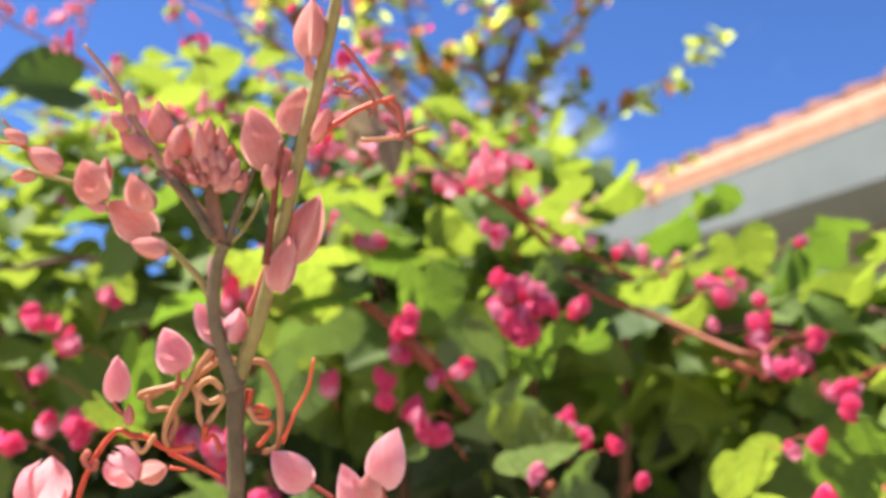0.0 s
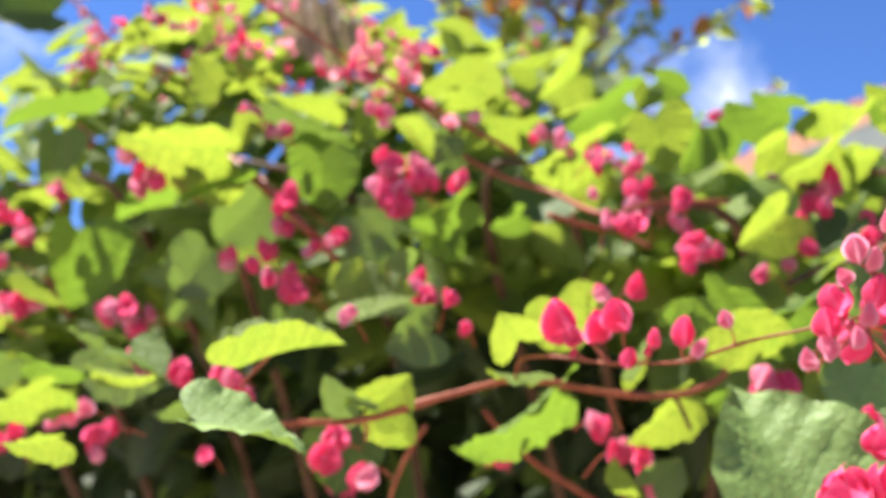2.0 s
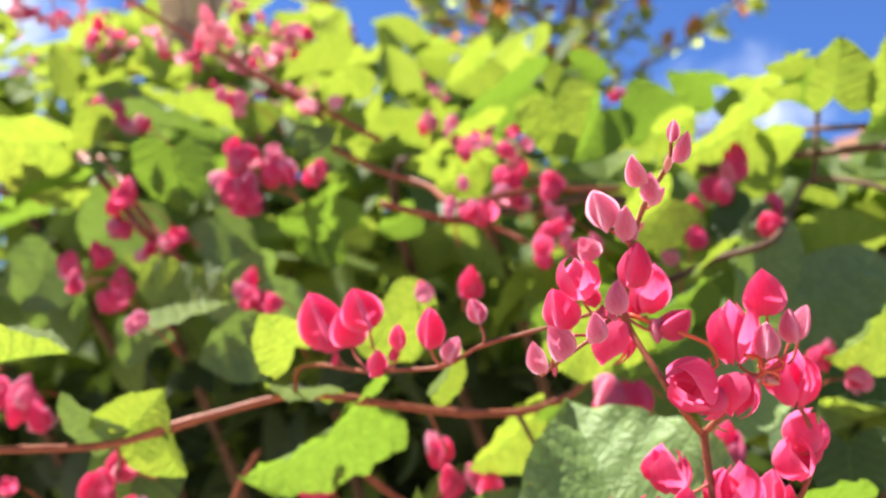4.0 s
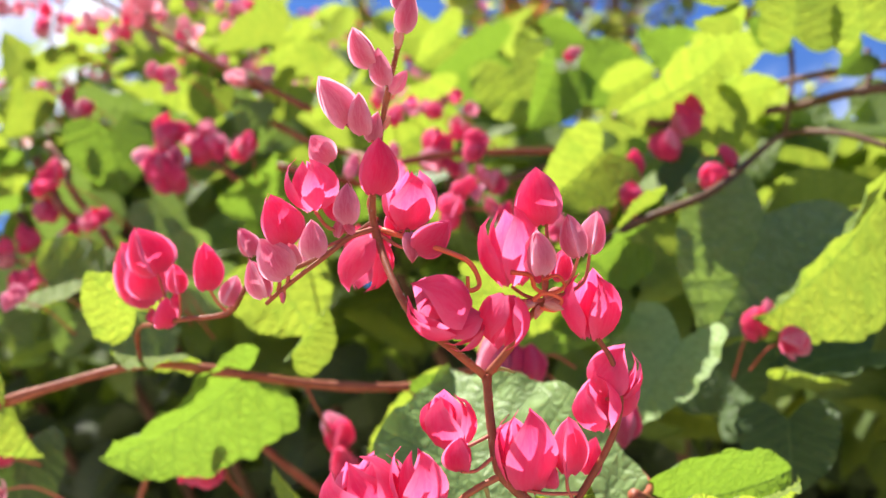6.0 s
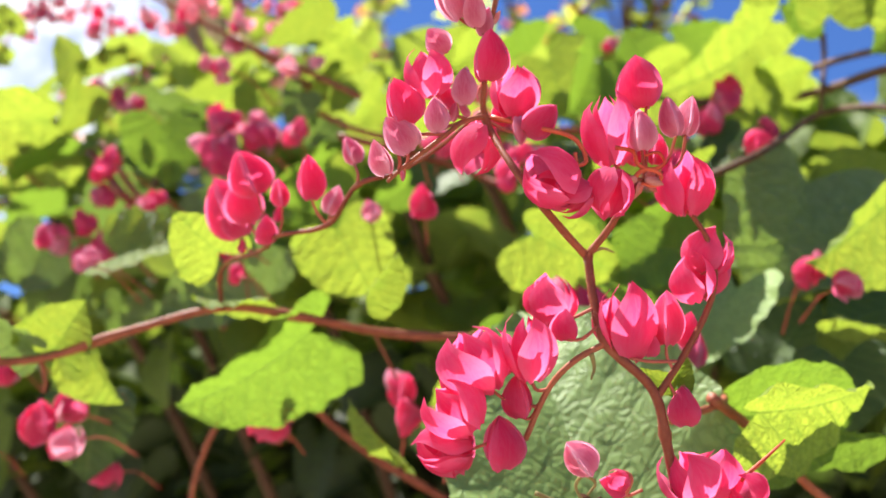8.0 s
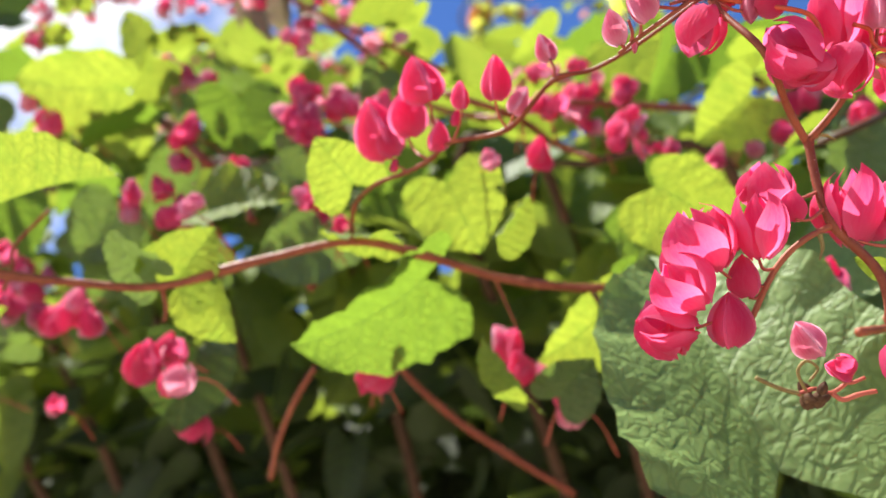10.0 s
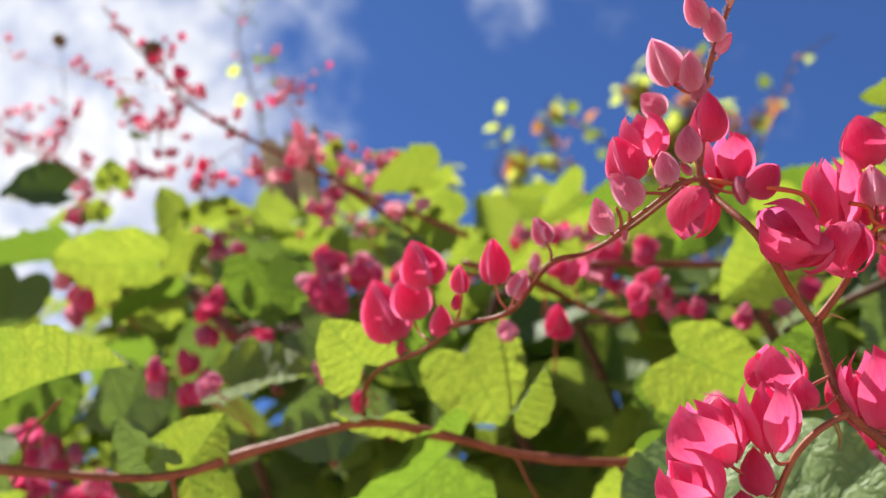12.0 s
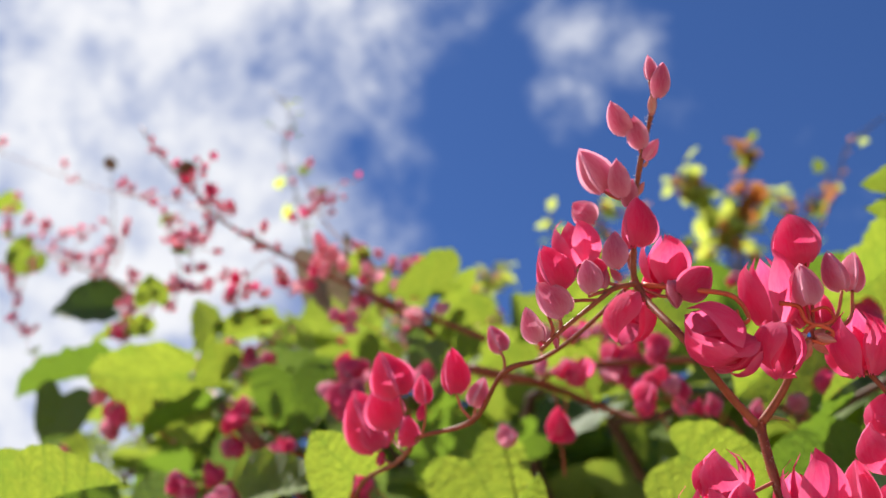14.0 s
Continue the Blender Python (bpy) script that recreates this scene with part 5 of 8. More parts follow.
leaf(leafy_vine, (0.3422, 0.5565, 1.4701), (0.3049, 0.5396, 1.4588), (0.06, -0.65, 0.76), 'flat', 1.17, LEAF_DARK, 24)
# narrow brighter blade added as the bright strip of the dark leaf
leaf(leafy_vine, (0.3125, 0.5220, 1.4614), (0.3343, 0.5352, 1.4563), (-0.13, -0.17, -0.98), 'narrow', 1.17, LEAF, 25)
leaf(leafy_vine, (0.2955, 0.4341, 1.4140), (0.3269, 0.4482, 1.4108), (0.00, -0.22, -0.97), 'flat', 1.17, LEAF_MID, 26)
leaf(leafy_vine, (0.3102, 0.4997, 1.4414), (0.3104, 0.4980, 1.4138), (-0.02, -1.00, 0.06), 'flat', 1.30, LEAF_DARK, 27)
leaf(leafy_vine, (0.2885, 0.5847, 1.6121), (0.2478, 0.5493, 1.5818), (0.74, -0.37, -0.56), 'flat', 1.17, LEAF, 28)
leaf(leafy_vine, (0.2931, 0.6017, 1.6048), (0.3196, 0.6132, 1.6132), (0.42, -0.36, -0.83), 'flat', 1.17, LEAF, 29)
leaf(leafy_vine, (0.3267, 0.5558, 1.6084), (0.3311, 0.5432, 1.6352), (0.33, -0.83, -0.45), 'flat', 1.30, LEAF, 30)
leaf(leafy_vine, (0.3548, 0.5676, 1.6109), (0.3516, 0.5518, 1.6378), (0.40, -0.81, -0.43), 'flat', 1.18, LEAF, 31)
leaf(leafy_vine, (0.3546, 0.5797, 1.6061), (0.3434, 0.5779, 1.5967), (0.37, -0.89, -0.27), 'flat', 1.30, LEAF_MID, 32)
leaf(leafy_vine, (0.2463, 0.5231, 1.5548), (0.2211, 0.5262, 1.5364), (0.27, -0.81, -0.52), 'folded', 1.30, LEAF, 33)
leaf(leafy_vine, (0.2706, 0.4989, 1.5236), (0.2550, 0.4915, 1.5108), (-0.58, -0.15, 0.80), 'narrow', 1.17, LEAF, 34)
leaf(leafy_vine, (0.2844, 0.5498, 1.5536), (0.2675, 0.5485, 1.5350), (-0.38, -0.83, 0.40), 'flat', 1.18, LEAF_DARK, 35)
leaf(leafy_vine, (0.2953, 0.6188, 1.5987), (0.2748, 0.6110, 1.5792), (0.64, -0.66, -0.40), 'flat', 1.18, LEAF, 36)
leaf(leafy_vine, (0.3053, 0.4904, 1.6043), (0.2899, 0.4885, 1.6014), (0.21, -0.26, -0.94), 'flat', 1.08, LEAF, 42)
leaf(leafy_vine, (0.3034, 0.4971, 1.5952), (0.2891, 0.4948, 1.5924), (0.23, -0.28, -0.93), 'flat', 1.08, LEAF, 43)

# ---- the hedge's nearer leaves ----
hedge = thing('coral_vine_hedge', (0.05, 0.75, 0.0), 'dense sunlit coral vine hedge with yellow-green leaves and pink flower sprays', 'hedge')
leaf(hedge, (-0.2024, 0.5430, 1.5695), (-0.2120, 0.5563, 1.5186), (0.86, -0.42, -0.27), 'folded', 1.17, LEAF_MID, 37)
leaf(hedge, (-0.2029, 0.4917, 1.5323), (-0.1779, 0.5028, 1.5146), (-0.25, -0.61, -0.75), 'narrow', 1.17, LEAF, 38)
leaf(hedge, (-0.2178, 0.5328, 1.6368), (-0.2314, 0.5402, 1.6043), (0.89, -0.20, -0.42), 'flat', 1.17, LEAF_SHADE, 39)
leaf(hedge, (-0.2326, 0.5622, 1.6236), (-0.2216, 0.5768, 1.6022), (-0.11, -0.79, -0.60), 'flat', 1.17, LEAF, 40)
leaf(hedge, (-0.1295, 0.4238, 1.4597), (-0.1640, 0.4158, 1.4478), (0.37, -0.27, -0.89), 'flat', 1.18, LEAF, 41)
leaf(hedge, (-0.1557, 0.4465, 1.4746), (-0.1257, 0.4564, 1.4684), (-0.00, -0.53, -0.85), 'narrow', 1.17, LEAF_MID, 42)
leaf(hedge, (-0.1438, 0.4807, 1.4855), (-0.0991, 0.4911, 1.4656), (-0.17, -0.66, -0.73), 'flat', 1.17, LEAF_SHADE, 43)
# narrow brighter blade added as the bright lower edge of the grey leaf
leaf(hedge, (-0.1140, 0.4462, 1.4700), (-0.0831, 0.4545, 1.4666), (-0.04, -0.26, -0.96), 'narrow', 1.18, LEAF, 44)
leaf(hedge, (-0.1766, 0.4500, 1.4759), (-0.1934, 0.4501, 1.4599), (0.64, -0.36, -0.68), 'flat', 1.17, LEAF_SHADE, 45)
leaf(hedge, (-0.0757, 0.3591, 1.4343), (-0.0993, 0.3527, 1.4326), (0.17, -0.40, -0.90), 'flat', 1.17, LEAF, 46)
leaf(hedge, (-0.1042, 0.5420, 1.5512), (-0.1266, 0.5473, 1.5220), (0.29, -0.88, -0.38), 'flat', 1.30, LEAF_SHADE, 47)
leaf(hedge, (-0.1176, 0.5820, 1.5504), (-0.1249, 0.5955, 1.5010), (-0.99, -0.04, 0.14), 'narrow', 1.18, LEAF_SHADE, 48)
leaf(hedge, (-0.0550, 0.5509, 1.5124), (-0.0604, 0.5571, 1.4887), (0.83, -0.46, -0.31), 'flat', 1.17, LEAF_SHADE, 49)
leaf(hedge, (-0.0333, 0.5458, 1.5093), (-0.0496, 0.5440, 1.5031), (0.36, -0.40, -0.84), 'flat', 1.18, LEAF_SHADE, 50)
leaf(hedge, (-0.0731, 0.4594, 1.4511), (-0.0885, 0.4553, 1.4467), (0.35, -0.37, -0.86), 'flat', 1.18, LEAF_SHADE, 51)
leaf(hedge, (0.2723, 0.6550, 1.6602), (0.2464, 0.6434, 1.6694), (-0.10, -0.47, -0.88), 'flat', 1.18, LEAF_MID, 52)
leaf(hedge, (0.2830, 0.6411, 1.6521), (0.3190, 0.6487, 1.6541), (0.11, -0.29, -0.95), 'flat', 1.17, LEAF, 53)
leaf(hedge, (0.2376, 0.6236, 1.6280), (0.2273, 0.6080, 1.6526), (0.17, -0.86, -0.47), 'flat', 1.30, LEAF_MID, 54)
leaf(hedge, (0.2412, 0.5816, 1.6069), (0.2621, 0.5920, 1.6222), (0.66, -0.49, -0.57), 'flat', 1.18, LEAF, 55)
leaf(hedge, (0.1798, 0.6160, 1.6459), (0.1893, 0.6328, 1.6117), (0.23, -0.90, -0.38), 'flat', 1.30, LEAF, 56)
leaf(hedge, (0.2082, 0.6048, 1.6328), (0.1927, 0.6038, 1.6020), (0.73, -0.58, -0.35), 'folded', 1.17, LEAF_MID, 57)
leaf(hedge, (0.1586, 0.6571, 1.6760), (0.1161, 0.6380, 1.6538), (0.56, -0.38, -0.74), 'flat', 1.18, LEAF_MID, 58)
leaf(hedge, (0.1776, 0.6799, 1.6918), (0.1687, 0.6790, 1.6739), (0.27, -0.96, -0.09), 'flat', 1.30, LEAF, 59)
leaf(hedge, (0.1847, 0.6816, 1.6976), (0.2093, 0.6922, 1.6924), (0.12, -0.64, -0.76), 'flat', 1.17, LEAF_MID, 60)
leaf(hedge, (0.0848, 0.7070, 1.6780), (0.0442, 0.6872, 1.6818), (0.07, -0.33, -0.94), 'flat', 1.17, LEAF, 61)
leaf(hedge, (0.0870, 0.7163, 1.7298), (0.0649, 0.7008, 1.7292), (0.41, -0.56, -0.72), 'flat', 1.18, LEAF, 62)
leaf(hedge, (0.1226, 0.6910, 1.7126), (0.0928, 0.6842, 1.6898), (0.56, -0.61, -0.56), 'flat', 1.17, LEAF, 63)
leaf(hedge, (0.1381, 0.6156, 1.6311), (0.0898, 0.6020, 1.6112), (0.43, -0.29, -0.85), 'flat', 1.17, LEAF, 64)
leaf(hedge, (0.1445, 0.5747, 1.5992), (0.1209, 0.5619, 1.5794), (0.70, -0.53, -0.48), 'flat', 1.17, LEAF, 65)
leaf(hedge, (0.3298, 0.6142, 1.6508), (0.3116, 0.6048, 1.6569), (-0.21, -0.22, -0.95), 'flat', 1.17, LEAF, 66)
leaf(hedge, (0.3246, 0.5985, 1.6334), (0.3057, 0.5882, 1.6353), (0.25, -0.60, -0.76), 'flat', 1.18, LEAF_MID, 67)
leaf(hedge, (-0.0845, 0.5106, 1.6100), (-0.1465, 0.4917, 1.6191), (-0.01, -0.40, -0.92), 'flat', 1.18, LEAF, 68)
leaf(hedge, (-0.0838, 0.5280, 1.6387), (-0.0959, 0.5283, 1.6120), (0.91, -0.01, -0.42), 'folded', 1.18, LEAF, 69)
leaf(hedge, (-0.1118, 0.5588, 1.6723), (-0.1299, 0.5510, 1.6961), (-0.26, -0.84, -0.47), 'flat', 1.18, LEAF, 70)
leaf(hedge, (-0.1063, 0.5654, 1.6689), (-0.0718, 0.5860, 1.6803), (-0.10, -0.35, 0.93), 'flat', 1.17, LEAF, 71)
leaf(hedge, (-0.0787, 0.6872, 1.7085), (-0.1381, 0.6593, 1.7142), (-0.07, -0.06, -1.00), 'flat', 1.18, LEAF, 72)
leaf(hedge, (-0.0193, 0.6206, 1.6680), (-0.0316, 0.6246, 1.6466), (0.48, -0.77, -0.42), 'flat', 1.30, LEAF, 73)
leaf(hedge, (-0.0814, 0.5861, 1.6686), (-0.0377, 0.6266, 1.6534), (-0.18, -0.16, -0.97), 'flat', 1.17, LEAF_SHADE, 74)
leaf(hedge, (-0.0719, 0.6120, 1.6510), (-0.0272, 0.6255, 1.6402), (-0.16, -0.25, -0.96), 'flat', 1.18, LEAF_MID, 75)
leaf(hedge, (-0.0302, 0.5418, 1.6122), (-0.0295, 0.5540, 1.5769), (0.46, -0.84, -0.28), 'folded', 1.30, LEAF_MID, 76)
leaf(hedge, (-0.0698, 0.5192, 1.5900), (-0.1125, 0.5142, 1.5760), (-0.22, -0.49, 0.84), 'flat', 1.18, LEAF_MID, 77)
leaf(hedge, (-0.0955, 0.6016, 1.6028), (-0.1358, 0.6125, 1.5747), (0.30, -0.66, -0.69), 'flat', 1.17, LEAF_SHADE, 78)
leaf(hedge, (-0.1800, 0.6249, 1.6068), (-0.2261, 0.6178, 1.5933), (-0.28, -0.04, 0.96), 'flat', 1.17, LEAF_MID, 79)
leaf(hedge, (-0.1690, 0.5485, 1.7065), (-0.1658, 0.5382, 1.7227), (0.60, -0.62, -0.51), 'flat', 1.30, LEAF, 80)
leaf(hedge, (-0.2969, 0.6210, 1.7732), (-0.3411, 0.5940, 1.7626), (0.43, -0.84, 0.33), 'flat', 1.17, LEAF_DARK, 81)
leaf(hedge, (-0.4306, 0.6191, 1.8746), (-0.4551, 0.6130, 1.8565), (0.59, -0.49, -0.64), 'flat', 1.30, LEAF, 82)
leaf(hedge, (-0.5392, 0.6485, 1.9982), (-0.5638, 0.6387, 1.9891), (0.36, -0.03, -0.93), 'flat', 1.18, LEAF, 83)
leaf(hedge, (-0.2226, 0.5966, 1.7148), (-0.2543, 0.5742, 1.7070), (-0.05, -0.26, 0.96), 'flat', 1.18, LEAF, 84)
leaf(hedge, (-0.2005, 0.5461, 1.6535), (-0.2509, 0.5201, 1.6377), (-0.15, -0.29, 0.95), 'flat', 1.18, LEAF_MID, 85)
leaf(hedge, (0.0665, 0.5579, 1.6589), (0.0349, 0.5439, 1.6469), (-0.35, -0.02, 0.94), 'flat', 1.18, LEAF, 86)
leaf(hedge, (-0.0005, 0.5690, 1.6997), (-0.0145, 0.5626, 1.6914), (0.58, -0.67, -0.46), 'flat', 1.30, LEAF, 87)
leaf(hedge, (0.0137, 0.6214, 1.7279), (-0.0022, 0.6101, 1.7294), (0.03, -0.18, -0.98), 'flat', 1.17, LEAF, 88)
leaf(hedge, (-0.0103, 0.6134, 1.7167), (-0.0197, 0.6106, 1.6997), (0.76, -0.56, -0.33), 'flat', 1.18, LEAF, 89)
leaf(hedge, (0.0589, 0.5985, 1.6778), (0.0333, 0.5884, 1.6569), (0.67, -0.27, -0.69), 'flat', 1.18, LEAF, 90)
leaf(hedge, (0.0626, 0.5791, 1.6400), (0.0428, 0.5731, 1.6217), (0.70, -0.29, -0.66), 'flat', 1.18, LEAF, 91)
leaf(hedge, (0.0496, 0.5599, 1.6243), (0.0393, 0.5594, 1.6063), (0.69, -0.62, -0.38), 'flat', 1.18, LEAF_SHADE, 92)
leaf(hedge, (0.0550, 0.5849, 1.5890), (0.0195, 0.5753, 1.5704), (0.51, -0.33, -0.79), 'flat', 1.17, LEAF_MID, 93)
leaf(hedge, (0.0336, 0.6013, 1.5705), (0.0487, 0.6102, 1.5527), (0.22, -0.93, -0.28), 'flat', 1.20, LEAF_MID, 94)
leaf(hedge, (-0.0058, 0.5517, 1.5725), (0.0206, 0.5629, 1.5474), (-0.11, -0.86, -0.50), 'flat', 1.17, LEAF_SHADE, 95)
leaf(hedge, (0.0442, 0.5989, 1.6272), (0.0328, 0.5916, 1.6071), (0.80, -0.54, -0.26), 'flat', 1.17, LEAF_SHADE, 96)
leaf(hedge, (0.0535, 0.6598, 1.6708), (0.0335, 0.6585, 1.6485), (0.69, -0.41, -0.60), 'flat', 1.17, LEAF, 97)
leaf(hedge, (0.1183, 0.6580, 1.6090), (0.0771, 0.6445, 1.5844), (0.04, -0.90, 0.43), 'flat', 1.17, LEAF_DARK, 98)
leaf(hedge, (0.0864, 0.6255, 1.5860), (0.0652, 0.6227, 1.5760), (0.41, -0.59, -0.69), 'flat', 1.17, LEAF_MID, 99)
leaf(hedge, (0.0588, 0.4784, 1.4891), (0.0362, 0.4678, 1.4796), (0.49, -0.85, -0.21), 'flat', 1.30, LEAF_SHADE, 100)
leaf(hedge, (-0.1286, 0.5687, 1.5554), (-0.1628, 0.5598, 1.5396), (0.47, -0.35, -0.81), 'flat', 1.17, LEAF_SHADE, 101)
leaf(hedge, (-0.1430, 0.5873, 1.5402), (-0.1575, 0.5907, 1.5127), (0.73, -0.51, -0.45), 'flat', 1.17, LEAF_SHADE, 102)
leaf(hedge, (-0.0817, 0.4194, 1.4759), (-0.0578, 0.4157, 1.4622), (0.39, -0.45, 0.80), 'flat', 1.17, LEAF_MID, 103)
leaf(hedge, (0.0257, 0.5598, 1.5383), (-0.0146, 0.5585, 1.5175), (0.39, -0.57, -0.72), 'flat', 1.18, LEAF_SHADE, 104)
tube('stem', [(-0.0966, 0.5464, 1.6167), (-0.0514, 0.5201, 1.5804), (-0.0262, 0.5053, 1.5581), (-0.0182, 0.5133, 1.5491)], 0.0028, 0.00252, STEM_RED, hedge, 'pinkish woody stem')
tube('stem', [(-0.0956, 0.5620, 1.6199), (-0.0770, 0.5599, 1.6027), (-0.0532, 0.5391, 1.5813), (-0.0160, 0.5329, 1.5431), (-0.0029, 0.5247, 1.5262)], 0.0022, 0.00198, STEM_RED, hedge, 'pinkish woody stem')
tube('stem', [(0.0584, 0.5658, 1.6127), (0.0850, 0.5650, 1.5968), (0.1181, 0.5568, 1.5819), (0.1514, 0.4976, 1.5532), (0.1788, 0.5298, 1.5662), (0.2208, 0.5631, 1.5729)], 0.0018, 0.00162, STEM_RED, hedge, 'pinkish woody stem')
tube('stem', [(0.1241, 0.4661, 1.5471), (0.1485, 0.4875, 1.5431), (0.1548, 0.5418, 1.5537), (0.1751, 0.5438, 1.5432)], 0.0016, 0.00144, STEM_RED, hedge, 'pinkish woody stem')
tube('stem', [(-0.0378, 0.6136, 1.7011), (-0.0126, 0.5783, 1.6851), (0.0234, 0.5473, 1.6522), (0.0546, 0.5787, 1.6298)], 0.002, 0.0018000000000000002, STEM_RED, hedge, 'pinkish woody stem')
leaf(hedge, (-0.0718, 0.6055, 1.7475), (-0.0633, 0.6158, 1.7042), (-0.05, -0.97, -0.24), 'curled', 0.61, LEAF_DRY, 154, 'dried brown leaf')
leaf(hedge, (-0.0623, 0.6249, 1.7597), (-0.0518, 0.6373, 1.7070), (-0.07, -0.97, -0.24), 'curled', 0.61, LEAF_DRY, 155, 'dried brown leaf')
leaf(hedge, (-0.0806, 0.6151, 1.7457), (-0.0876, 0.6200, 1.7178), (0.04, -0.98, -0.18), 'curled', 0.61, LEAF_DRY, 156, 'dried brown leaf')
leaf(hedge, (-0.0504, 0.6484, 1.7534), (-0.0451, 0.6552, 1.7241), (-0.09, -0.97, -0.24), 'curled', 0.61, LEAF_DRY, 157, 'dried brown leaf')
leaf(hedge, (-0.0603, 0.6021, 1.7221), (-0.0534, 0.6092, 1.6930), (-0.07, -0.97, -0.25), 'curled', 0.61, LEAF_DRY, 158, 'dried brown leaf')

# ---- flower sprays on the hedge ----
spray(hedge, (-0.1751, 0.5385, 1.5151), 5, 0.0126, 0.0145, 1)
spray(hedge, (-0.1436, 0.5317, 1.5015), 6, 0.0158, 0.0145, 2)
spray(hedge, (-0.0957, 0.4931, 1.4694), 4, 0.0080, 0.0145, 3)
spray(hedge, (-0.1112, 0.5062, 1.4795), 3, 0.0066, 0.0145, 4)
spray(hedge, (-0.1741, 0.5068, 1.4473), 4, 0.0133, 0.0145, 5)
spray(hedge, (-0.1490, 0.4994, 1.4347), 5, 0.0130, 0.0145, 6)
spray(hedge, (-0.2144, 0.5032, 1.4311), 4, 0.0117, 0.0145, 7)
spray(hedge, (-0.2285, 0.5227, 1.5201), 4, 0.0107, 0.0145, 8)
spray(hedge, (-0.0428, 0.4540, 1.4597), 5, 0.0116, 0.0145, 9)
spray(hedge, (-0.0518, 0.4639, 1.4685), 3, 0.0059, 0.0145, 10)
spray(hedge, (0.0352, 0.5398, 1.6008), 5, 0.0155, 0.0142, 11)
spray(hedge, (0.0229, 0.5178, 1.5788), 6, 0.0133, 0.0129, 12)
spray(hedge, (-0.1391, 0.5104, 1.5966), 4, 0.0111, 0.0145, 13)
spray(hedge, (-0.1253, 0.5234, 1.6156), 3, 0.0081, 0.0145, 14)
spray(hedge, (-0.0865, 0.5667, 1.6513), 3, 0.0087, 0.0145, 15)
spray(hedge, (-0.0665, 0.5524, 1.6330), 3, 0.0067, 0.0115, 16)
spray(hedge, (0.1523, 0.5562, 1.6028), 6, 0.0121, 0.0104, 17)
spray(hedge, (0.1924, 0.5178, 1.5594), 4, 0.0094, 0.0112, 18)
spray(hedge, (0.1936, 0.4905, 1.5338), 5, 0.0088, 0.0098, 19)
spray(hedge, (0.2300, 0.5048, 1.5187), 2, 0.0038, 0.0098, 20)
spray(hedge, (0.2480, 0.5317, 1.5476), 2, 0.0067, 0.0105, 21)
spray(hedge, (-0.0490, 0.4831, 1.5309), 2, 0.0050, 0.0116, 22)
spray(hedge, (-0.0271, 0.4607, 1.5180), 2, 0.0047, 0.0102, 23)
spray(hedge, (-0.1458, 0.5193, 1.5095), 2, 0.0093, 0.0145, 24)
spray(hedge, (-0.0050, 0.5051, 1.5485), 2, 0.0040, 0.0106, 25)
spray(hedge, (-0.0193, 0.5059, 1.5436), 2, 0.0052, 0.0100, 26)
spray(hedge, (0.0562, 0.4789, 1.5115), 3, 0.0078, 0.0108, 27)
spray(hedge, (0.0724, 0.4709, 1.5054), 2, 0.0038, 0.0104, 28)
spray(hedge, (0.0269, 0.4298, 1.4920), 2, 0.0058, 0.0096, 29)
spray(hedge, (0.0973, 0.4554, 1.4269), 2, 0.0046, 0.0145, 30)
spray(hedge, (0.1553, 0.4712, 1.4282), 2, 0.0042, 0.0145, 31)
spray(hedge, (0.1718, 0.4717, 1.4155), 3, 0.0080, 0.0131, 32)
spray(hedge, (0.0452, 0.4126, 1.4182), 2, 0.0053, 0.0145, 33)
spray(hedge, (0.2237, 0.4424, 1.4586), 2, 0.0063, 0.0145, 34)
spray(hedge, (0.2440, 0.4566, 1.4434), 3, 0.0074, 0.0145, 35)
spray(hedge, (0.2653, 0.4366, 1.4395), 3, 0.0059, 0.0136, 36)
spray(hedge, (0.0098, 0.5931, 1.6920), 4, 0.0124, 0.0145, 38)
spray(hedge, (0.0346, 0.5739, 1.6894), 4, 0.0102, 0.0141, 39)
spray(hedge, (-0.0111, 0.5800, 1.6807), 3, 0.0070, 0.0145, 40)
spray(hedge, (0.1524, 0.4764, 1.5471), 2, 0.0050, 0.0086, 41)
spray(hedge, (0.1746, 0.5419, 1.5806), 1, 0.0023, 0.0100, 42)
spray(hedge, (-0.0840, 0.5410, 1.6401), 3, 0.0062, 0.0142, 43)
spray(hedge, (-0.0719, 0.5549, 1.6373), 2, 0.0035, 0.0128, 44)
spray(hedge, (-0.1140, 0.5174, 1.6106), 4, 0.0099, 0.0145, 45)
spray(hedge, (-0.1234, 0.5001, 1.5897), 3, 0.0076, 0.0145, 46)
spray(hedge, (-0.1460, 0.5032, 1.6068), 3, 0.0079, 0.0145, 47)
spray(hedge, (0.0402, 0.5298, 1.5878), 5, 0.0106, 0.0139, 50)
spray(hedge, (0.0234, 0.5158, 1.5736), 6, 0.0118, 0.0135, 51)
spray(hedge, (0.1934, 0.5401, 1.5557), 3, 0.0067, 0.0112, 52)
spray(hedge, (0.2011, 0.5216, 1.5330), 3, 0.0063, 0.0105, 53)
spray(hedge, (0.1681, 0.5302, 1.5887), 2, 0.0033, 0.0102, 54)
spray(hedge, (0.1462, 0.5329, 1.5916), 2, 0.0034, 0.0104, 55)
spray(hedge, (0.2698, 0.5673, 1.5720), 3, 0.0068, 0.0144, 56)
spray(hedge, (0.2540, 0.5399, 1.5505), 2, 0.0051, 0.0130, 57)
spray(hedge, (0.2463, 0.5140, 1.5258), 1, 0.0019, 0.0099, 58)
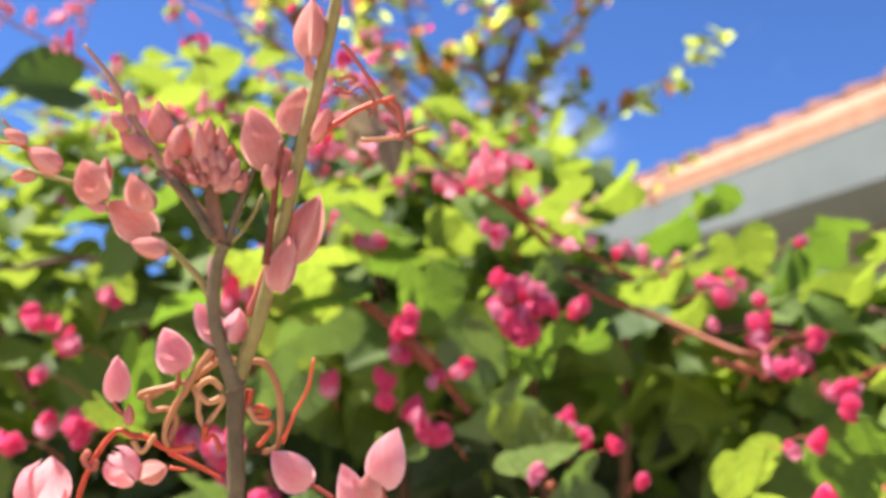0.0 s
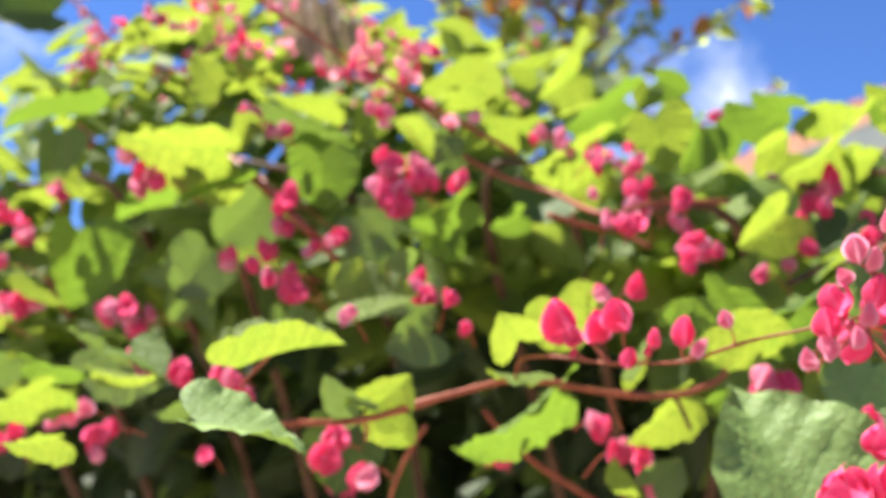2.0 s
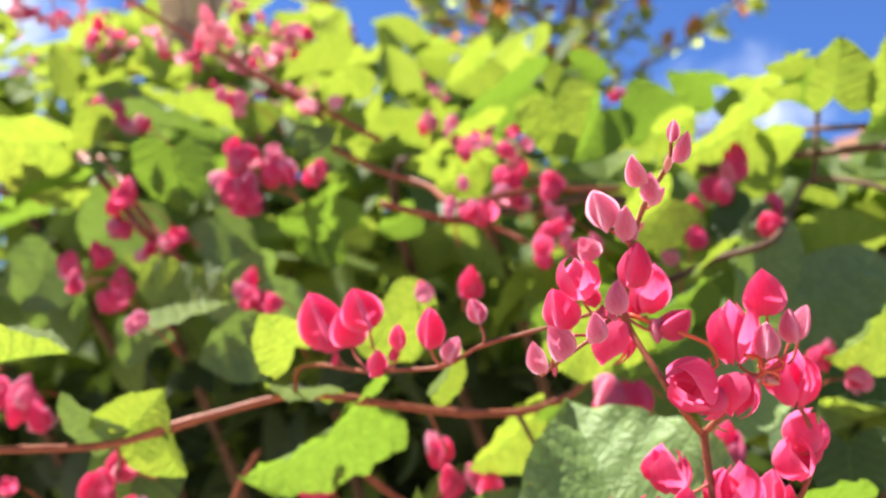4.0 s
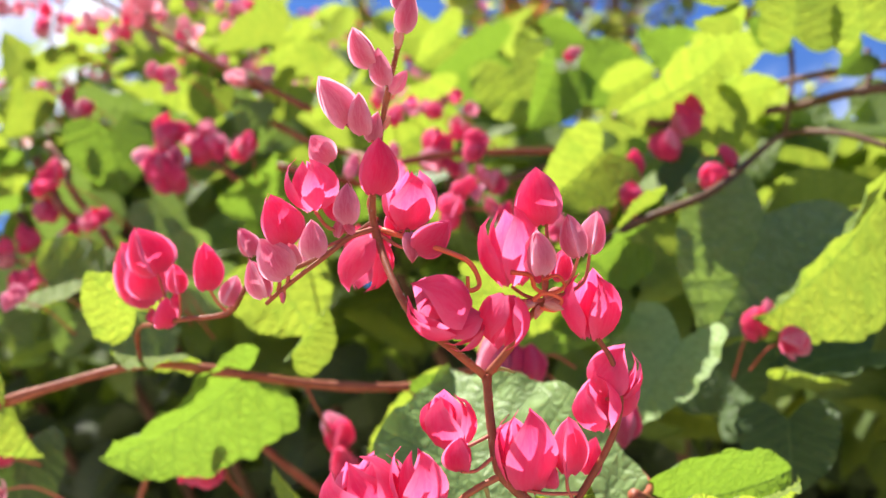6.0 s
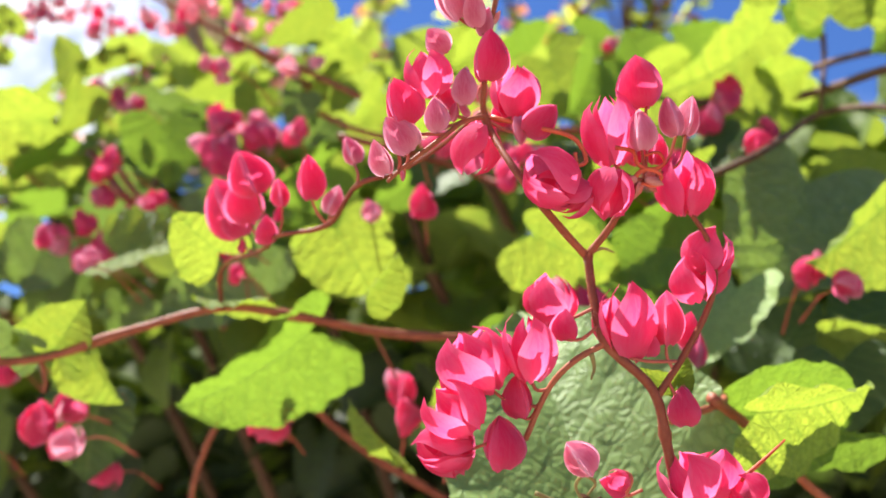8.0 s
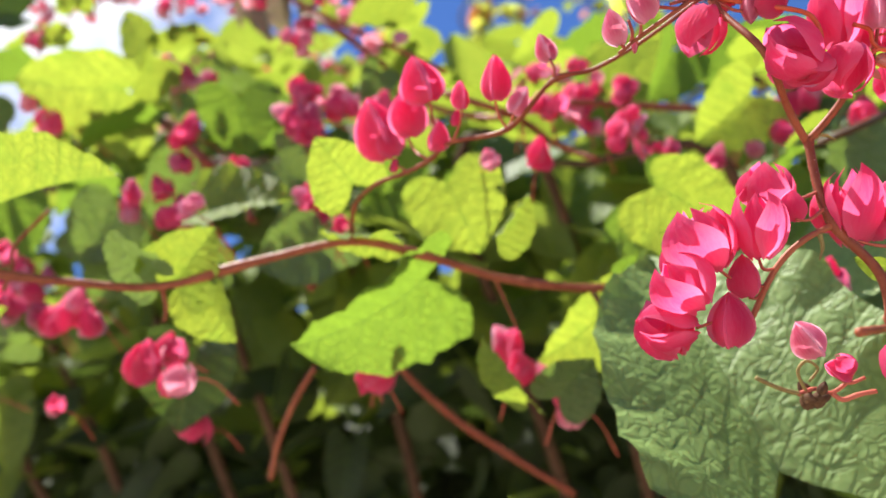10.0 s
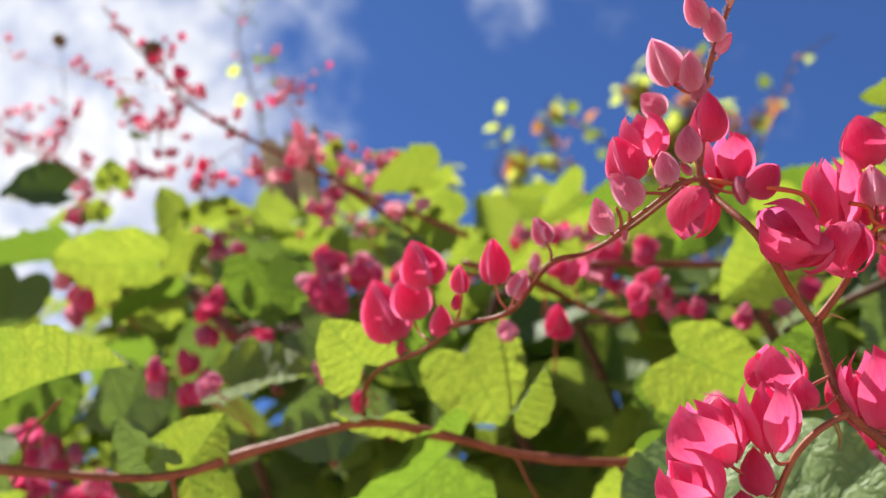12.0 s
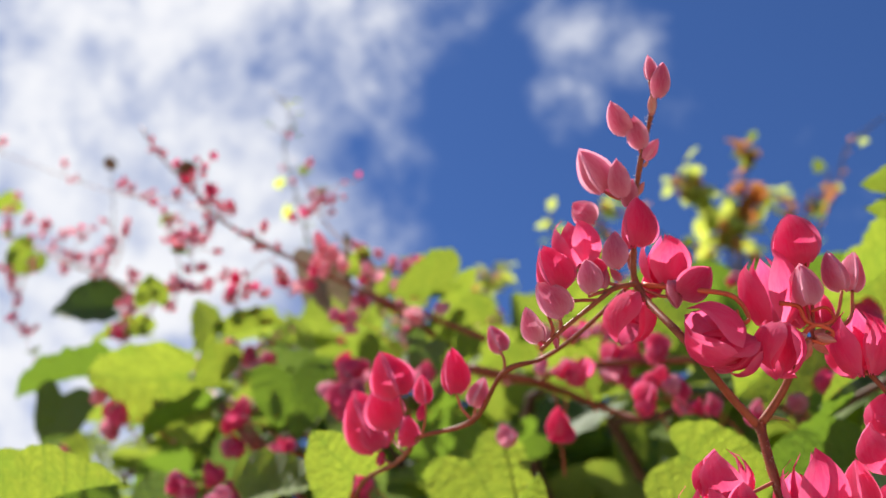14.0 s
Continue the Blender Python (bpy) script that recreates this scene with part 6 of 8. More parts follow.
spray(hedge, (0.0211, 0.4350, 1.4358), 3, 0.0040, 0.0145, 59)
spray(hedge, (0.0056, 0.4551, 1.4271), 4, 0.0082, 0.0145, 60)
spray(hedge, (0.0169, 0.4681, 1.4101), 3, 0.0066, 0.0145, 61)
spray(hedge, (-0.1302, 0.4900, 1.5120), 4, 0.0119, 0.0145, 63)
spray(hedge, (-0.1047, 0.4775, 1.4758), 4, 0.0097, 0.0145, 64)
spray(hedge, (-0.0683, 0.4757, 1.4242), 2, 0.0031, 0.0101, 65)
spray(hedge, (0.0968, 0.4672, 1.4294), 2, 0.0044, 0.0145, 66)
spray(hedge, (0.1469, 0.4818, 1.4397), 3, 0.0056, 0.0145, 67)
spray(hedge, (0.1634, 0.4925, 1.4287), 3, 0.0062, 0.0143, 68)
spray(hedge, (0.1714, 0.5005, 1.4164), 3, 0.0062, 0.0138, 69)
spray(hedge, (0.0822, 0.4568, 1.4891), 2, 0.0033, 0.0080, 75)
spray(hedge, (-0.0055, 0.5090, 1.5504), 3, 0.0070, 0.0101, 76)
spray(hedge, (-0.0844, 0.5432, 1.6445), 3, 0.0076, 0.0135, 79)
spray(hedge, (-0.0582, 0.5483, 1.6362), 2, 0.0061, 0.0141, 80)
spray(hedge, (0.0331, 0.5441, 1.6015), 3, 0.0062, 0.0144, 81)
spray(hedge, (0.0632, 0.5332, 1.5884), 3, 0.0054, 0.0130, 82)
spray(hedge, (-0.1136, 0.5198, 1.6101), 3, 0.0083, 0.0145, 83)
spray(hedge, (0.0221, 0.4179, 1.4260), 4, 0.0075, 0.0145, 84)
spray(hedge, (0.0964, 0.4669, 1.4271), 2, 0.0045, 0.0145, 85)
spray(hedge, (0.2753, 0.5614, 1.5775), 3, 0.0067, 0.0145, 87)
spray(hedge, (0.2877, 0.5284, 1.5406), 2, 0.0043, 0.0127, 88)
spray(hedge, (0.3148, 0.4874, 1.4651), 2, 0.0030, 0.0114, 89)
spray(hedge, (0.3027, 0.5002, 1.4737), 2, 0.0038, 0.0111, 90)
spray(hedge, (0.2566, 0.5399, 1.5530), 2, 0.0029, 0.0128, 91)
spray(hedge, (0.2566, 0.5239, 1.5367), 2, 0.0028, 0.0122, 92)
spray(hedge, (0.2715, 0.5478, 1.5624), 2, 0.0024, 0.0145, 93)
spray(hedge, (0.2809, 0.5706, 1.5869), 2, 0.0041, 0.0136, 94)
spray(hedge, (0.2930, 0.5503, 1.5548), 2, 0.0033, 0.0127, 95)
spray(hedge, (0.2116, 0.5285, 1.5354), 2, 0.0036, 0.0100, 96)
spray(hedge, (0.1242, 0.5918, 1.6230), 3, 0.0068, 0.0114, 98)
spray(hedge, (0.1392, 0.6122, 1.6285), 3, 0.0070, 0.0125, 99)
spray(hedge, (0.1628, 0.5860, 1.5996), 1, 0.0018, 0.0108, 100)
spray(hedge, (0.1718, 0.5541, 1.5676), 3, 0.0068, 0.0099, 101)
spray(hedge, (0.2200, 0.5995, 1.6394), 2, 0.0041, 0.0122, 102)
spray(hedge, (0.0279, 0.5216, 1.5768), 5, 0.0114, 0.0118, 104)
spray(hedge, (0.2249, 0.4471, 1.4589), 3, 0.0055, 0.0145, 105)
spray(hedge, (0.2317, 0.4496, 1.4588), 3, 0.0055, 0.0145, 106)
spray(hedge, (0.3065, 0.5037, 1.4796), 2, 0.0030, 0.0105, 107)
spray(hedge, (0.0983, 0.4649, 1.4260), 2, 0.0043, 0.0145, 108)
spray(hedge, (0.0232, 0.5284, 1.5985), 6, 0.0150, 0.0145, 109)
spray(hedge, (0.0174, 0.5284, 1.6331), 4, 0.0102, 0.0140, 111)
spray(hedge, (0.1053, 0.6099, 1.6418), 5, 0.0174, 0.0145, 114)
spray(hedge, (-0.0371, 0.5087, 1.5732), 4, 0.0096, 0.0145, 115)
spray(hedge, (-0.0438, 0.5126, 1.5593), 3, 0.0071, 0.0133, 116)
spray(hedge, (-0.0468, 0.5107, 1.5433), 3, 0.0079, 0.0131, 117)
spray(hedge, (-0.0320, 0.5032, 1.5285), 3, 0.0062, 0.0143, 118)
spray(hedge, (-0.0214, 0.4788, 1.5124), 3, 0.0065, 0.0135, 119)
spray(hedge, (-0.0846, 0.5269, 1.5419), 2, 0.0059, 0.0145, 120)
spray(hedge, (-0.1378, 0.5242, 1.6042), 2, 0.0060, 0.0145, 121)
spray(hedge, (-0.2774, 0.5561, 1.5931), 4, 0.0143, 0.0145, 122)
spray(hedge, (-0.2304, 0.5547, 1.6028), 3, 0.0086, 0.0145, 123)
spray(hedge, (-0.2567, 0.5546, 1.5711), 4, 0.0099, 0.0145, 124)
spray(hedge, (-0.2810, 0.5531, 1.5143), 3, 0.0103, 0.0145, 125)
spray(hedge, (-0.2389, 0.5554, 1.5241), 3, 0.0097, 0.0145, 126)
spray(hedge, (-0.2599, 0.5542, 1.5277), 3, 0.0087, 0.0143, 127)
spray(hedge, (-0.2693, 0.5541, 1.5537), 2, 0.0035, 0.0121, 128)
spray(hedge, (0.1612, 0.4837, 1.5468), 4, 0.0089, 0.0116, 133)
spray(hedge, (0.1690, 0.5339, 1.5734), 4, 0.0115, 0.0145, 134)
spray(hedge, (0.1654, 0.5748, 1.6010), 3, 0.0179, 0.0123, 135)
spray(hedge, (0.1401, 0.5557, 1.6032), 2, 0.0042, 0.0112, 136)
spray(hedge, (0.1417, 0.5415, 1.5766), 1, 0.0020, 0.0108, 137)
spray(hedge, (0.1676, 0.4541, 1.5081), 2, 0.0055, 0.0138, 138)
spray(hedge, (0.1523, 0.4420, 1.5014), 2, 0.0037, 0.0092, 139)
spray(hedge, (0.0512, 0.4906, 1.5119), 4, 0.0119, 0.0137, 141)
spray(hedge, (0.1931, 0.4819, 1.5243), 2, 0.0058, 0.0134, 143)

# ---- thin flowering shoots against the sky ----
arch = thing('flowering_shoot', (0.0970, 0.5400, 1.6041), 'thin arching vine shoot with scattered small pink buds', 'flower', 'thin shoots above the hedge')
tube('stem', [(0.0970, 0.5400, 1.6041), (0.0652, 0.5350, 1.6238), (0.0422, 0.5300, 1.6366), (0.0176, 0.5250, 1.6522), (-0.0135, 0.5150, 1.6716), (-0.0426, 0.5050, 1.6913), (-0.0717, 0.5000, 1.7152), (-0.0879, 0.4950, 1.7358), (-0.1079, 0.4900, 1.7587), (-0.1328, 0.4900, 1.7885), (-0.1537, 0.4900, 1.8183)], 0.0017, 0.0007, STEM_RED, arch, knots=(0.25, 0.5, 0.75), sides=6, seed=0)
side_spray(arch, (0.0060, 0.5212, 1.6595), (0.0112, 0.5112, 1.6671), 6, 0.0121, 0)
side_spray(arch, (-0.0018, 0.5188, 1.6644), (-0.0034, 0.5148, 1.6557), 5, 0.0105, 1)
side_spray(arch, (-0.0096, 0.5162, 1.6692), (-0.0151, 0.5122, 1.6507), 5, 0.0095, 2)
side_spray(arch, (-0.0819, 0.4969, 1.7281), (-0.0724, 0.4929, 1.7255), 5, 0.0084, 3)
side_spray(arch, (-0.0929, 0.4937, 1.7415), (-0.0836, 0.4897, 1.7413), 5, 0.0084, 4)
side_spray(arch, (-0.1004, 0.4919, 1.7501), (-0.0803, 0.4879, 1.7563), 3, 0.0074, 5)
side_spray(arch, (-0.0681, 0.5006, 1.7122), (-0.0558, 0.4966, 1.7177), 3, 0.0074, 6)
side_spray(arch, (-0.0979, 0.4925, 1.7473), (-0.0938, 0.4885, 1.7404), 2, 0.0074, 7)
side_spray(arch, (0.0299, 0.5275, 1.6444), (0.0358, 0.5175, 1.6473), 3, 0.0095, 8)
side_spray(arch, (-0.1354, 0.4900, 1.7922), (-0.1323, 0.4860, 1.7868), 2, 0.0063, 9)
side_spray(arch, (-0.0535, 0.5031, 1.7003), (-0.0513, 0.4991, 1.6925), 2, 0.0053, 10)
string_buds(arch, [(0.0970, 0.5400, 1.6041), (0.0652, 0.5350, 1.6238), (0.0422, 0.5300, 1.6366), (0.0176, 0.5250, 1.6522), (-0.0135, 0.5150, 1.6716), (-0.0426, 0.5050, 1.6913), (-0.0717, 0.5000, 1.7152), (-0.0879, 0.4950, 1.7358), (-0.1079, 0.4900, 1.7587), (-0.1328, 0.4900, 1.7885), (-0.1537, 0.4900, 1.8183)], 8, 0)
arch = thing('flowering_shoot', (-0.2403, 0.6000, 1.7531), 'thin arching vine shoot with scattered small pink buds', 'flower', 'thin shoots above the hedge')
tube('stem', [(-0.2403, 0.6000, 1.7531), (-0.2885, 0.6000, 1.7907), (-0.3288, 0.6000, 1.8127), (-0.3902, 0.6050, 1.8513), (-0.4376, 0.6100, 1.8812), (-0.5311, 0.6200, 1.9395)], 0.0014, 0.0008, STEM_RED, arch, knots=(0.25, 0.5, 0.75), sides=6, seed=1)
side_spray(arch, (-0.4021, 0.6062, 1.8588), (-0.3898, 0.6022, 1.8841), 6, 0.0095, 31)
side_spray(arch, (-0.4492, 0.6112, 1.8885), (-0.4338, 0.6072, 1.9112), 6, 0.0095, 32)
side_spray(arch, (-0.4843, 0.6150, 1.9104), (-0.4696, 0.6110, 1.9404), 5, 0.0095, 33)
side_spray(arch, (-0.3749, 0.6038, 1.8417), (-0.3611, 0.5998, 1.8580), 5, 0.0084, 34)
side_spray(arch, (-0.3519, 0.6019, 1.8272), (-0.3341, 0.5979, 1.8581), 5, 0.0084, 35)
side_spray(arch, (-0.3037, 0.6000, 1.7989), (-0.2944, 0.5960, 1.8176), 6, 0.0095, 36)
side_spray(arch, (-0.2885, 0.6000, 1.7907), (-0.2787, 0.5960, 1.8275), 6, 0.0095, 37)
side_spray(arch, (-0.2885, 0.6000, 1.7907), (-0.2722, 0.5960, 1.8350), 3, 0.0084, 38)
side_spray(arch, (-0.3519, 0.6019, 1.8272), (-0.3449, 0.5979, 1.8303), 3, 0.0084, 39)
side_spray(arch, (-0.2986, 0.6000, 1.7962), (-0.2917, 0.5960, 1.7928), 5, 0.0095, 40)
side_spray(arch, (-0.2644, 0.6000, 1.7719), (-0.2482, 0.5960, 1.7787), 5, 0.0095, 41)
side_spray(arch, (-0.4726, 0.6137, 1.9031), (-0.4647, 0.6097, 1.9107), 5, 0.0084, 42)
string_buds(arch, [(-0.2403, 0.6000, 1.7531), (-0.2885, 0.6000, 1.7907), (-0.3288, 0.6000, 1.8127), (-0.3902, 0.6050, 1.8513), (-0.4376, 0.6100, 1.8812), (-0.5311, 0.6200, 1.9395)], 7, 1)
arch = thing('flowering_shoot', (-0.4424, 0.6200, 1.8849), 'thin arching vine shoot with scattered small pink buds', 'flower', 'thin shoots above the hedge')
tube('stem', [(-0.4424, 0.6200, 1.8849), (-0.4314, 0.6200, 1.8392), (-0.4336, 0.6200, 1.8052), (-0.4074, 0.6200, 1.7761), (-0.3772, 0.6200, 1.7412)], 0.0006, 0.0003, STEM_RED, arch, knots=(0.25, 0.5, 0.75), sides=6, seed=2)
side_spray(arch, (-0.4341, 0.6200, 1.8506), (-0.4587, 0.6160, 1.8567), 5, 0.0095, 62)
side_spray(arch, (-0.4328, 0.6200, 1.8180), (-0.4307, 0.6100, 1.8234), 3, 0.0084, 63)
side_spray(arch, (-0.4271, 0.6200, 1.7980), (-0.4221, 0.6160, 1.7934), 3, 0.0084, 64)
side_spray(arch, (-0.4074, 0.6200, 1.7761), (-0.4010, 0.6160, 1.7713), 2, 0.0074, 65)
string_buds(arch, [(-0.4424, 0.6200, 1.8849), (-0.4314, 0.6200, 1.8392), (-0.4336, 0.6200, 1.8052), (-0.4074, 0.6200, 1.7761), (-0.3772, 0.6200, 1.7412)], 5, 2)
arch = thing('flowering_shoot', (-0.5388, 0.6000, 2.0361), 'thin arching vine shoot with scattered small pink buds', 'flower', 'thin shoots above the hedge')
tube('stem', [(-0.5388, 0.6000, 2.0361), (-0.4083, 0.5900, 1.9484), (-0.2955, 0.5700, 1.8703), (-0.2230, 0.5500, 1.8211), (-0.1363, 0.5200, 1.7658), (-0.0720, 0.5000, 1.7166)], 0.0005, 0.0006, STEM_RED, arch, knots=(0.25, 0.5, 0.75), sides=6, seed=3)
side_spray(arch, (-0.3378, 0.5775, 1.8996), (-0.3343, 0.5735, 1.8935), 2, 0.0063, 93)
side_spray(arch, (-0.2230, 0.5500, 1.8211), (-0.2168, 0.5400, 1.8249), 2, 0.0063, 94)
side_spray(arch, (-0.1363, 0.5200, 1.7658), (-0.1311, 0.5160, 1.7633), 2, 0.0063, 95)
string_buds(arch, [(-0.5388, 0.6000, 2.0361), (-0.4083, 0.5900, 1.9484), (-0.2955, 0.5700, 1.8703), (-0.2230, 0.5500, 1.8211), (-0.1363, 0.5200, 1.7658), (-0.0720, 0.5000, 1.7166)], 5, 3)
arch = thing('flowering_shoot', (-0.0826, 0.5000, 1.6785), 'thin arching vine shoot with scattered small pink buds', 'flower', 'thin shoots above the hedge')
tube('stem', [(-0.0826, 0.5000, 1.6785), (-0.0892, 0.5000, 1.6945), (-0.0862, 0.5000, 1.7111), (-0.0715, 0.5000, 1.7138)], 0.0004, 0.0005, STEM_RED, arch, knots=(0.25, 0.5, 0.75), sides=6, seed=4)
side_spray(arch, (-0.0866, 0.5000, 1.7091), (-0.0834, 0.4960, 1.7055), 3, 0.0074, 124)
side_spray(arch, (-0.0877, 0.5000, 1.7028), (-0.0745, 0.4960, 1.6930), 3, 0.0074, 125)
side_spray(arch, (-0.0884, 0.5000, 1.6925), (-0.0852, 0.4900, 1.6948), 3, 0.0074, 126)
side_spray(arch, (-0.0826, 0.5000, 1.6785), (-0.0785, 0.4960, 1.6732), 2, 0.0074, 127)
string_buds(arch, [(-0.0826, 0.5000, 1.6785), (-0.0892, 0.5000, 1.6945), (-0.0862, 0.5000, 1.7111), (-0.0715, 0.5000, 1.7138)], 4, 4)
arch = thing('flowering_shoot', (0.0345, 0.5700, 1.6797), 'thin arching vine shoot with scattered small pink buds', 'flower', 'thin shoots above the hedge')
tube('stem', [(0.0345, 0.5700, 1.6797), (-0.0022, 0.5700, 1.6994), (-0.0342, 0.5800, 1.7368), (-0.0646, 0.5900, 1.7787), (-0.0835, 0.6000, 1.8162), (-0.1099, 0.6100, 1.8616)], 0.0010, 0.0003, STEM_RED, arch, knots=(0.25, 0.5, 0.75), sides=6, seed=5)
side_spray(arch, (-0.0740, 0.5950, 1.7974), (-0.0667, 0.5910, 1.7917), 5, 0.0084, 155)
side_spray(arch, (-0.0646, 0.5900, 1.7787), (-0.0626, 0.5860, 1.7722), 3, 0.0084, 156)
side_spray(arch, (-0.0693, 0.5925, 1.7880), (-0.0430, 0.5885, 1.7837), 3, 0.0063, 157)
side_spray(arch, (-0.0740, 0.5950, 1.7974), (-0.0306, 0.5910, 1.7947), 2, 0.0063, 158)
side_spray(arch, (-0.0646, 0.5900, 1.7787), (-0.0816, 0.5860, 1.7735), 3, 0.0074, 159)
side_spray(arch, (-0.0062, 0.5712, 1.7041), (0.0014, 0.5673, 1.7047), 3, 0.0095, 160)
side_spray(arch, (0.0162, 0.5700, 1.6896), (0.0219, 0.5660, 1.6923), 2, 0.0084, 161)
string_buds(arch, [(0.0345, 0.5700, 1.6797), (-0.0022, 0.5700, 1.6994), (-0.0342, 0.5800, 1.7368), (-0.0646, 0.5900, 1.7787), (-0.0835, 0.6000, 1.8162), (-0.1099, 0.6100, 1.8616)], 5, 5)
arch = thing('flowering_shoot', (-0.2148, 0.8000, 1.8917), 'thin olive twig with small green leaflets against the sky', 'flower', 'thin shoots above the hedge')
tube('stem', [(-0.2148, 0.8000, 1.8917), (-0.2380, 0.8000, 1.9387), (-0.2614, 0.8000, 2.0087), (-0.2899, 0.8000, 2.0870), (-0.2886, 0.8000, 2.1408), (-0.3337, 0.8100, 2.2127)], 0.0012, 0.0006, STEM_BROWN, arch, knots=(0.25, 0.5, 0.75), sides=6, seed=6)
side_spray(arch, (-0.2792, 0.8000, 2.0577), (-0.2839, 0.7960, 2.0514), 2, 0.0063, 186)
side_spray(arch, (-0.2892, 0.8000, 2.1139), (-0.2781, 0.7960, 2.1013), 2, 0.0063, 187)
twig_leaves(arch, [(-0.2148, 0.8000, 1.8917), (-0.2380, 0.8000, 1.9387), (-0.2614, 0.8000, 2.0087), (-0.2899, 0.8000, 2.0870), (-0.2886, 0.8000, 2.1408), (-0.3337, 0.8100, 2.2127)], 14, 0.013, 6, (LEAF, LEAF_MID, LEAF_TREE))
arch = thing('flowering_shoot', (-0.2964, 0.5800, 1.8999), 'dry brown twig with a withered flower head', 'flower', 'thin shoots above the hedge')
tube('stem', [(-0.2964, 0.5800, 1.8999), (-0.2843, 0.5900, 1.8376), (-0.2911, 0.6000, 1.8130)], 0.0003, 0.0005, STEM_DARK, arch, knots=(0.25, 0.5, 0.75), sides=6, seed=7)
side_spray(arch, (-0.2860, 0.5925, 1.8315), (-0.2862, 0.5825, 1.8382), 2, 0.0063, 217)
blossom(arch, (-0.2964, 0.5800, 1.8999), (-0.3004, 0.5800, 1.9129), 'half', WITHERED, 40, 1.0, 1)
arch = thing('flowering_shoot', (-0.1799, 0.5800, 1.7230), 'thin arching vine shoot with scattered small pink buds', 'flower', 'thin shoots above the hedge')
tube('stem', [(-0.1799, 0.5800, 1.7230), (-0.1837, 0.5800, 1.7597), (-0.2044, 0.5800, 1.8045), (-0.1969, 0.5900, 1.8257)], 0.0006, 0.0003, STEM_RED, arch, knots=(0.25, 0.5, 0.75), sides=6, seed=8)
side_spray(arch, (-0.1966, 0.5800, 1.7877), (-0.1888, 0.5760, 1.7829), 3, 0.0084, 248)
side_spray(arch, (-0.2006, 0.5850, 1.8151), (-0.1863, 0.5810, 1.7990), 3, 0.0074, 249)
side_spray(arch, (-0.1966, 0.5800, 1.7877), (-0.1969, 0.5760, 1.7828), 2, 0.0063, 250)
side_spray(arch, (-0.1813, 0.5800, 1.7367), (-0.1756, 0.5760, 1.7345), 5, 0.0095, 251)
side_spray(arch, (-0.1818, 0.5800, 1.7413), (-0.1431, 0.5760, 1.7242), 5, 0.0095, 252)
string_buds(arch, [(-0.1799, 0.5800, 1.7230), (-0.1837, 0.5800, 1.7597), (-0.2044, 0.5800, 1.8045), (-0.1969, 0.5900, 1.8257)], 4, 8)
arch = thing('flowering_shoot', (-0.0979, 0.5600, 1.6807), 'thin arching vine shoot with scattered small pink buds', 'flower', 'thin shoots above the hedge')
tube('stem', [(-0.0979, 0.5600, 1.6807), (-0.0985, 0.5600, 1.6988), (-0.0935, 0.5700, 1.7264), (-0.0732, 0.5800, 1.7406)], 0.0005, 0.0003, STEM_RED, arch, knots=(0.25, 0.5, 0.75), sides=6, seed=9)
side_spray(arch, (-0.0985, 0.5600, 1.6988), (-0.0948, 0.5560, 1.6955), 5, 0.0095, 279)
side_spray(arch, (-0.0973, 0.5625, 1.7057), (-0.0817, 0.5585, 1.6909), 3, 0.0084, 280)
side_spray(arch, (-0.0859, 0.5737, 1.7317), (-0.0620, 0.5697, 1.6915), 3, 0.0095, 281)
side_spray(arch, (-0.0979, 0.5613, 1.7022), (-0.1143, 0.5573, 1.7166), 3, 0.0074, 282)
string_buds(arch, [(-0.0979, 0.5600, 1.6807), (-0.0985, 0.5600, 1.6988), (-0.0935, 0.5700, 1.7264), (-0.0732, 0.5800, 1.7406)], 4, 9)
arch = thing('flowering_shoot', (-0.2329, 0.5800, 1.6881), 'thin arching vine shoot with scattered small pink buds', 'flower', 'thin shoots above the hedge')
tube('stem', [(-0.2329, 0.5800, 1.6881), (-0.2216, 0.5800, 1.7095), (-0.2061, 0.5800, 1.7202), (-0.2005, 0.5800, 1.7388)], 0.0006, 0.0004, STEM_RED, arch, knots=(0.25, 0.5, 0.75), sides=6, seed=10)
side_spray(arch, (-0.2158, 0.5800, 1.7135), (-0.2152, 0.5700, 1.7214), 6, 0.0105, 310)
side_spray(arch, (-0.2272, 0.5800, 1.6988), (-0.2233, 0.5700, 1.7050), 5, 0.0095, 311)
side_spray(arch, (-0.2047, 0.5800, 1.7248), (-0.2006, 0.5700, 1.7309), 3, 0.0084, 312)
string_buds(arch, [(-0.2329, 0.5800, 1.6881), (-0.2216, 0.5800, 1.7095), (-0.2061, 0.5800, 1.7202), (-0.2005, 0.5800, 1.7388)], 2, 10)
blossom(arch, (-0.0987, 0.4920, 1.7533), (-0.1007, 0.4920, 1.7673), 'half', WITHERED, 70, 1.1, 2)

# ---- the pale flowering shoot close by ----
pale_shoot = thing('flowering_shoot', (-0.0305, 0.1316, 1.4788), 'dusty salmon flower shoot with an olive stem and orange tendrils', 'flower')
tube("stem", [(-0.0804, 0.2516, -0.02), (-0.0604, 0.2116, 0.7), (-0.0304, 0.1316, 1.4788)], 0.003, 0.00132, STEM_BROWN, pale_shoot)
tube('stem', [(-0.0304, 0.1316, 1.4788), (-0.0302, 0.1284, 1.4925), (-0.0301, 0.1261, 1.5024), (-0.0299, 0.1248, 1.5077), (-0.0298, 0.1243, 1.5099)], 0.00132, 0.0013, STEM_BROWN, pale_shoot, 'dark downy lower stem', sides=10, knots=(0.9,))
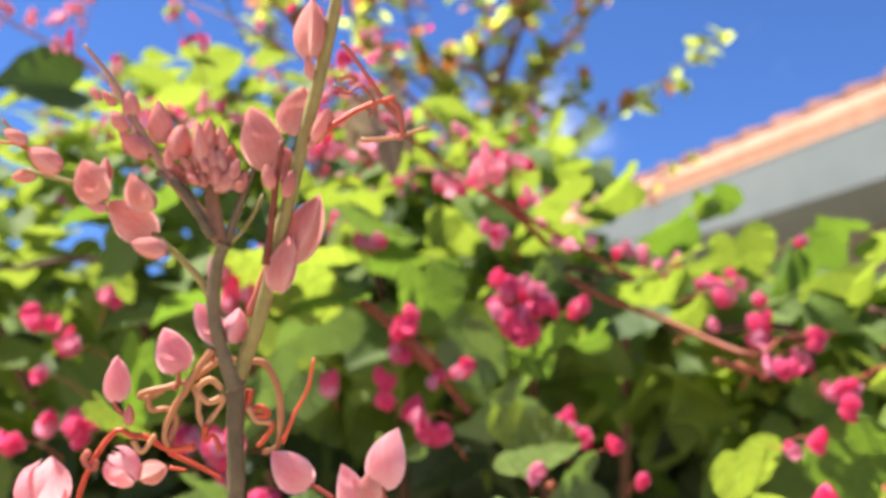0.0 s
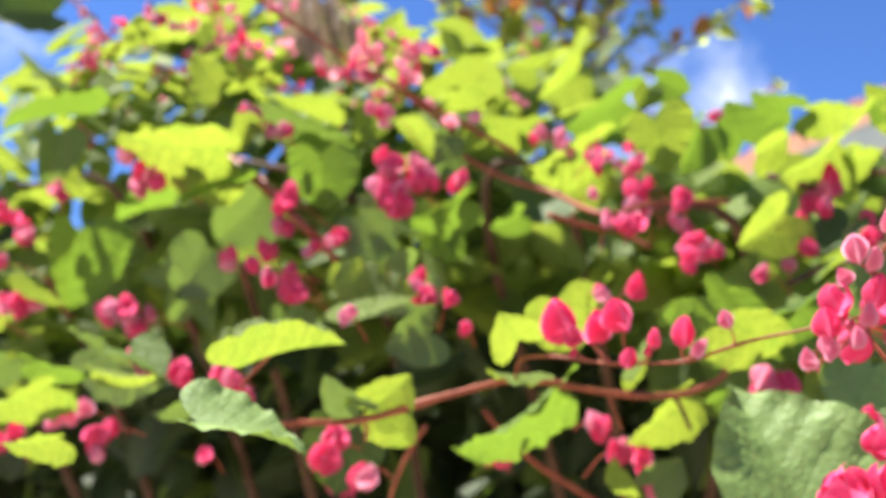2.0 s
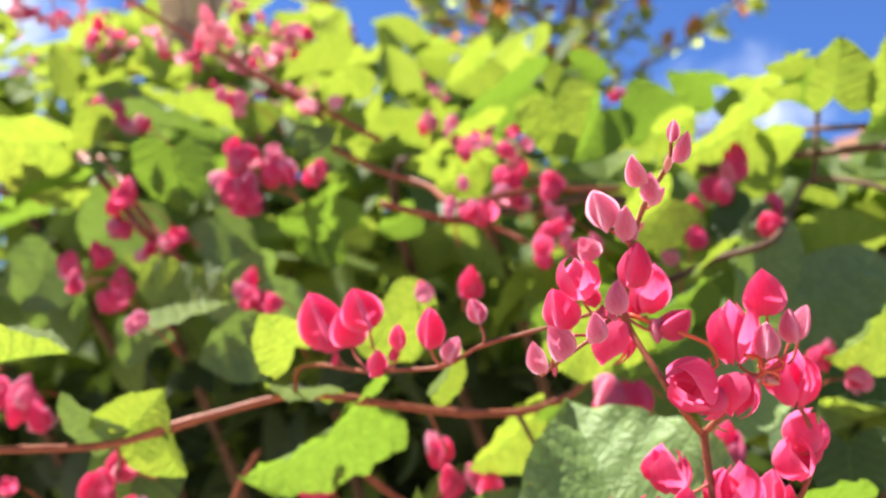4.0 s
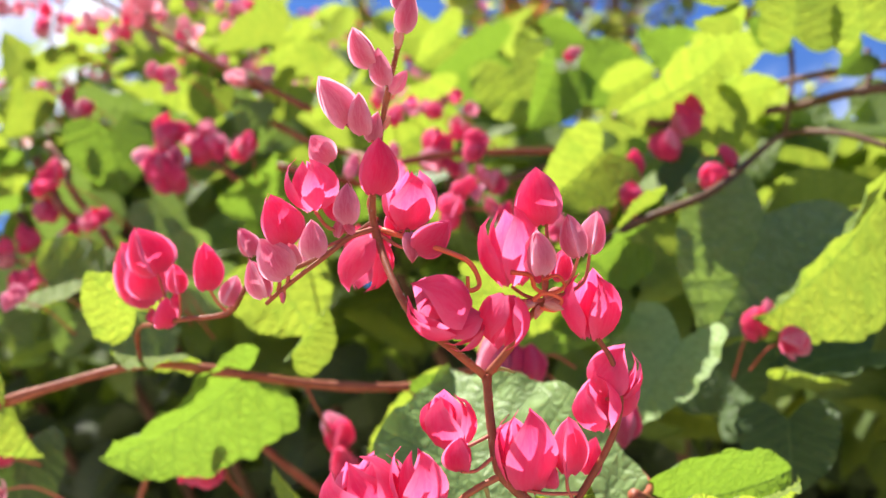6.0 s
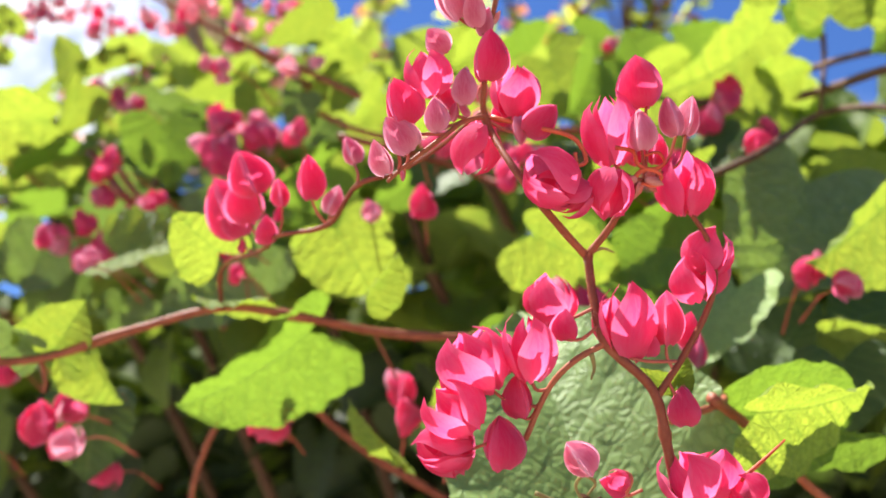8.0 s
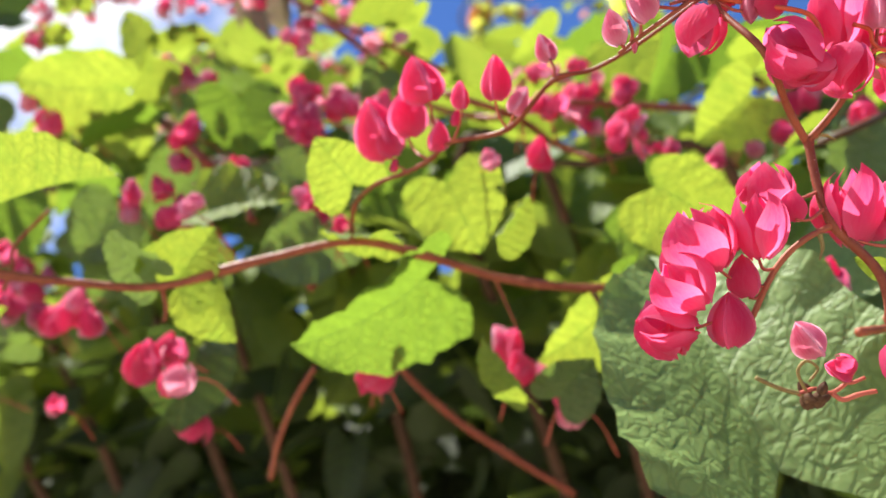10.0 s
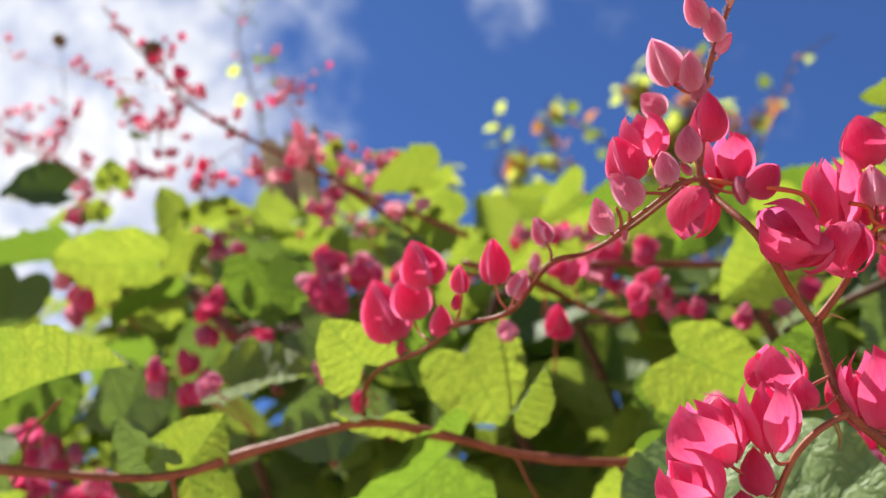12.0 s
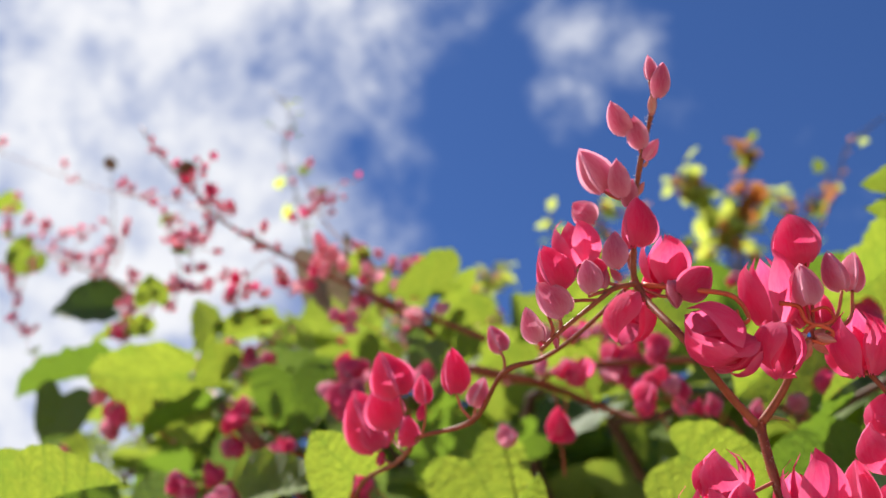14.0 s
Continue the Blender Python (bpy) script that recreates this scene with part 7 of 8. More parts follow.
tube('stem', [(-0.0298, 0.1246, 1.5089), (-0.0289, 0.1240, 1.5115), (-0.0262, 0.1224, 1.5187), (-0.0230, 0.1199, 1.5300), (-0.0199, 0.1174, 1.5414), (-0.0163, 0.1146, 1.5544), (-0.0137, 0.1122, 1.5650), (-0.0121, 0.1102, 1.5739)], 0.00125, 0.00085, STEM_GREEN, pale_shoot, 'olive stem with fine pale hairs', sides=10)
tube('stem', [(-0.0297, 0.1237, 1.5080), (-0.0311, 0.1227, 1.5121), (-0.0327, 0.1210, 1.5194), (-0.0321, 0.1195, 1.5258), (-0.0309, 0.1188, 1.5289)], 0.0012, 0.0009, STEM_BROWN, pale_shoot, 'grey-brown side stem', knots=(1.0,))
tube('stem', [(-0.0313, 0.1198, 1.5289), (-0.0349, 0.1185, 1.5338), (-0.0391, 0.1171, 1.5392), (-0.0422, 0.1159, 1.5437), (-0.0452, 0.1145, 1.5490), (-0.0480, 0.1133, 1.5539), (-0.0513, 0.1122, 1.5580)], 0.0011, 0.0003, SALMON, pale_shoot, 'downy salmon-brown flower axis')
tube('stem', [(-0.0317, 0.1197, 1.5293), (-0.0327, 0.1185, 1.5342), (-0.0331, 0.1174, 1.5391), (-0.0334, 0.1164, 1.5432), (-0.0335, 0.1156, 1.5468)], 0.0013, 0.0006, SALMON, pale_shoot, 'downy salmon-brown flower axis')
tube('stem', [(-0.0321, 0.1166, 1.5294), (-0.0357, 0.1150, 1.5354), (-0.0381, 0.1144, 1.5376), (-0.0398, 0.1141, 1.5386)], 0.0008, 0.0005, STEM_BROWN, pale_shoot)
tube('stem', [(-0.0308, 0.1198, 1.5291), (-0.0297, 0.1191, 1.5325), (-0.0282, 0.1183, 1.5362), (-0.0268, 0.1175, 1.5398)], 0.0008, 0.0005, STEM_BROWN, pale_shoot)
tube('stem', [(-0.0302, 0.1198, 1.5293), (-0.0276, 0.1192, 1.5321), (-0.0252, 0.1184, 1.5362)], 0.0004, 0.0003, STEM_GREEN, pale_shoot)
tube('stem', [(-0.0332, 0.1216, 1.5212), (-0.0353, 0.1207, 1.5245), (-0.0379, 0.1199, 1.5273), (-0.0418, 0.1189, 1.5309)], 0.0007, 0.0004, STEM_GREEN, pale_shoot)
tube('stem', [(-0.0529, 0.1167, 1.5381), (-0.0575, 0.1162, 1.5393), (-0.0608, 0.1159, 1.5402)], 0.0004, 0.0003, STEM_GREEN, pale_shoot)
tube('stem', [(-0.0492, 0.1174, 1.5360), (-0.0517, 0.1169, 1.5377), (-0.0542, 0.1166, 1.5383)], 0.0004, 0.0003, STEM_GREEN, pale_shoot)
tube('tendril', [(-0.0591, 0.1155, 1.5422), (-0.0616, 0.1148, 1.5447), (-0.0636, 0.1141, 1.5475)], 0.0002, 0.0001, TENDRIL, pale_shoot, sides=5)
tube('tendril', [(-0.0649, 0.1148, 1.5443), (-0.0616, 0.1150, 1.5438), (-0.0591, 0.1154, 1.5426)], 0.0002, 0.0002, TENDRIL, pale_shoot, sides=5)
tube('stem', [(-0.0247, 0.1188, 1.5256), (-0.0238, 0.1176, 1.5312), (-0.0229, 0.1161, 1.5376), (-0.0219, 0.1149, 1.5432)], 0.0006, 0.0004, STEM_RED, pale_shoot)
tube('stem', [(-0.0279, 0.1224, 1.5187), (-0.0252, 0.1210, 1.5252), (-0.0230, 0.1199, 1.5300)], 0.0006, 0.0005, PEDICEL, pale_shoot)
blossom(pale_shoot, (-0.0254, 0.1189, 1.5406), (-0.0274, 0.1167, 1.5495), 'bud', PINK_DUSTY, 57, 0.88, 108)
blossom(pale_shoot, (-0.0177, 0.1131, 1.5556), (-0.0173, 0.1111, 1.5640), 'bud', PINK_DUSTY, 272, 0.79, 109)
blossom(pale_shoot, (-0.0217, 0.1182, 1.5456), (-0.0193, 0.1167, 1.5527), 'bud', PINK_DUSTY, 321, 0.77, 110)
blossom(pale_shoot, (-0.0230, 0.1197, 1.5385), (-0.0227, 0.1186, 1.5433), 'knob', PINK_DUSTY, 173, 1.04, 111)
blossom(pale_shoot, (-0.0229, 0.1197, 1.5219), (-0.0204, 0.1179, 1.5299), 'bud', PINK_DUSTY, 251, 0.72, 112)
blossom(pale_shoot, (-0.0483, 0.1159, 1.5352), (-0.0511, 0.1144, 1.5410), 'bud', PINK_DUSTY, 280, 1.04, 113)
blossom(pale_shoot, (-0.0489, 0.1181, 1.5388), (-0.0490, 0.1173, 1.5423), 'bud', PINK_DUSTY, 184, 0.77, 114)
blossom(pale_shoot, (-0.0410, 0.1156, 1.5336), (-0.0438, 0.1142, 1.5387), 'bud', PINK_DUSTY, 182, 0.94, 115)
blossom(pale_shoot, (-0.0417, 0.1195, 1.5305), (-0.0484, 0.1180, 1.5355), 'bud', PINK_DUSTY, 339, 0.83, 116)
blossom(pale_shoot, (-0.0389, 0.1169, 1.5274), (-0.0441, 0.1164, 1.5288), 'knob', PINK_DUSTY, 156, 0.94, 117)
blossom(pale_shoot, (-0.0480, 0.1167, 1.5339), (-0.0512, 0.1163, 1.5350), 'knob', PINK_DUSTY, 342, 0.94, 118)
blossom(pale_shoot, (-0.0546, 0.1147, 1.5396), (-0.0592, 0.1137, 1.5427), 'knob', PINK_DUSTY, 248, 1.04, 119)
blossom(pale_shoot, (-0.0594, 0.1135, 1.5435), (-0.0627, 0.1129, 1.5453), 'knob', PINK_DUSTY, 353, 0.88, 120)
blossom(pale_shoot, (-0.0593, 0.1167, 1.5397), (-0.0628, 0.1167, 1.5391), 'knob', PINK_DUSTY, 174, 0.99, 121)
blossom(pale_shoot, (-0.0444, 0.1151, 1.5476), (-0.0450, 0.1142, 1.5515), 'knob', PINK_DUSTY, 297, 1.04, 122)
blossom(pale_shoot, (-0.0406, 0.1171, 1.5443), (-0.0410, 0.1157, 1.5504), 'knob', PINK_DUSTY, 242, 0.94, 123)
blossom(pale_shoot, (-0.0378, 0.1164, 1.5413), (-0.0369, 0.1152, 1.5464), 'knob', PINK_DUSTY, 128, 1.21, 124)
blossom(pale_shoot, (-0.0448, 0.1140, 1.5452), (-0.0471, 0.1133, 1.5480), 'knob', PINK_DUSTY, 140, 0.99, 125)
blossom(pale_shoot, (-0.0418, 0.1157, 1.5418), (-0.0461, 0.1147, 1.5450), 'knob', PINK_DUSTY, 256, 0.94, 126)
blossom(pale_shoot, (-0.0345, 0.1168, 1.5424), (-0.0349, 0.1157, 1.5469), 'knob', PINK_DUSTY, 182, 0.66, 127)
blossom(pale_shoot, (-0.0324, 0.1154, 1.5423), (-0.0330, 0.1143, 1.5469), 'knob', PINK_DUSTY, 329, 0.66, 128)
blossom(pale_shoot, (-0.0308, 0.1155, 1.5419), (-0.0311, 0.1146, 1.5458), 'knob', PINK_DUSTY, 209, 0.77, 129)
blossom(pale_shoot, (-0.0486, 0.1130, 1.5495), (-0.0500, 0.1125, 1.5514), 'knob', PINK_DUSTY, 88, 0.88, 130)
blossom(pale_shoot, (-0.0474, 0.1156, 1.5499), (-0.0495, 0.1150, 1.5520), 'knob', PINK_DUSTY, 352, 0.77, 131)
blossom(pale_shoot, (-0.0178, 0.1142, 1.5525), (-0.0182, 0.1133, 1.5561), 'knob', PINK_DUSTY, 186, 0.66, 132)
blossom(pale_shoot, (-0.0164, 0.1185, 1.5452), (-0.0158, 0.1176, 1.5494), 'knob', PINK_DUSTY, 265, 0.77, 133)
blossom(pale_shoot, (-0.0332, 0.1140, 1.5399), (-0.0338, 0.1126, 1.5456), 'knob', PINK_DUSTY, 85, 0.68, 134)
blossom(pale_shoot, (-0.0327, 0.1138, 1.5421), (-0.0320, 0.1128, 1.5464), 'knob', PINK_DUSTY, 185, 0.66, 135)
blossom(pale_shoot, (-0.0318, 0.1181, 1.5432), (-0.0318, 0.1173, 1.5468), 'knob', PINK_DUSTY, 244, 0.66, 136)
blossom(pale_shoot, (-0.0303, 0.1152, 1.5388), (-0.0312, 0.1144, 1.5422), 'knob', PINK_DUSTY, 40, 0.88, 137)
blossom(pale_shoot, (-0.0305, 0.1176, 1.5400), (-0.0298, 0.1168, 1.5436), 'knob', PINK_DUSTY, 213, 0.88, 138)
blossom(pale_shoot, (-0.0302, 0.1152, 1.5359), (-0.0293, 0.1145, 1.5390), 'knob', PINK_DUSTY, 297, 0.99, 139)
blossom(pale_shoot, (-0.0289, 0.1173, 1.5364), (-0.0275, 0.1166, 1.5394), 'knob', PINK_DUSTY, 215, 0.88, 140)
blossom(pale_shoot, (-0.0351, 0.1150, 1.5393), (-0.0369, 0.1145, 1.5412), 'knob', PINK_DUSTY, 283, 0.88, 141)
blossom(pale_shoot, (-0.0373, 0.1178, 1.5393), (-0.0393, 0.1172, 1.5413), 'knob', PINK_DUSTY, 326, 0.88, 142)
blossom(pale_shoot, (-0.0347, 0.1153, 1.5372), (-0.0358, 0.1146, 1.5400), 'knob', PINK_DUSTY, 14, 0.88, 143)
blossom(pale_shoot, (-0.0374, 0.1148, 1.5367), (-0.0392, 0.1142, 1.5391), 'knob', PINK_DUSTY, 300, 0.77, 144)
blossom(pale_shoot, (-0.0344, 0.1158, 1.5395), (-0.0351, 0.1151, 1.5426), 'knob', PINK_DUSTY, 332, 0.88, 145)
blossom(pale_shoot, (-0.0316, 0.1145, 1.5390), (-0.0322, 0.1137, 1.5423), 'knob', PINK_DUSTY, 351, 0.88, 146)
blossom(pale_shoot, (-0.0312, 0.1150, 1.5366), (-0.0316, 0.1142, 1.5402), 'knob', PINK_DUSTY, 21, 0.88, 147)
blossom(pale_shoot, (-0.0347, 0.1195, 1.5380), (-0.0353, 0.1187, 1.5414), 'knob', PINK_DUSTY, 115, 0.88, 148)
blossom(pale_shoot, (-0.0292, 0.1148, 1.5375), (-0.0280, 0.1142, 1.5405), 'knob', PINK_DUSTY, 68, 0.88, 149)
blossom(pale_shoot, (-0.0234, 0.1151, 1.5360), (-0.0241, 0.1142, 1.5396), 'knob', PINK_DUSTY, 92, 0.88, 150)
blossom(pale_shoot, (-0.0428, 0.1150, 1.5427), (-0.0438, 0.1144, 1.5452), 'knob', PINK_DUSTY, 280, 0.77, 151)
blossom(pale_shoot, (-0.0379, 0.1133, 1.5388), (-0.0381, 0.1126, 1.5418), 'knob', PINK_DUSTY, 238, 0.77, 152)
blossom(pale_shoot, (-0.0217, 0.1168, 1.5352), (-0.0205, 0.1160, 1.5392), 'knob', PINK_DUSTY, 339, 0.77, 153)
blossom(pale_shoot, (-0.0185, 0.1168, 1.5427), (-0.0162, 0.1164, 1.5452), 'knob', PINK_DUSTY, 302, 0.55, 154)
blossom(pale_shoot, (-0.0172, 0.1143, 1.5429), (-0.0148, 0.1133, 1.5476), 'knob', PINK_DUSTY, 191, 0.61, 155)
blossom(pale_shoot, (-0.0210, 0.1125, 1.5445), (-0.0214, 0.1121, 1.5465), 'knob', PINK_DUSTY, 207, 0.66, 156)
blossom(pale_shoot, (-0.0211, 0.1194, 1.5403), (-0.0223, 0.1186, 1.5436), 'knob', PINK_DUSTY, 209, 0.99, 157)
blossom(pale_shoot, (-0.0354, 0.1178, 1.5383), (-0.0370, 0.1174, 1.5399), 'knob', PINK_DUSTY, 18, 0.88, 158)
blossom(pale_shoot, (-0.0324, 0.1161, 1.5373), (-0.0326, 0.1156, 1.5397), 'knob', PINK_DUSTY, 262, 0.88, 159)
blossom(pale_shoot, (-0.0325, 0.1210, 1.5398), (-0.0317, 0.1205, 1.5422), 'knob', PINK_DUSTY, 66, 0.88, 160)
blossom(pale_shoot, (-0.0322, 0.1183, 1.5402), (-0.0317, 0.1178, 1.5426), 'knob', PINK_DUSTY, 189, 0.88, 161)
blossom(pale_shoot, (-0.0323, 0.1169, 1.5370), (-0.0321, 0.1164, 1.5394), 'knob', PINK_DUSTY, 244, 0.88, 162)
blossom(pale_shoot, (-0.0371, 0.1183, 1.5384), (-0.0389, 0.1179, 1.5395), 'knob', PINK_DUSTY, 179, 0.88, 163)
blossom(pale_shoot, (-0.0347, 0.1166, 1.5381), (-0.0361, 0.1161, 1.5399), 'knob', PINK_DUSTY, 166, 0.88, 164)
blossom(pale_shoot, (-0.0323, 0.1147, 1.5382), (-0.0326, 0.1141, 1.5405), 'knob', PINK_DUSTY, 322, 0.88, 165)
blossom(pale_shoot, (-0.0348, 0.1170, 1.5377), (-0.0363, 0.1166, 1.5392), 'knob', PINK_DUSTY, 115, 0.88, 166)
blossom(pale_shoot, (-0.0331, 0.1191, 1.5390), (-0.0330, 0.1185, 1.5415), 'knob', PINK_DUSTY, 196, 0.88, 167)
blossom(pale_shoot, (-0.0369, 0.1182, 1.5382), (-0.0387, 0.1179, 1.5393), 'knob', PINK_DUSTY, 133, 0.88, 168)
blossom(pale_shoot, (-0.0330, 0.1158, 1.5370), (-0.0341, 0.1153, 1.5390), 'knob', PINK_DUSTY, 10, 0.88, 169)
blossom(pale_shoot, (-0.0306, 0.1172, 1.5401), (-0.0297, 0.1167, 1.5423), 'knob', PINK_DUSTY, 146, 0.88, 170)
blossom(pale_shoot, (-0.0327, 0.1192, 1.5369), (-0.0311, 0.1189, 1.5385), 'knob', PINK_DUSTY, 227, 0.88, 171)
blossom(pale_shoot, (-0.0315, 0.1152, 1.5358), (-0.0303, 0.1148, 1.5378), 'knob', PINK_DUSTY, 200, 0.88, 172)
blossom(pale_shoot, (-0.0296, 0.1162, 1.5366), (-0.0278, 0.1161, 1.5375), 'knob', PINK_DUSTY, 242, 0.88, 173)
blossom(pale_shoot, (-0.0331, 0.1160, 1.5368), (-0.0343, 0.1155, 1.5386), 'knob', PINK_DUSTY, 79, 0.88, 174)
blossom(pale_shoot, (-0.0335, 0.1177, 1.5375), (-0.0345, 0.1171, 1.5396), 'knob', PINK_DUSTY, 243, 0.88, 175)
blossom(pale_shoot, (-0.0337, 0.1200, 1.5410), (-0.0337, 0.1194, 1.5435), 'knob', PINK_DUSTY, 60, 0.88, 176)
blossom(pale_shoot, (-0.0313, 0.1164, 1.5361), (-0.0295, 0.1162, 1.5370), 'knob', PINK_DUSTY, 172, 0.88, 177)
blossom(pale_shoot, (-0.0325, 0.1137, 1.5383), (-0.0330, 0.1131, 1.5406), 'knob', PINK_DUSTY, 179, 0.88, 178)
blossom(pale_shoot, (-0.0316, 0.1181, 1.5396), (-0.0309, 0.1176, 1.5419), 'knob', PINK_DUSTY, 18, 0.88, 179)
blossom(pale_shoot, (-0.0304, 0.1194, 1.5376), (-0.0285, 0.1193, 1.5384), 'knob', PINK_DUSTY, 55, 0.88, 180)
blossom(pale_shoot, (-0.0338, 0.1139, 1.5366), (-0.0353, 0.1135, 1.5380), 'knob', PINK_DUSTY, 218, 0.88, 181)
blossom(pale_shoot, (-0.0345, 0.1207, 1.5404), (-0.0349, 0.1201, 1.5429), 'knob', PINK_DUSTY, 332, 0.88, 182)
blossom(pale_shoot, (-0.0321, 0.1163, 1.5400), (-0.0320, 0.1157, 1.5424), 'knob', PINK_DUSTY, 200, 0.88, 183)
blossom(pale_shoot, (-0.0214, 0.1208, 1.5266), (-0.0168, 0.1188, 1.5362), 'bud', PINK_DUSTY, 349, 0.68, 184)
blossom(pale_shoot, (-0.0384, 0.1237, 1.5108), (-0.0406, 0.1222, 1.5172), 'bud', PINK_SOFT, 100, 0.94, 185)
blossom(pale_shoot, (-0.0478, 0.1242, 1.5068), (-0.0472, 0.1228, 1.5133), 'bud', PINK_SOFT, 151, 0.79, 186)
blossom(pale_shoot, (-0.0459, 0.1252, 1.5032), (-0.0457, 0.1245, 1.5062), 'knob', PINK_DUSTY, 238, 0.88, 187)
blossom(pale_shoot, (-0.0595, 0.1276, 1.4901), (-0.0580, 0.1256, 1.4993), 'half', PINK_SOFT, 33, 1.02, 188)
blossom(pale_shoot, (-0.0452, 0.1271, 1.4951), (-0.0492, 0.1259, 1.4995), 'half', PINK_SOFT, 155, 1.02, 189)
blossom(pale_shoot, (-0.0444, 0.1270, 1.4956), (-0.0402, 0.1268, 1.4971), 'bud', PINK_DUSTY, 1, 0.99, 190)
blossom(pale_shoot, (-0.0325, 0.1230, 1.5151), (-0.0357, 0.1215, 1.5207), 'bud', PINK_SOFT, 355, 0.77, 191)
blossom(pale_shoot, (-0.0306, 0.1231, 1.5150), (-0.0289, 0.1220, 1.5199), 'bud', PINK_SOFT, 221, 0.99, 192)
blossom(pale_shoot, (-0.0194, 0.1284, 1.4943), (-0.0248, 0.1270, 1.4993), 'bud', PINK_SOFT, 298, 0.94, 193)
blossom(pale_shoot, (-0.0085, 0.1289, 1.4942), (-0.0060, 0.1271, 1.5025), 'bud', PINK_SOFT, 146, 0.86, 194)
blossom(pale_shoot, (-0.0133, 0.1296, 1.4904), (-0.0146, 0.1279, 1.4974), 'bud', PINK_SOFT, 331, 0.77, 195)
blossom(pale_shoot, (-0.0105, 0.1295, 1.4912), (-0.0101, 0.1282, 1.4968), 'bud', PINK_DUSTY, 241, 0.77, 196)
tube('tendril', [(-0.0301, 0.1255, 1.5120), (-0.0318, 0.1252, 1.5130), (-0.0339, 0.1254, 1.5118), (-0.0369, 0.1257, 1.5098), (-0.0403, 0.1258, 1.5088), (-0.0436, 0.1258, 1.5081), (-0.0448, 0.1259, 1.5076), (-0.0436, 0.1261, 1.5072), (-0.0412, 0.1259, 1.5082)], 0.0006, 0.00041999999999999996, TAN, pale_shoot, 'curling orange-tan tendril', sides=6)
tube('tendril', [(-0.0327, 0.1218, 1.5138), (-0.0351, 0.1224, 1.5109), (-0.0368, 0.1230, 1.5081), (-0.0387, 0.1235, 1.5053), (-0.0401, 0.1243, 1.5018), (-0.0395, 0.1247, 1.5000)], 0.0006, 0.00041999999999999996, TAN, pale_shoot, 'curling orange-tan tendril', sides=6)
tube('tendril', [(-0.0372, 0.1239, 1.5098), (-0.0356, 0.1246, 1.5074), (-0.0355, 0.1252, 1.5049), (-0.0347, 0.1256, 1.5031), (-0.0332, 0.1254, 1.5045), (-0.0314, 0.1249, 1.5069)], 0.0005, 0.00035, TAN, pale_shoot, 'curling orange-tan tendril', sides=6)
tube('tendril', [(-0.0430, 0.1245, 1.5075), (-0.0426, 0.1250, 1.5054), (-0.0399, 0.1251, 1.5054), (-0.0389, 0.1256, 1.5037), (-0.0400, 0.1264, 1.5001)], 0.0005, 0.00035, TAN, pale_shoot, 'curling orange-tan tendril', sides=6)
tube('tendril', [(-0.0315, 0.1249, 1.5073), (-0.0340, 0.1250, 1.5064), (-0.0356, 0.1245, 1.5082), (-0.0337, 0.1242, 1.5096), (-0.0318, 0.1246, 1.5081)], 0.0006, 0.00041999999999999996, TAN, pale_shoot, 'curling orange-tan tendril', sides=6)
tube('tendril', [(-0.0360, 0.1257, 1.5000), (-0.0397, 0.1256, 1.4997), (-0.0429, 0.1251, 1.5013), (-0.0453, 0.1249, 1.5017), (-0.0467, 0.1246, 1.5024), (-0.0480, 0.1247, 1.5019), (-0.0501, 0.1252, 1.4994), (-0.0523, 0.1260, 1.4953), (-0.0534, 0.1267, 1.4921)], 0.00055, 0.000385, TENDRIL, pale_shoot, 'curling orange-tan tendril', sides=6)
tube('tendril', [(-0.0448, 0.1243, 1.5009), (-0.0435, 0.1248, 1.4993), (-0.0415, 0.1243, 1.5017)], 0.0005, 0.00035, TAN, pale_shoot, 'curling orange-tan tendril', sides=6)
tube('tendril', [(-0.0401, 0.1267, 1.4991), (-0.0359, 0.1274, 1.4972), (-0.0321, 0.1280, 1.4951)], 0.0004, 0.00028, TENDRIL, pale_shoot, 'curling orange-tan tendril', sides=6)
tube('tendril', [(-0.0404, 0.1282, 1.4970), (-0.0379, 0.1283, 1.4966)], 0.0003, 0.00020999999999999998, TENDRIL, pale_shoot, 'curling orange-tan tendril', sides=6)
tube('tendril', [(-0.0511, 0.1241, 1.4994), (-0.0518, 0.1243, 1.4982), (-0.0506, 0.1247, 1.4969), (-0.0500, 0.1244, 1.4981)], 0.0006, 0.00041999999999999996, PEDICEL, pale_shoot, 'curling orange-tan tendril', sides=6)
tube('tendril', [(-0.0341, 0.1246, 1.5031), (-0.0344, 0.1251, 1.5008), (-0.0331, 0.1250, 1.5016), (-0.0320, 0.1256, 1.4992)], 0.0005, 0.00035, TENDRIL, pale_shoot, 'curling orange-tan tendril', sides=6)
tube('tendril', [(-0.0283, 0.1251, 1.5123), (-0.0258, 0.1254, 1.5119), (-0.0240, 0.1263, 1.5082), (-0.0237, 0.1274, 1.5036), (-0.0244, 0.1282, 1.4999), (-0.0265, 0.1283, 1.4991)], 0.0006, 0.00041999999999999996, TAN, pale_shoot, 'curling orange-tan tendril', sides=6)
tube('tendril', [(-0.0282, 0.1260, 1.5082), (-0.0285, 0.1267, 1.5053), (-0.0266, 0.1267, 1.5056), (-0.0256, 0.1270, 1.5045), (-0.0276, 0.1269, 1.5042), (-0.0250, 0.1273, 1.5031), (-0.0260, 0.1277, 1.5012), (-0.0271, 0.1280, 1.5000)], 0.0006, 0.00041999999999999996, TENDRIL, pale_shoot, 'curling orange-tan tendril', sides=6)
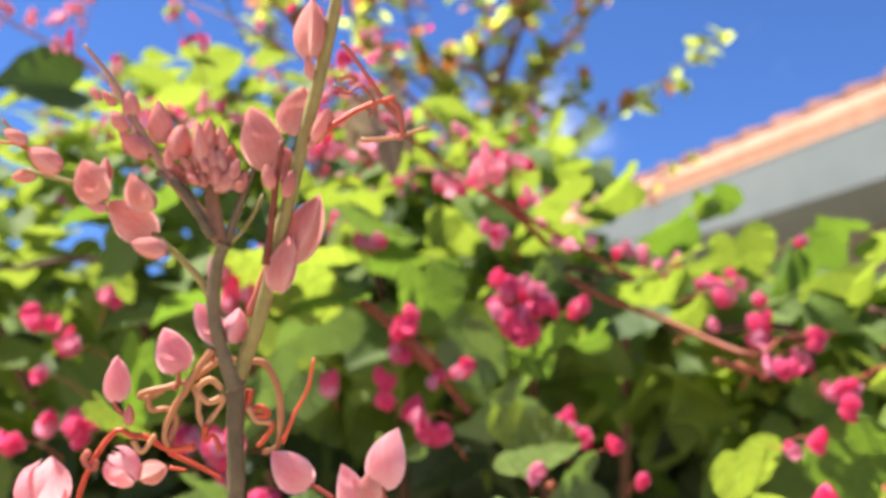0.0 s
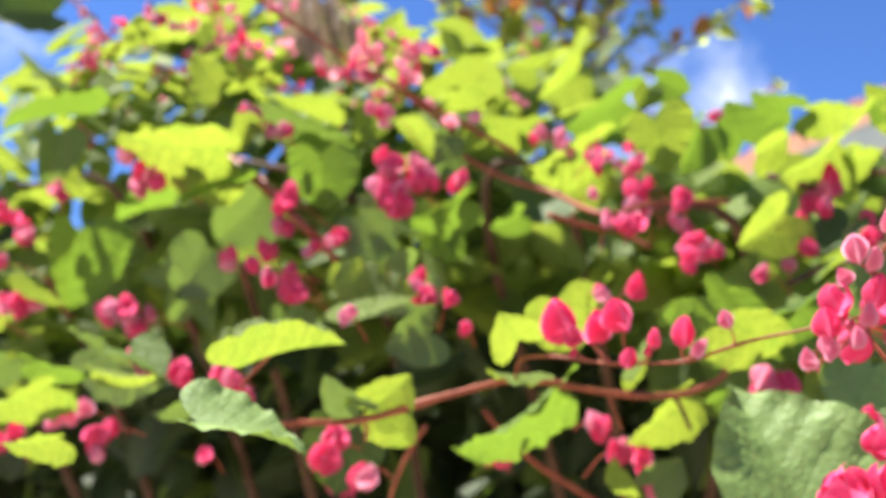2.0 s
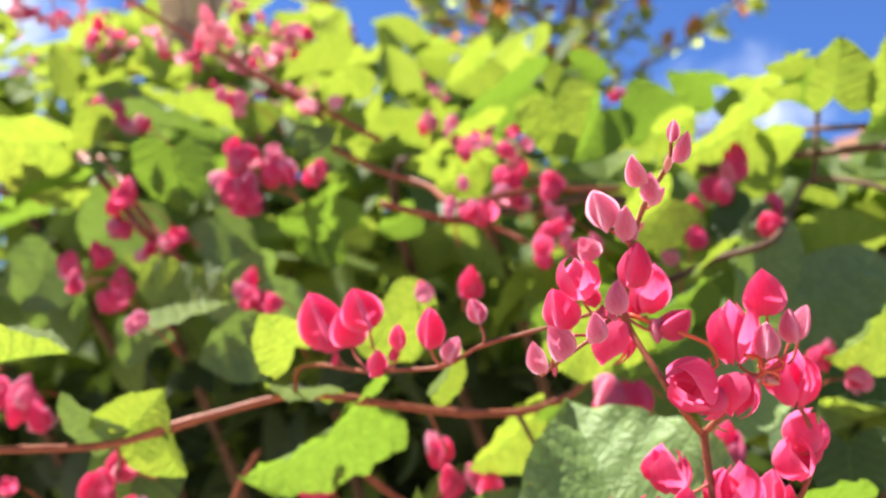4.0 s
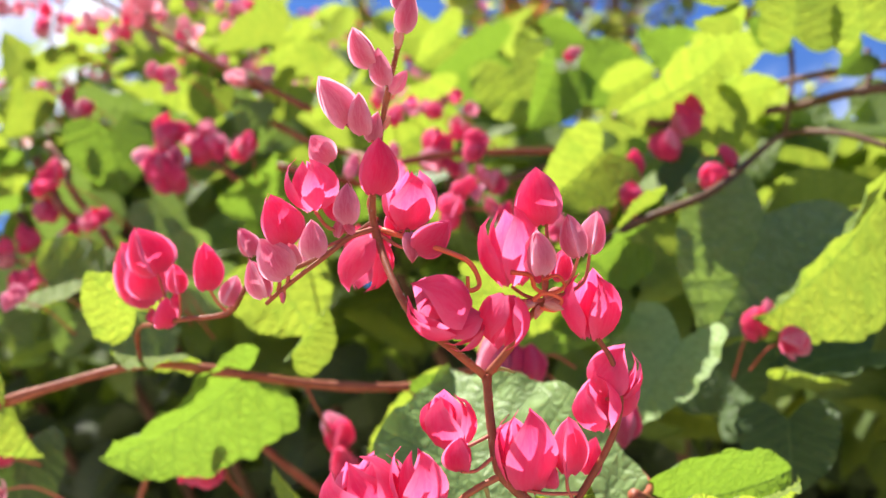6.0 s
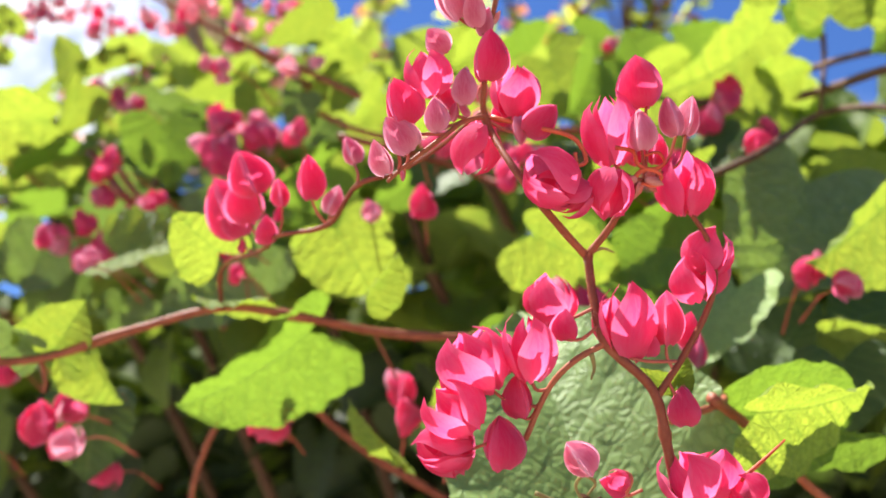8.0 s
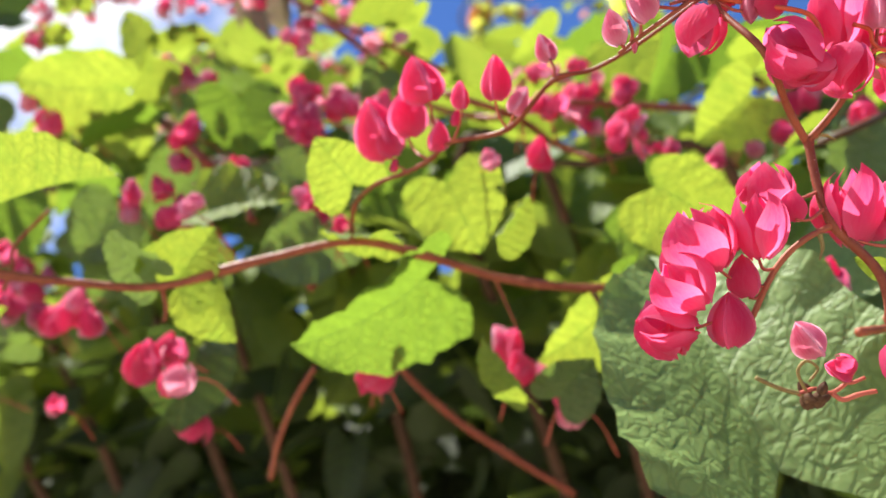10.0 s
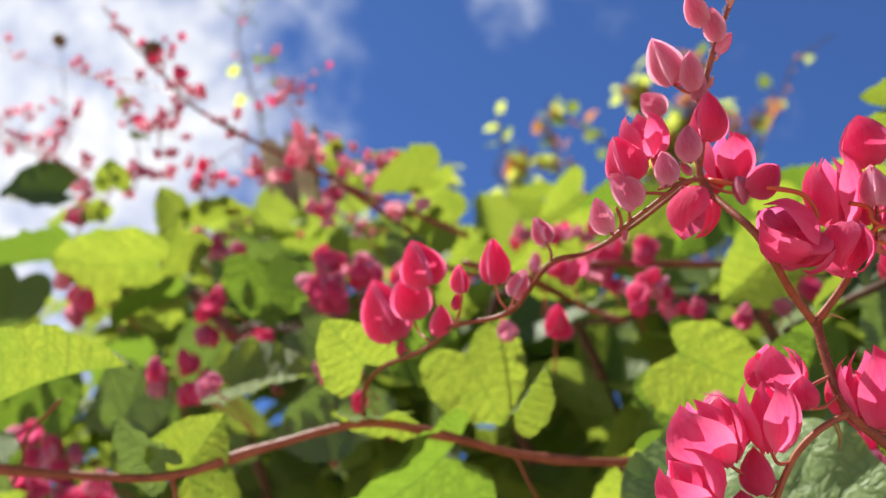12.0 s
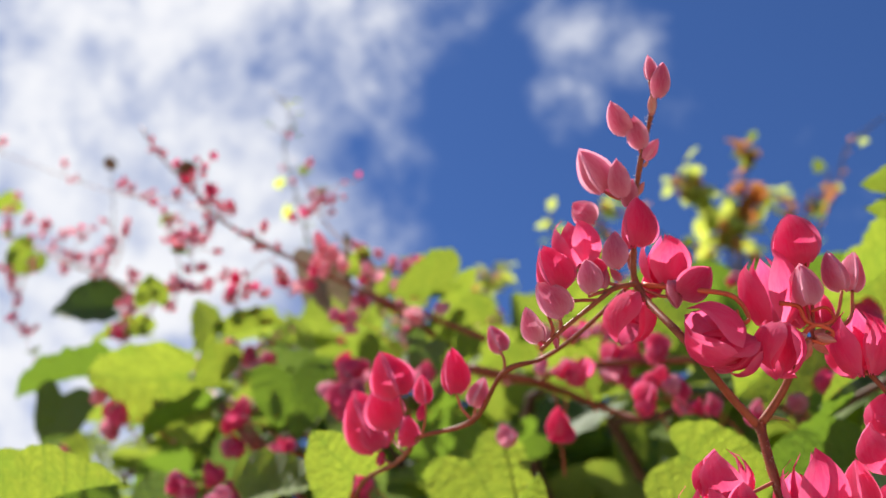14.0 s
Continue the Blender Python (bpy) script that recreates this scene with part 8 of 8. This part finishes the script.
tube('tendril', [(-0.0234, 0.1275, 1.5003), (-0.0216, 0.1266, 1.5044), (-0.0195, 0.1259, 1.5081), (-0.0184, 0.1249, 1.5126)], 0.0004, 0.00028, TENDRIL, pale_shoot, 'curling orange-tan tendril', sides=6)
tube('tendril', [(-0.0277, 0.1235, 1.5055), (-0.0265, 0.1240, 1.5035), (-0.0244, 0.1242, 1.5033)], 0.0005, 0.00035, TAN, pale_shoot, 'curling orange-tan tendril', sides=6)
tube('tendril', [(-0.0178, 0.1179, 1.5437), (-0.0149, 0.1174, 1.5464), (-0.0107, 0.1170, 1.5488), (-0.0056, 0.1169, 1.5504)], 0.0005, 0.00035, TENDRIL, pale_shoot, 'curling orange-tan tendril', sides=6)
tube('tendril', [(-0.0109, 0.1191, 1.5446), (-0.0075, 0.1192, 1.5447), (-0.0045, 0.1192, 1.5453), (-0.0007, 0.1191, 1.5464)], 0.0004, 0.00028, TAN, pale_shoot, 'curling orange-tan tendril', sides=6)
tube('tendril', [(-0.0136, 0.1157, 1.5589), (-0.0107, 0.1167, 1.5552), (-0.0074, 0.1180, 1.5502), (-0.0053, 0.1187, 1.5477), (-0.0048, 0.1193, 1.5452)], 0.0004, 0.00028, PEDICEL, pale_shoot, 'curling orange-tan tendril', sides=6)
tube('tendril', [(-0.0148, 0.1160, 1.5521), (-0.0127, 0.1163, 1.5510), (-0.0106, 0.1162, 1.5521), (-0.0085, 0.1169, 1.5493), (-0.0094, 0.1172, 1.5477)], 0.0003, 0.00020999999999999998, PEDICEL, pale_shoot, 'curling orange-tan tendril', sides=6)
tube('tendril', [(-0.0135, 0.1134, 1.5518), (-0.0119, 0.1134, 1.5524), (-0.0109, 0.1136, 1.5516), (-0.0123, 0.1136, 1.5512)], 0.0004, 0.00028, PEDICEL, pale_shoot, 'curling orange-tan tendril', sides=6)
tube('tendril', [(-0.0065, 0.1174, 1.5501), (-0.0052, 0.1178, 1.5487), (-0.0047, 0.1185, 1.5456), (-0.0053, 0.1188, 1.5443)], 0.0006, 0.00041999999999999996, PEDICEL, pale_shoot, 'curling orange-tan tendril', sides=6)
tube('pedicel', [(-0.0461, 0.1249, 1.5042), (-0.0478, 0.1245, 1.5059), (-0.0478, 0.1242, 1.5070)], 0.0004, 0.0003, PEDICEL, pale_shoot, sides=5)
tube('pedicel', [(-0.0390, 0.1243, 1.5082), (-0.0384, 0.1240, 1.5098), (-0.0384, 0.1237, 1.5110)], 0.0004, 0.0003, PEDICEL, pale_shoot, sides=5)
tube('pedicel', [(-0.0159, 0.1290, 1.4923), (-0.0180, 0.1286, 1.4937), (-0.0195, 0.1284, 1.4945)], 0.0004, 0.0003, PEDICEL, pale_shoot, sides=5)
tube('pedicel', [(-0.0067, 0.1298, 1.4908), (-0.0084, 0.1294, 1.4924), (-0.0085, 0.1289, 1.4944)], 0.0004, 0.0003, PEDICEL, pale_shoot, sides=5)
tube('pedicel', [(-0.0334, 0.1236, 1.5122), (-0.0328, 0.1233, 1.5138), (-0.0325, 0.1230, 1.5153)], 0.0004, 0.0003, PEDICEL, pale_shoot, sides=5)
down_hairs(pale_shoot, [(-0.0304, 0.1316, 1.4788), (-0.0302, 0.1284, 1.4925), (-0.0301, 0.1261, 1.5024), (-0.0299, 0.1247, 1.5081)], 0.0013, 500, 0.0007, 3)
down_hairs(pale_shoot, [(-0.0298, 0.1246, 1.5089), (-0.0289, 0.1240, 1.5115), (-0.0262, 0.1224, 1.5187), (-0.0230, 0.1199, 1.5300), (-0.0199, 0.1174, 1.5414), (-0.0163, 0.1146, 1.5544), (-0.0137, 0.1122, 1.5650)], 0.0009, 800, 0.0007, 4)
down_hairs(pale_shoot, [(-0.0297, 0.1237, 1.5080), (-0.0311, 0.1227, 1.5121), (-0.0327, 0.1210, 1.5194), (-0.0321, 0.1195, 1.5258), (-0.0309, 0.1188, 1.5289)], 0.001, 400, 0.0007, 5)
down_hairs(pale_shoot, [(-0.0313, 0.1198, 1.5289), (-0.0349, 0.1185, 1.5338), (-0.0391, 0.1171, 1.5392), (-0.0422, 0.1159, 1.5437), (-0.0452, 0.1145, 1.5490)], 0.0008, 400, 0.0006, 6)

build_fill()

# ---- the tree behind ----
tree = thing('tree', (0.0027, 1.8953, 0.0000), 'slender tree with small green and bronze leaves behind the hedge', 'tree')
tube('trunk', [(0.0027, 1.8953, -0.0200), (0.0806, 1.8583, 1.0571), (0.0385, 1.7813, 2.1142), (0.0877, 1.6413, 2.3269)], 0.03, 0.006, BARK, tree)
tube('limb', [(0.0877, 1.6413, 2.3269), (0.0877, 1.6413, 2.3269), (0.1084, 1.6058, 2.3866), (0.1346, 1.5733, 2.4463), (0.1631, 1.5453, 2.5018)], 0.004, 0.0012, BARK, tree)
twig_leaves(tree, [(0.0877, 1.6413, 2.3269), (0.1084, 1.6058, 2.3866), (0.1346, 1.5733, 2.4463), (0.1631, 1.5453, 2.5018)], 28, 0.030, 1, (LEAF_BROWN, LEAF_BROWN, LEAF))
tube('limb', [(0.0385, 1.7813, 2.1142), (0.0722, 1.6263, 2.3352), (0.0519, 1.5754, 2.3859), (0.0336, 1.5322, 2.4281), (0.0280, 1.5093, 2.4535)], 0.004, 0.0012, BARK, tree)
twig_leaves(tree, [(0.0722, 1.6263, 2.3352), (0.0519, 1.5754, 2.3859), (0.0336, 1.5322, 2.4281), (0.0280, 1.5093, 2.4535)], 38, 0.032, 2, (LEAF_TREE, LEAF_TREE, LEAF_TREE, LEAF_BROWN))
tube('limb', [(0.0385, 1.7813, 2.1142), (0.0776, 1.6159, 2.3522), (0.1393, 1.6091, 2.4039), (0.1889, 1.6258, 2.4172)], 0.004, 0.0012, BARK, tree)
twig_leaves(tree, [(0.0776, 1.6159, 2.3522), (0.1393, 1.6091, 2.4039), (0.1889, 1.6258, 2.4172)], 28, 0.032, 3, (LEAF_TREE, LEAF_TREE, LEAF_BROWN))
tube('limb', [(0.0385, 1.7813, 2.1142), (0.0432, 1.6373, 2.3009), (-0.0226, 1.5620, 2.3510), (-0.1157, 1.4719, 2.4008)], 0.004, 0.0012, BARK, tree)
twig_leaves(tree, [(0.0432, 1.6373, 2.3009), (-0.0226, 1.5620, 2.3510), (-0.1157, 1.4719, 2.4008)], 22, 0.022, 4, (LEAF, LEAF_TREE, LEAF_BROWN))
tube('limb', [(0.0385, 1.7813, 2.1142), (0.2142, 1.6894, 2.3539), (0.2722, 1.6673, 2.4225), (0.3120, 1.6354, 2.4909), (0.3888, 1.6401, 2.5385)], 0.003, 0.0012, BARK, tree)
twig_leaves(tree, [(0.2142, 1.6894, 2.3539), (0.2722, 1.6673, 2.4225), (0.3120, 1.6354, 2.4909), (0.3888, 1.6401, 2.5385)], 8, 0.014, 5, (LEAF_BROWN, LEAF_TREE))
tube('limb', [(0.0385, 1.7813, 2.1142), (0.1508, 1.7219, 2.2683), (0.2088, 1.6998, 2.3369), (0.2739, 1.6415, 2.4565)], 0.003, 0.0012, BARK, tree)
twig_leaves(tree, [(0.1508, 1.7219, 2.2683), (0.2088, 1.6998, 2.3369), (0.2739, 1.6415, 2.4565)], 22, 0.022, 6, (LEAF, LEAF_BROWN, LEAF_TREE))
tube('limb', [(0.0385, 1.7813, 2.1142), (0.0559, 1.6214, 1.9933), (0.1193, 1.6091, 2.0581), (0.2131, 1.6041, 2.0975), (0.2967, 1.5974, 2.1420), (0.3702, 1.5867, 2.2017), (0.4695, 1.5784, 2.2561)], 0.004, 0.0012, BARK, tree)
twig_leaves(tree, [(0.0559, 1.6214, 1.9933), (0.1193, 1.6091, 2.0581), (0.2131, 1.6041, 2.0975), (0.2967, 1.5974, 2.1420), (0.3702, 1.5867, 2.2017), (0.4695, 1.5784, 2.2561)], 52, 0.030, 7, (LEAF_TREE, LEAF_TREE, LEAF_TREE, LEAF_TREE, LEAF_BROWN))
tube('limb', [(0.0559, 1.6214, 1.9933), (0.0380, 1.5900, 2.1244), (0.0089, 1.5675, 2.2154), (0.0620, 1.5535, 2.2854), (0.1246, 1.5494, 2.3150)], 0.004, 0.0012, BARK, tree)
twig_leaves(tree, [(0.0380, 1.5900, 2.1244), (0.0089, 1.5675, 2.2154), (0.0620, 1.5535, 2.2854), (0.1246, 1.5494, 2.3150)], 68, 0.029, 8, (LEAF_TREE, LEAF_TREE, LEAF_TREE, LEAF_TREE, LEAF_BROWN))
tube('limb', [(0.0559, 1.6214, 1.9933), (0.1223, 1.5752, 2.2042), (0.1752, 1.5635, 2.2641), (0.2279, 1.5542, 2.3139), (0.2703, 1.5445, 2.3639)], 0.003, 0.0012, BARK, tree)
twig_leaves(tree, [(0.1223, 1.5752, 2.2042), (0.1752, 1.5635, 2.2641), (0.2279, 1.5542, 2.3139), (0.2703, 1.5445, 2.3639)], 28, 0.022, 9, (LEAF_BROWN, LEAF_TREE, LEAF_BROWN))
tube('limb', [(0.0385, 1.7813, 2.1142), (0.2674, 1.6757, 1.9858), (0.3398, 1.6831, 2.0159), (0.3815, 1.6858, 2.0411), (0.4249, 1.6904, 2.0581)], 0.004, 0.0012, BARK, tree)
twig_leaves(tree, [(0.2674, 1.6757, 1.9858), (0.3398, 1.6831, 2.0159), (0.3815, 1.6858, 2.0411), (0.4249, 1.6904, 2.0581)], 12, 0.022, 10, (LEAF_TREE, LEAF_TREE, LEAF_TREE, LEAF_TREE, LEAF_BROWN))
tube('limb', [(0.0559, 1.6214, 1.9933), (-0.1469, 1.5697, 2.1767), (-0.2070, 1.5457, 2.2679), (-0.1640, 1.5289, 2.3481)], 0.004, 0.0012, BARK, tree)
twig_leaves(tree, [(-0.1469, 1.5697, 2.1767), (-0.2070, 1.5457, 2.2679), (-0.1640, 1.5289, 2.3481)], 57, 0.032, 11, (LEAF_TREE, LEAF_TREE, LEAF_TREE, LEAF_TREE, LEAF_BROWN))
tube('limb', [(0.0559, 1.6214, 1.9933), (-0.3736, 1.5520, 2.2092), (-0.3822, 1.5328, 2.2898), (-0.3498, 1.5179, 2.3600)], 0.004, 0.0012, BARK, tree)
twig_leaves(tree, [(-0.3736, 1.5520, 2.2092), (-0.3822, 1.5328, 2.2898), (-0.3498, 1.5179, 2.3600)], 44, 0.032, 12, (LEAF_TREE, LEAF_TREE, LEAF_TREE, LEAF_TREE, LEAF_BROWN))
tube('limb', [(0.0385, 1.7813, 2.1142), (-0.1132, 1.5604, 2.2764), (-0.1204, 1.5177, 2.3614), (-0.1199, 1.4845, 2.4322)], 0.004, 0.0012, BARK, tree)
twig_leaves(tree, [(-0.1132, 1.5604, 2.2764), (-0.1204, 1.5177, 2.3614), (-0.1199, 1.4845, 2.4322)], 25, 0.022, 13, (LEAF_BROWN, LEAF_TREE, LEAF))
tube('limb', [(0.0385, 1.7813, 2.1142), (-0.2099, 1.5239, 2.2750), (-0.2088, 1.4887, 2.3506), (-0.2117, 1.4654, 2.3979)], 0.004, 0.0012, BARK, tree)
twig_leaves(tree, [(-0.2099, 1.5239, 2.2750), (-0.2088, 1.4887, 2.3506), (-0.2117, 1.4654, 2.3979)], 12, 0.022, 14, (LEAF, LEAF_TREE))
tube('limb', [(0.0559, 1.6214, 1.9933), (0.0565, 1.6144, 2.0235), (0.0477, 1.5975, 2.0941), (0.0905, 1.5831, 2.1642), (0.1282, 1.5672, 2.2394)], 0.004, 0.0012, BARK, tree)
twig_leaves(tree, [(0.0565, 1.6144, 2.0235), (0.0477, 1.5975, 2.0941), (0.0905, 1.5831, 2.1642), (0.1282, 1.5672, 2.2394)], 62, 0.030, 21, (LEAF_TREE, LEAF_TREE, LEAF_TREE, LEAF_TREE, LEAF_BROWN))
tube('limb', [(0.0559, 1.6214, 1.9933), (0.0565, 1.6144, 2.0235), (-0.0244, 1.5918, 2.1049), (-0.0434, 1.5721, 2.1857), (-0.0109, 1.5572, 2.2559)], 0.004, 0.0012, BARK, tree)
twig_leaves(tree, [(0.0565, 1.6144, 2.0235), (-0.0244, 1.5918, 2.1049), (-0.0434, 1.5721, 2.1857), (-0.0109, 1.5572, 2.2559)], 62, 0.030, 22, (LEAF_TREE, LEAF_TREE, LEAF_TREE, LEAF_TREE, LEAF_BROWN))
tube('limb', [(0.0559, 1.6214, 1.9933), (0.0886, 1.6041, 2.0736), (0.1622, 1.5935, 2.1333), (0.2041, 1.5884, 2.1631)], 0.004, 0.0012, BARK, tree)
twig_leaves(tree, [(0.0886, 1.6041, 2.0736), (0.1622, 1.5935, 2.1333), (0.2041, 1.5884, 2.1631)], 28, 0.026, 23, (LEAF_TREE, LEAF_TREE, LEAF_TREE, LEAF_TREE, LEAF_BROWN))
tube('limb', [(0.0559, 1.6214, 1.9933), (0.0078, 1.6247, 2.0037), (0.0414, 1.6159, 2.0849), (0.0948, 1.6136, 2.1561), (0.1381, 1.6091, 2.2272)], 0.004, 0.0012, BARK, tree)
twig_leaves(tree, [(0.0078, 1.6247, 2.0037), (0.0414, 1.6159, 2.0849), (0.0948, 1.6136, 2.1561), (0.1381, 1.6091, 2.2272)], 44, 0.030, 24, (LEAF_TREE, LEAF_TREE, LEAF_TREE, LEAF_TREE, LEAF_BROWN))
tube('limb', [(0.0559, 1.6214, 1.9933), (-0.0904, 1.5896, 2.0643), (-0.0664, 1.5764, 2.1556), (-0.1033, 1.5513, 2.2366)], 0.004, 0.0012, BARK, tree)
twig_leaves(tree, [(-0.0904, 1.5896, 2.0643), (-0.0664, 1.5764, 2.1556), (-0.1033, 1.5513, 2.2366)], 44, 0.030, 25, (LEAF_TREE, LEAF_TREE, LEAF_TREE, LEAF_TREE, LEAF_BROWN))
